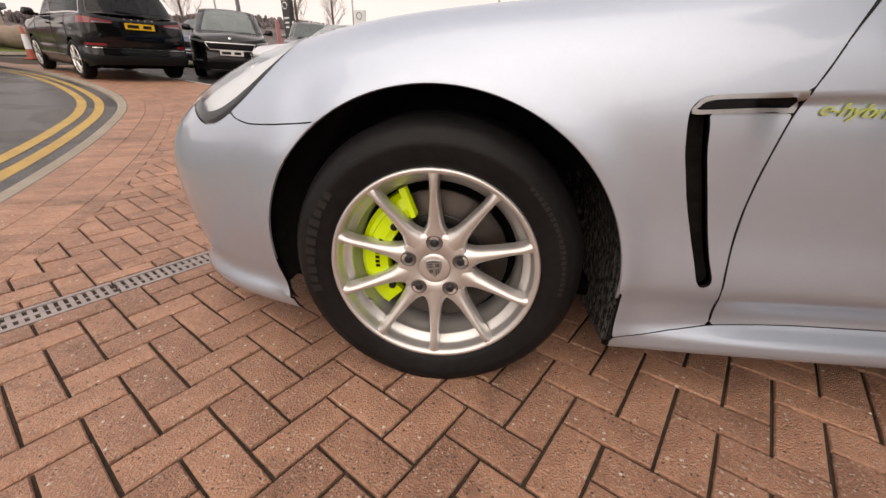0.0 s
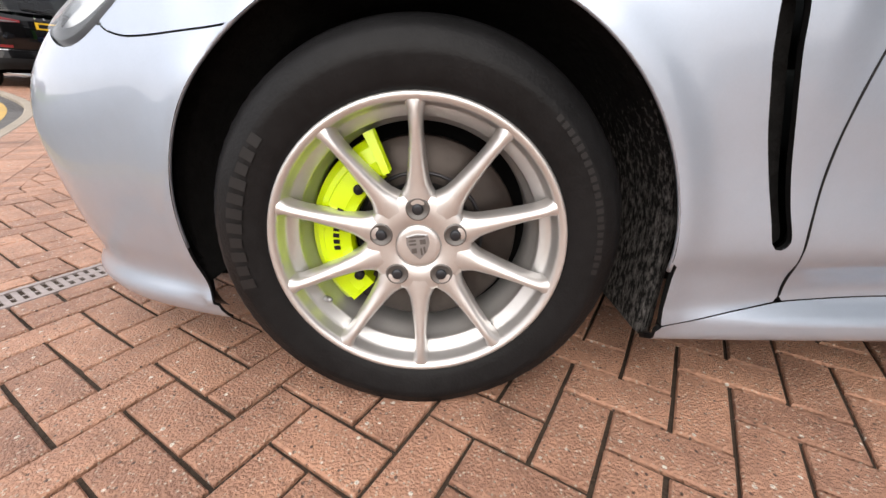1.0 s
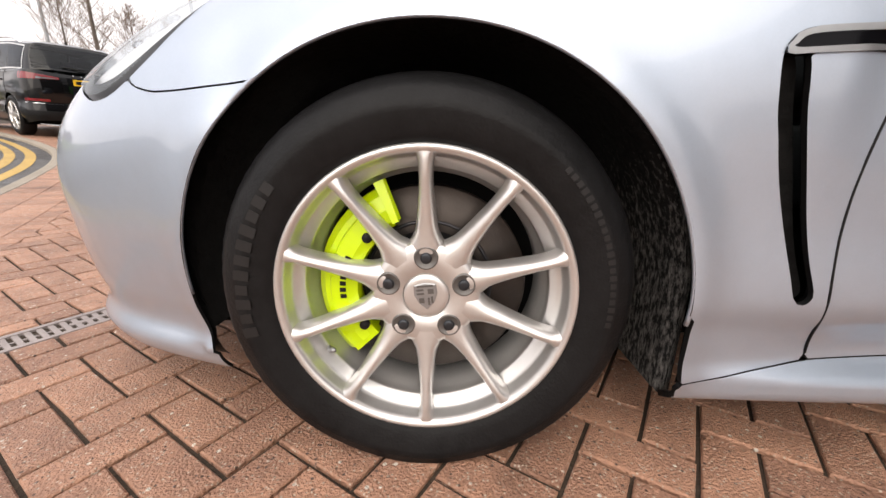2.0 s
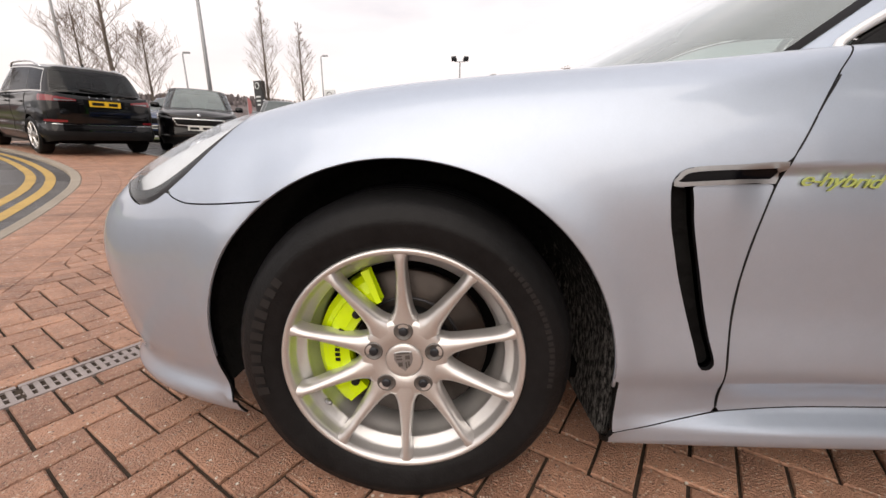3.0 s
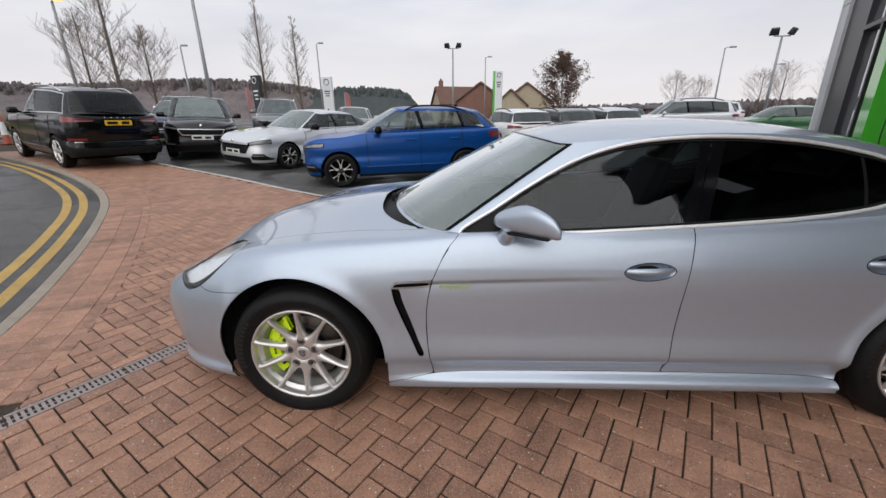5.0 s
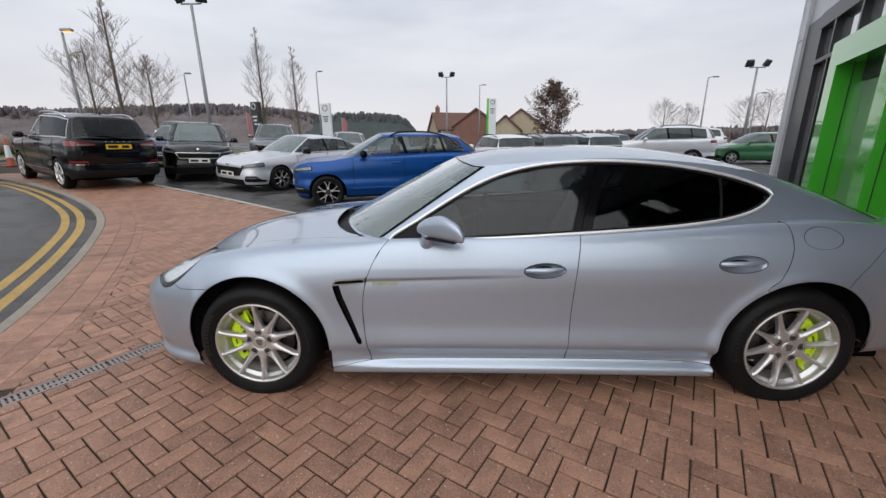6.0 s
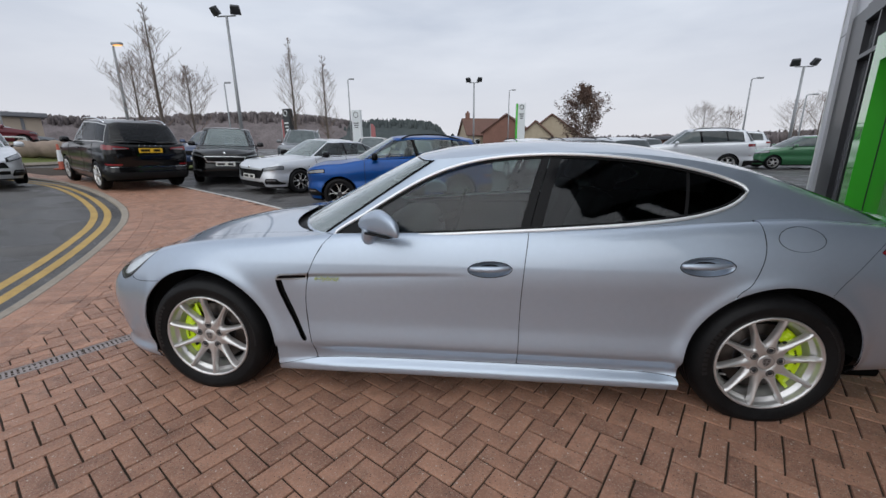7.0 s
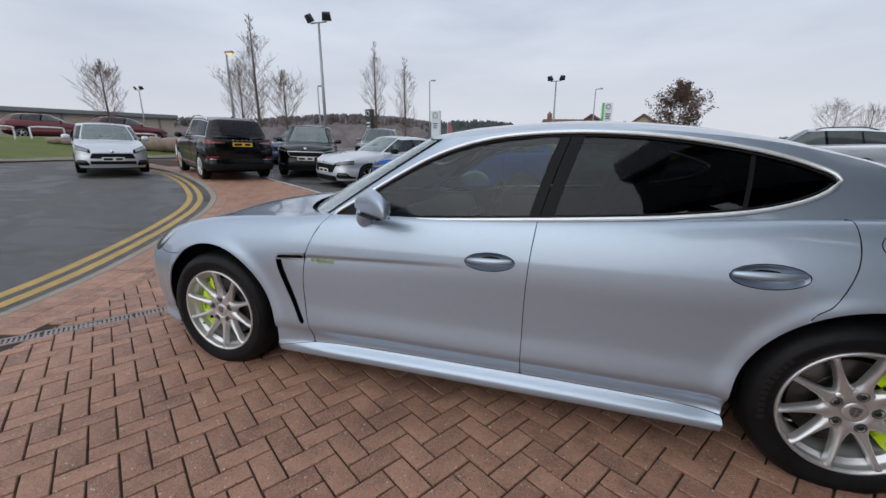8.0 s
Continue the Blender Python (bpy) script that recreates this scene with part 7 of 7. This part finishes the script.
paver_geo = [paver_mesh((0.1890, 0.0908), 50 + k) for k in range(4)]
cells = []
for i in range(-158, 126):
    for j in range(-116, 158):
        s = (i + j) % 4
        if s == 3:
            c, t = (i + 1.0, j + 0.5), 0
        elif s == 1:
            c, t = (i + 0.5, j + 1.0), 1
        else:
            continue
        p = ORIGIN + BU * c[0] * MODULE + BV * c[1] * MODULE
        cells.append((p[0], p[1], t))
cells = np.array(cells)
ok = inside(court, cells[:, 0], cells[:, 1]) > 0.05
ok &= (cells[:, 1] > -5.5) & (cells[:, 0] > -13) & (cells[:, 0] < 7.0)
off = np.where((cells[:, :2] - DRAIN) @ Vv > -0.94, np.abs((cells[:, :2] - DRAIN) @ U), 1.0)
ok &= off > 0.02
reach = np.hypot(cells[:, None, 0] - edge_path[None, ::2, 0], cells[:, None, 1] - edge_path[None, ::2, 1])
gap, hit = np.min(reach, axis=1), np.argmin(reach, axis=1) * 2
EDGE = 0.515
ok &= gap > EDGE - 0.11
whole = (off > 0.19) & (gap > EDGE + 0.13)
gap, hit, off, whole = gap[ok], hit[ok], off[ok], whole[ok]
cells = cells[ok]
turn_u = math.degrees(math.atan2(BU[1], BU[0]))
rng = random.Random(77)
paving = tagged(thing("brick_paving", "red-brown brick pavers laid in herringbone with dark joints", "paving"), kind="structure")
order = np.argsort(np.hypot(cells[:, 0] - 0.35, (cells[:, 1] + 0.35) * 1.25))
near_set = set(order[:300].tolist())
near_meshes = []
for k, geo in enumerate(paver_geo):
    me = bpy.data.meshes.new("paver")
    me.from_pydata(geo[0], [], geo[1])
    me.materials.append(M["brick"])
    near_meshes.append(me)
rest = []
for k, (x, y, t) in enumerate(cells):
    z = float(land(x, y)) + rng.uniform(-0.0016, 0.0010)
    gxs, gys = (float(land(x + 0.1, y)) - float(land(x - 0.1, y))) / 0.2, (float(land(x, y + 0.1)) - float(land(x, y - 0.1))) / 0.2
    m = pose(x, y, z) @ Matrix.Rotation(-math.atan(gxs), 4, "Y") @ Matrix.Rotation(math.atan(gys), 4, "X") @ pose(0, 0, 0, rng.gauss(0, 0.22), rng.gauss(0, 0.22), turn_u + (90 if t else 0) + rng.gauss(0, 0.35))
    if not whole[k]:
        lines = []
        if off[k] < 0.19:
            sgn = 1.0 if (np.array((x, y)) - DRAIN) @ U > 0 else -1.0
            lines.append((DRAIN + U * sgn * 0.070, U * sgn))
        if gap[k] < EDGE + 0.13:
            q = edge_path[hit[k]]
            nrm = (np.array((x, y)) - q) / gap[k]
            lines.append((q + nrm * EDGE, nrm))
        piece = trimmed(paver_geo[k % 4], m, lines)
        if piece:
            rest.append(piece)
    elif k in near_set:
        ob = new("paver", near_meshes[k % 4])
        ob.parent = paving
        ob.matrix_local = m
    else:
        rest.append(moved(paver_geo[k % 4], m))
# stretcher courses that follow the kerb
half_geo = [paver_mesh((0.099, 0.0970), 60 + k) for k in range(2)]
edge_geo = [paver_mesh((0.2010, 0.0985), 70 + k) for k in range(4)]
for r, (mid_off, geos) in enumerate(((0.105, edge_geo), (0.308, edge_geo), (0.460, half_geo))):
    row_path = beside(edge_path, -mid_off)
    run = np.concatenate([[0], np.cumsum(np.linalg.norm(np.diff(row_path, axis=0), axis=1))])
    for k in range(int(run[-1] / 0.1015)):
        s = (k + 0.5) * 0.1015
        x, y = np.interp(s, run, row_path[:, 0]), np.interp(s, run, row_path[:, 1])
        dx, dy = np.interp(s + 0.05, run, row_path[:, 0]) - x, np.interp(s + 0.05, run, row_path[:, 1]) - y
        if abs((np.array((x, y)) - DRAIN) @ U) < 0.13 and (np.array((x, y)) - DRAIN) @ Vv > -0.94 or y < -5.5:
            continue
        gxs = (float(land(x + 0.1, y)) - float(land(x - 0.1, y))) / 0.2
        gys = (float(land(x, y + 0.1)) - float(land(x, y - 0.1))) / 0.2
        m = pose(x, y, float(land(x, y)) + rng.uniform(-0.0012, 0.001)) @ Matrix.Rotation(-math.atan(gxs), 4, "Y") @ Matrix.Rotation(math.atan(gys), 4, "X") @ pose(0, 0, 0, 0, 0, 90 + math.degrees(math.atan2(dy, dx)) + rng.gauss(0, 0.4))
        rest.append(moved(geos[k % len(geos)], m))
tagged(link("far_pavers", join(*rest), "brick", paving, "", False), kind="stuff")
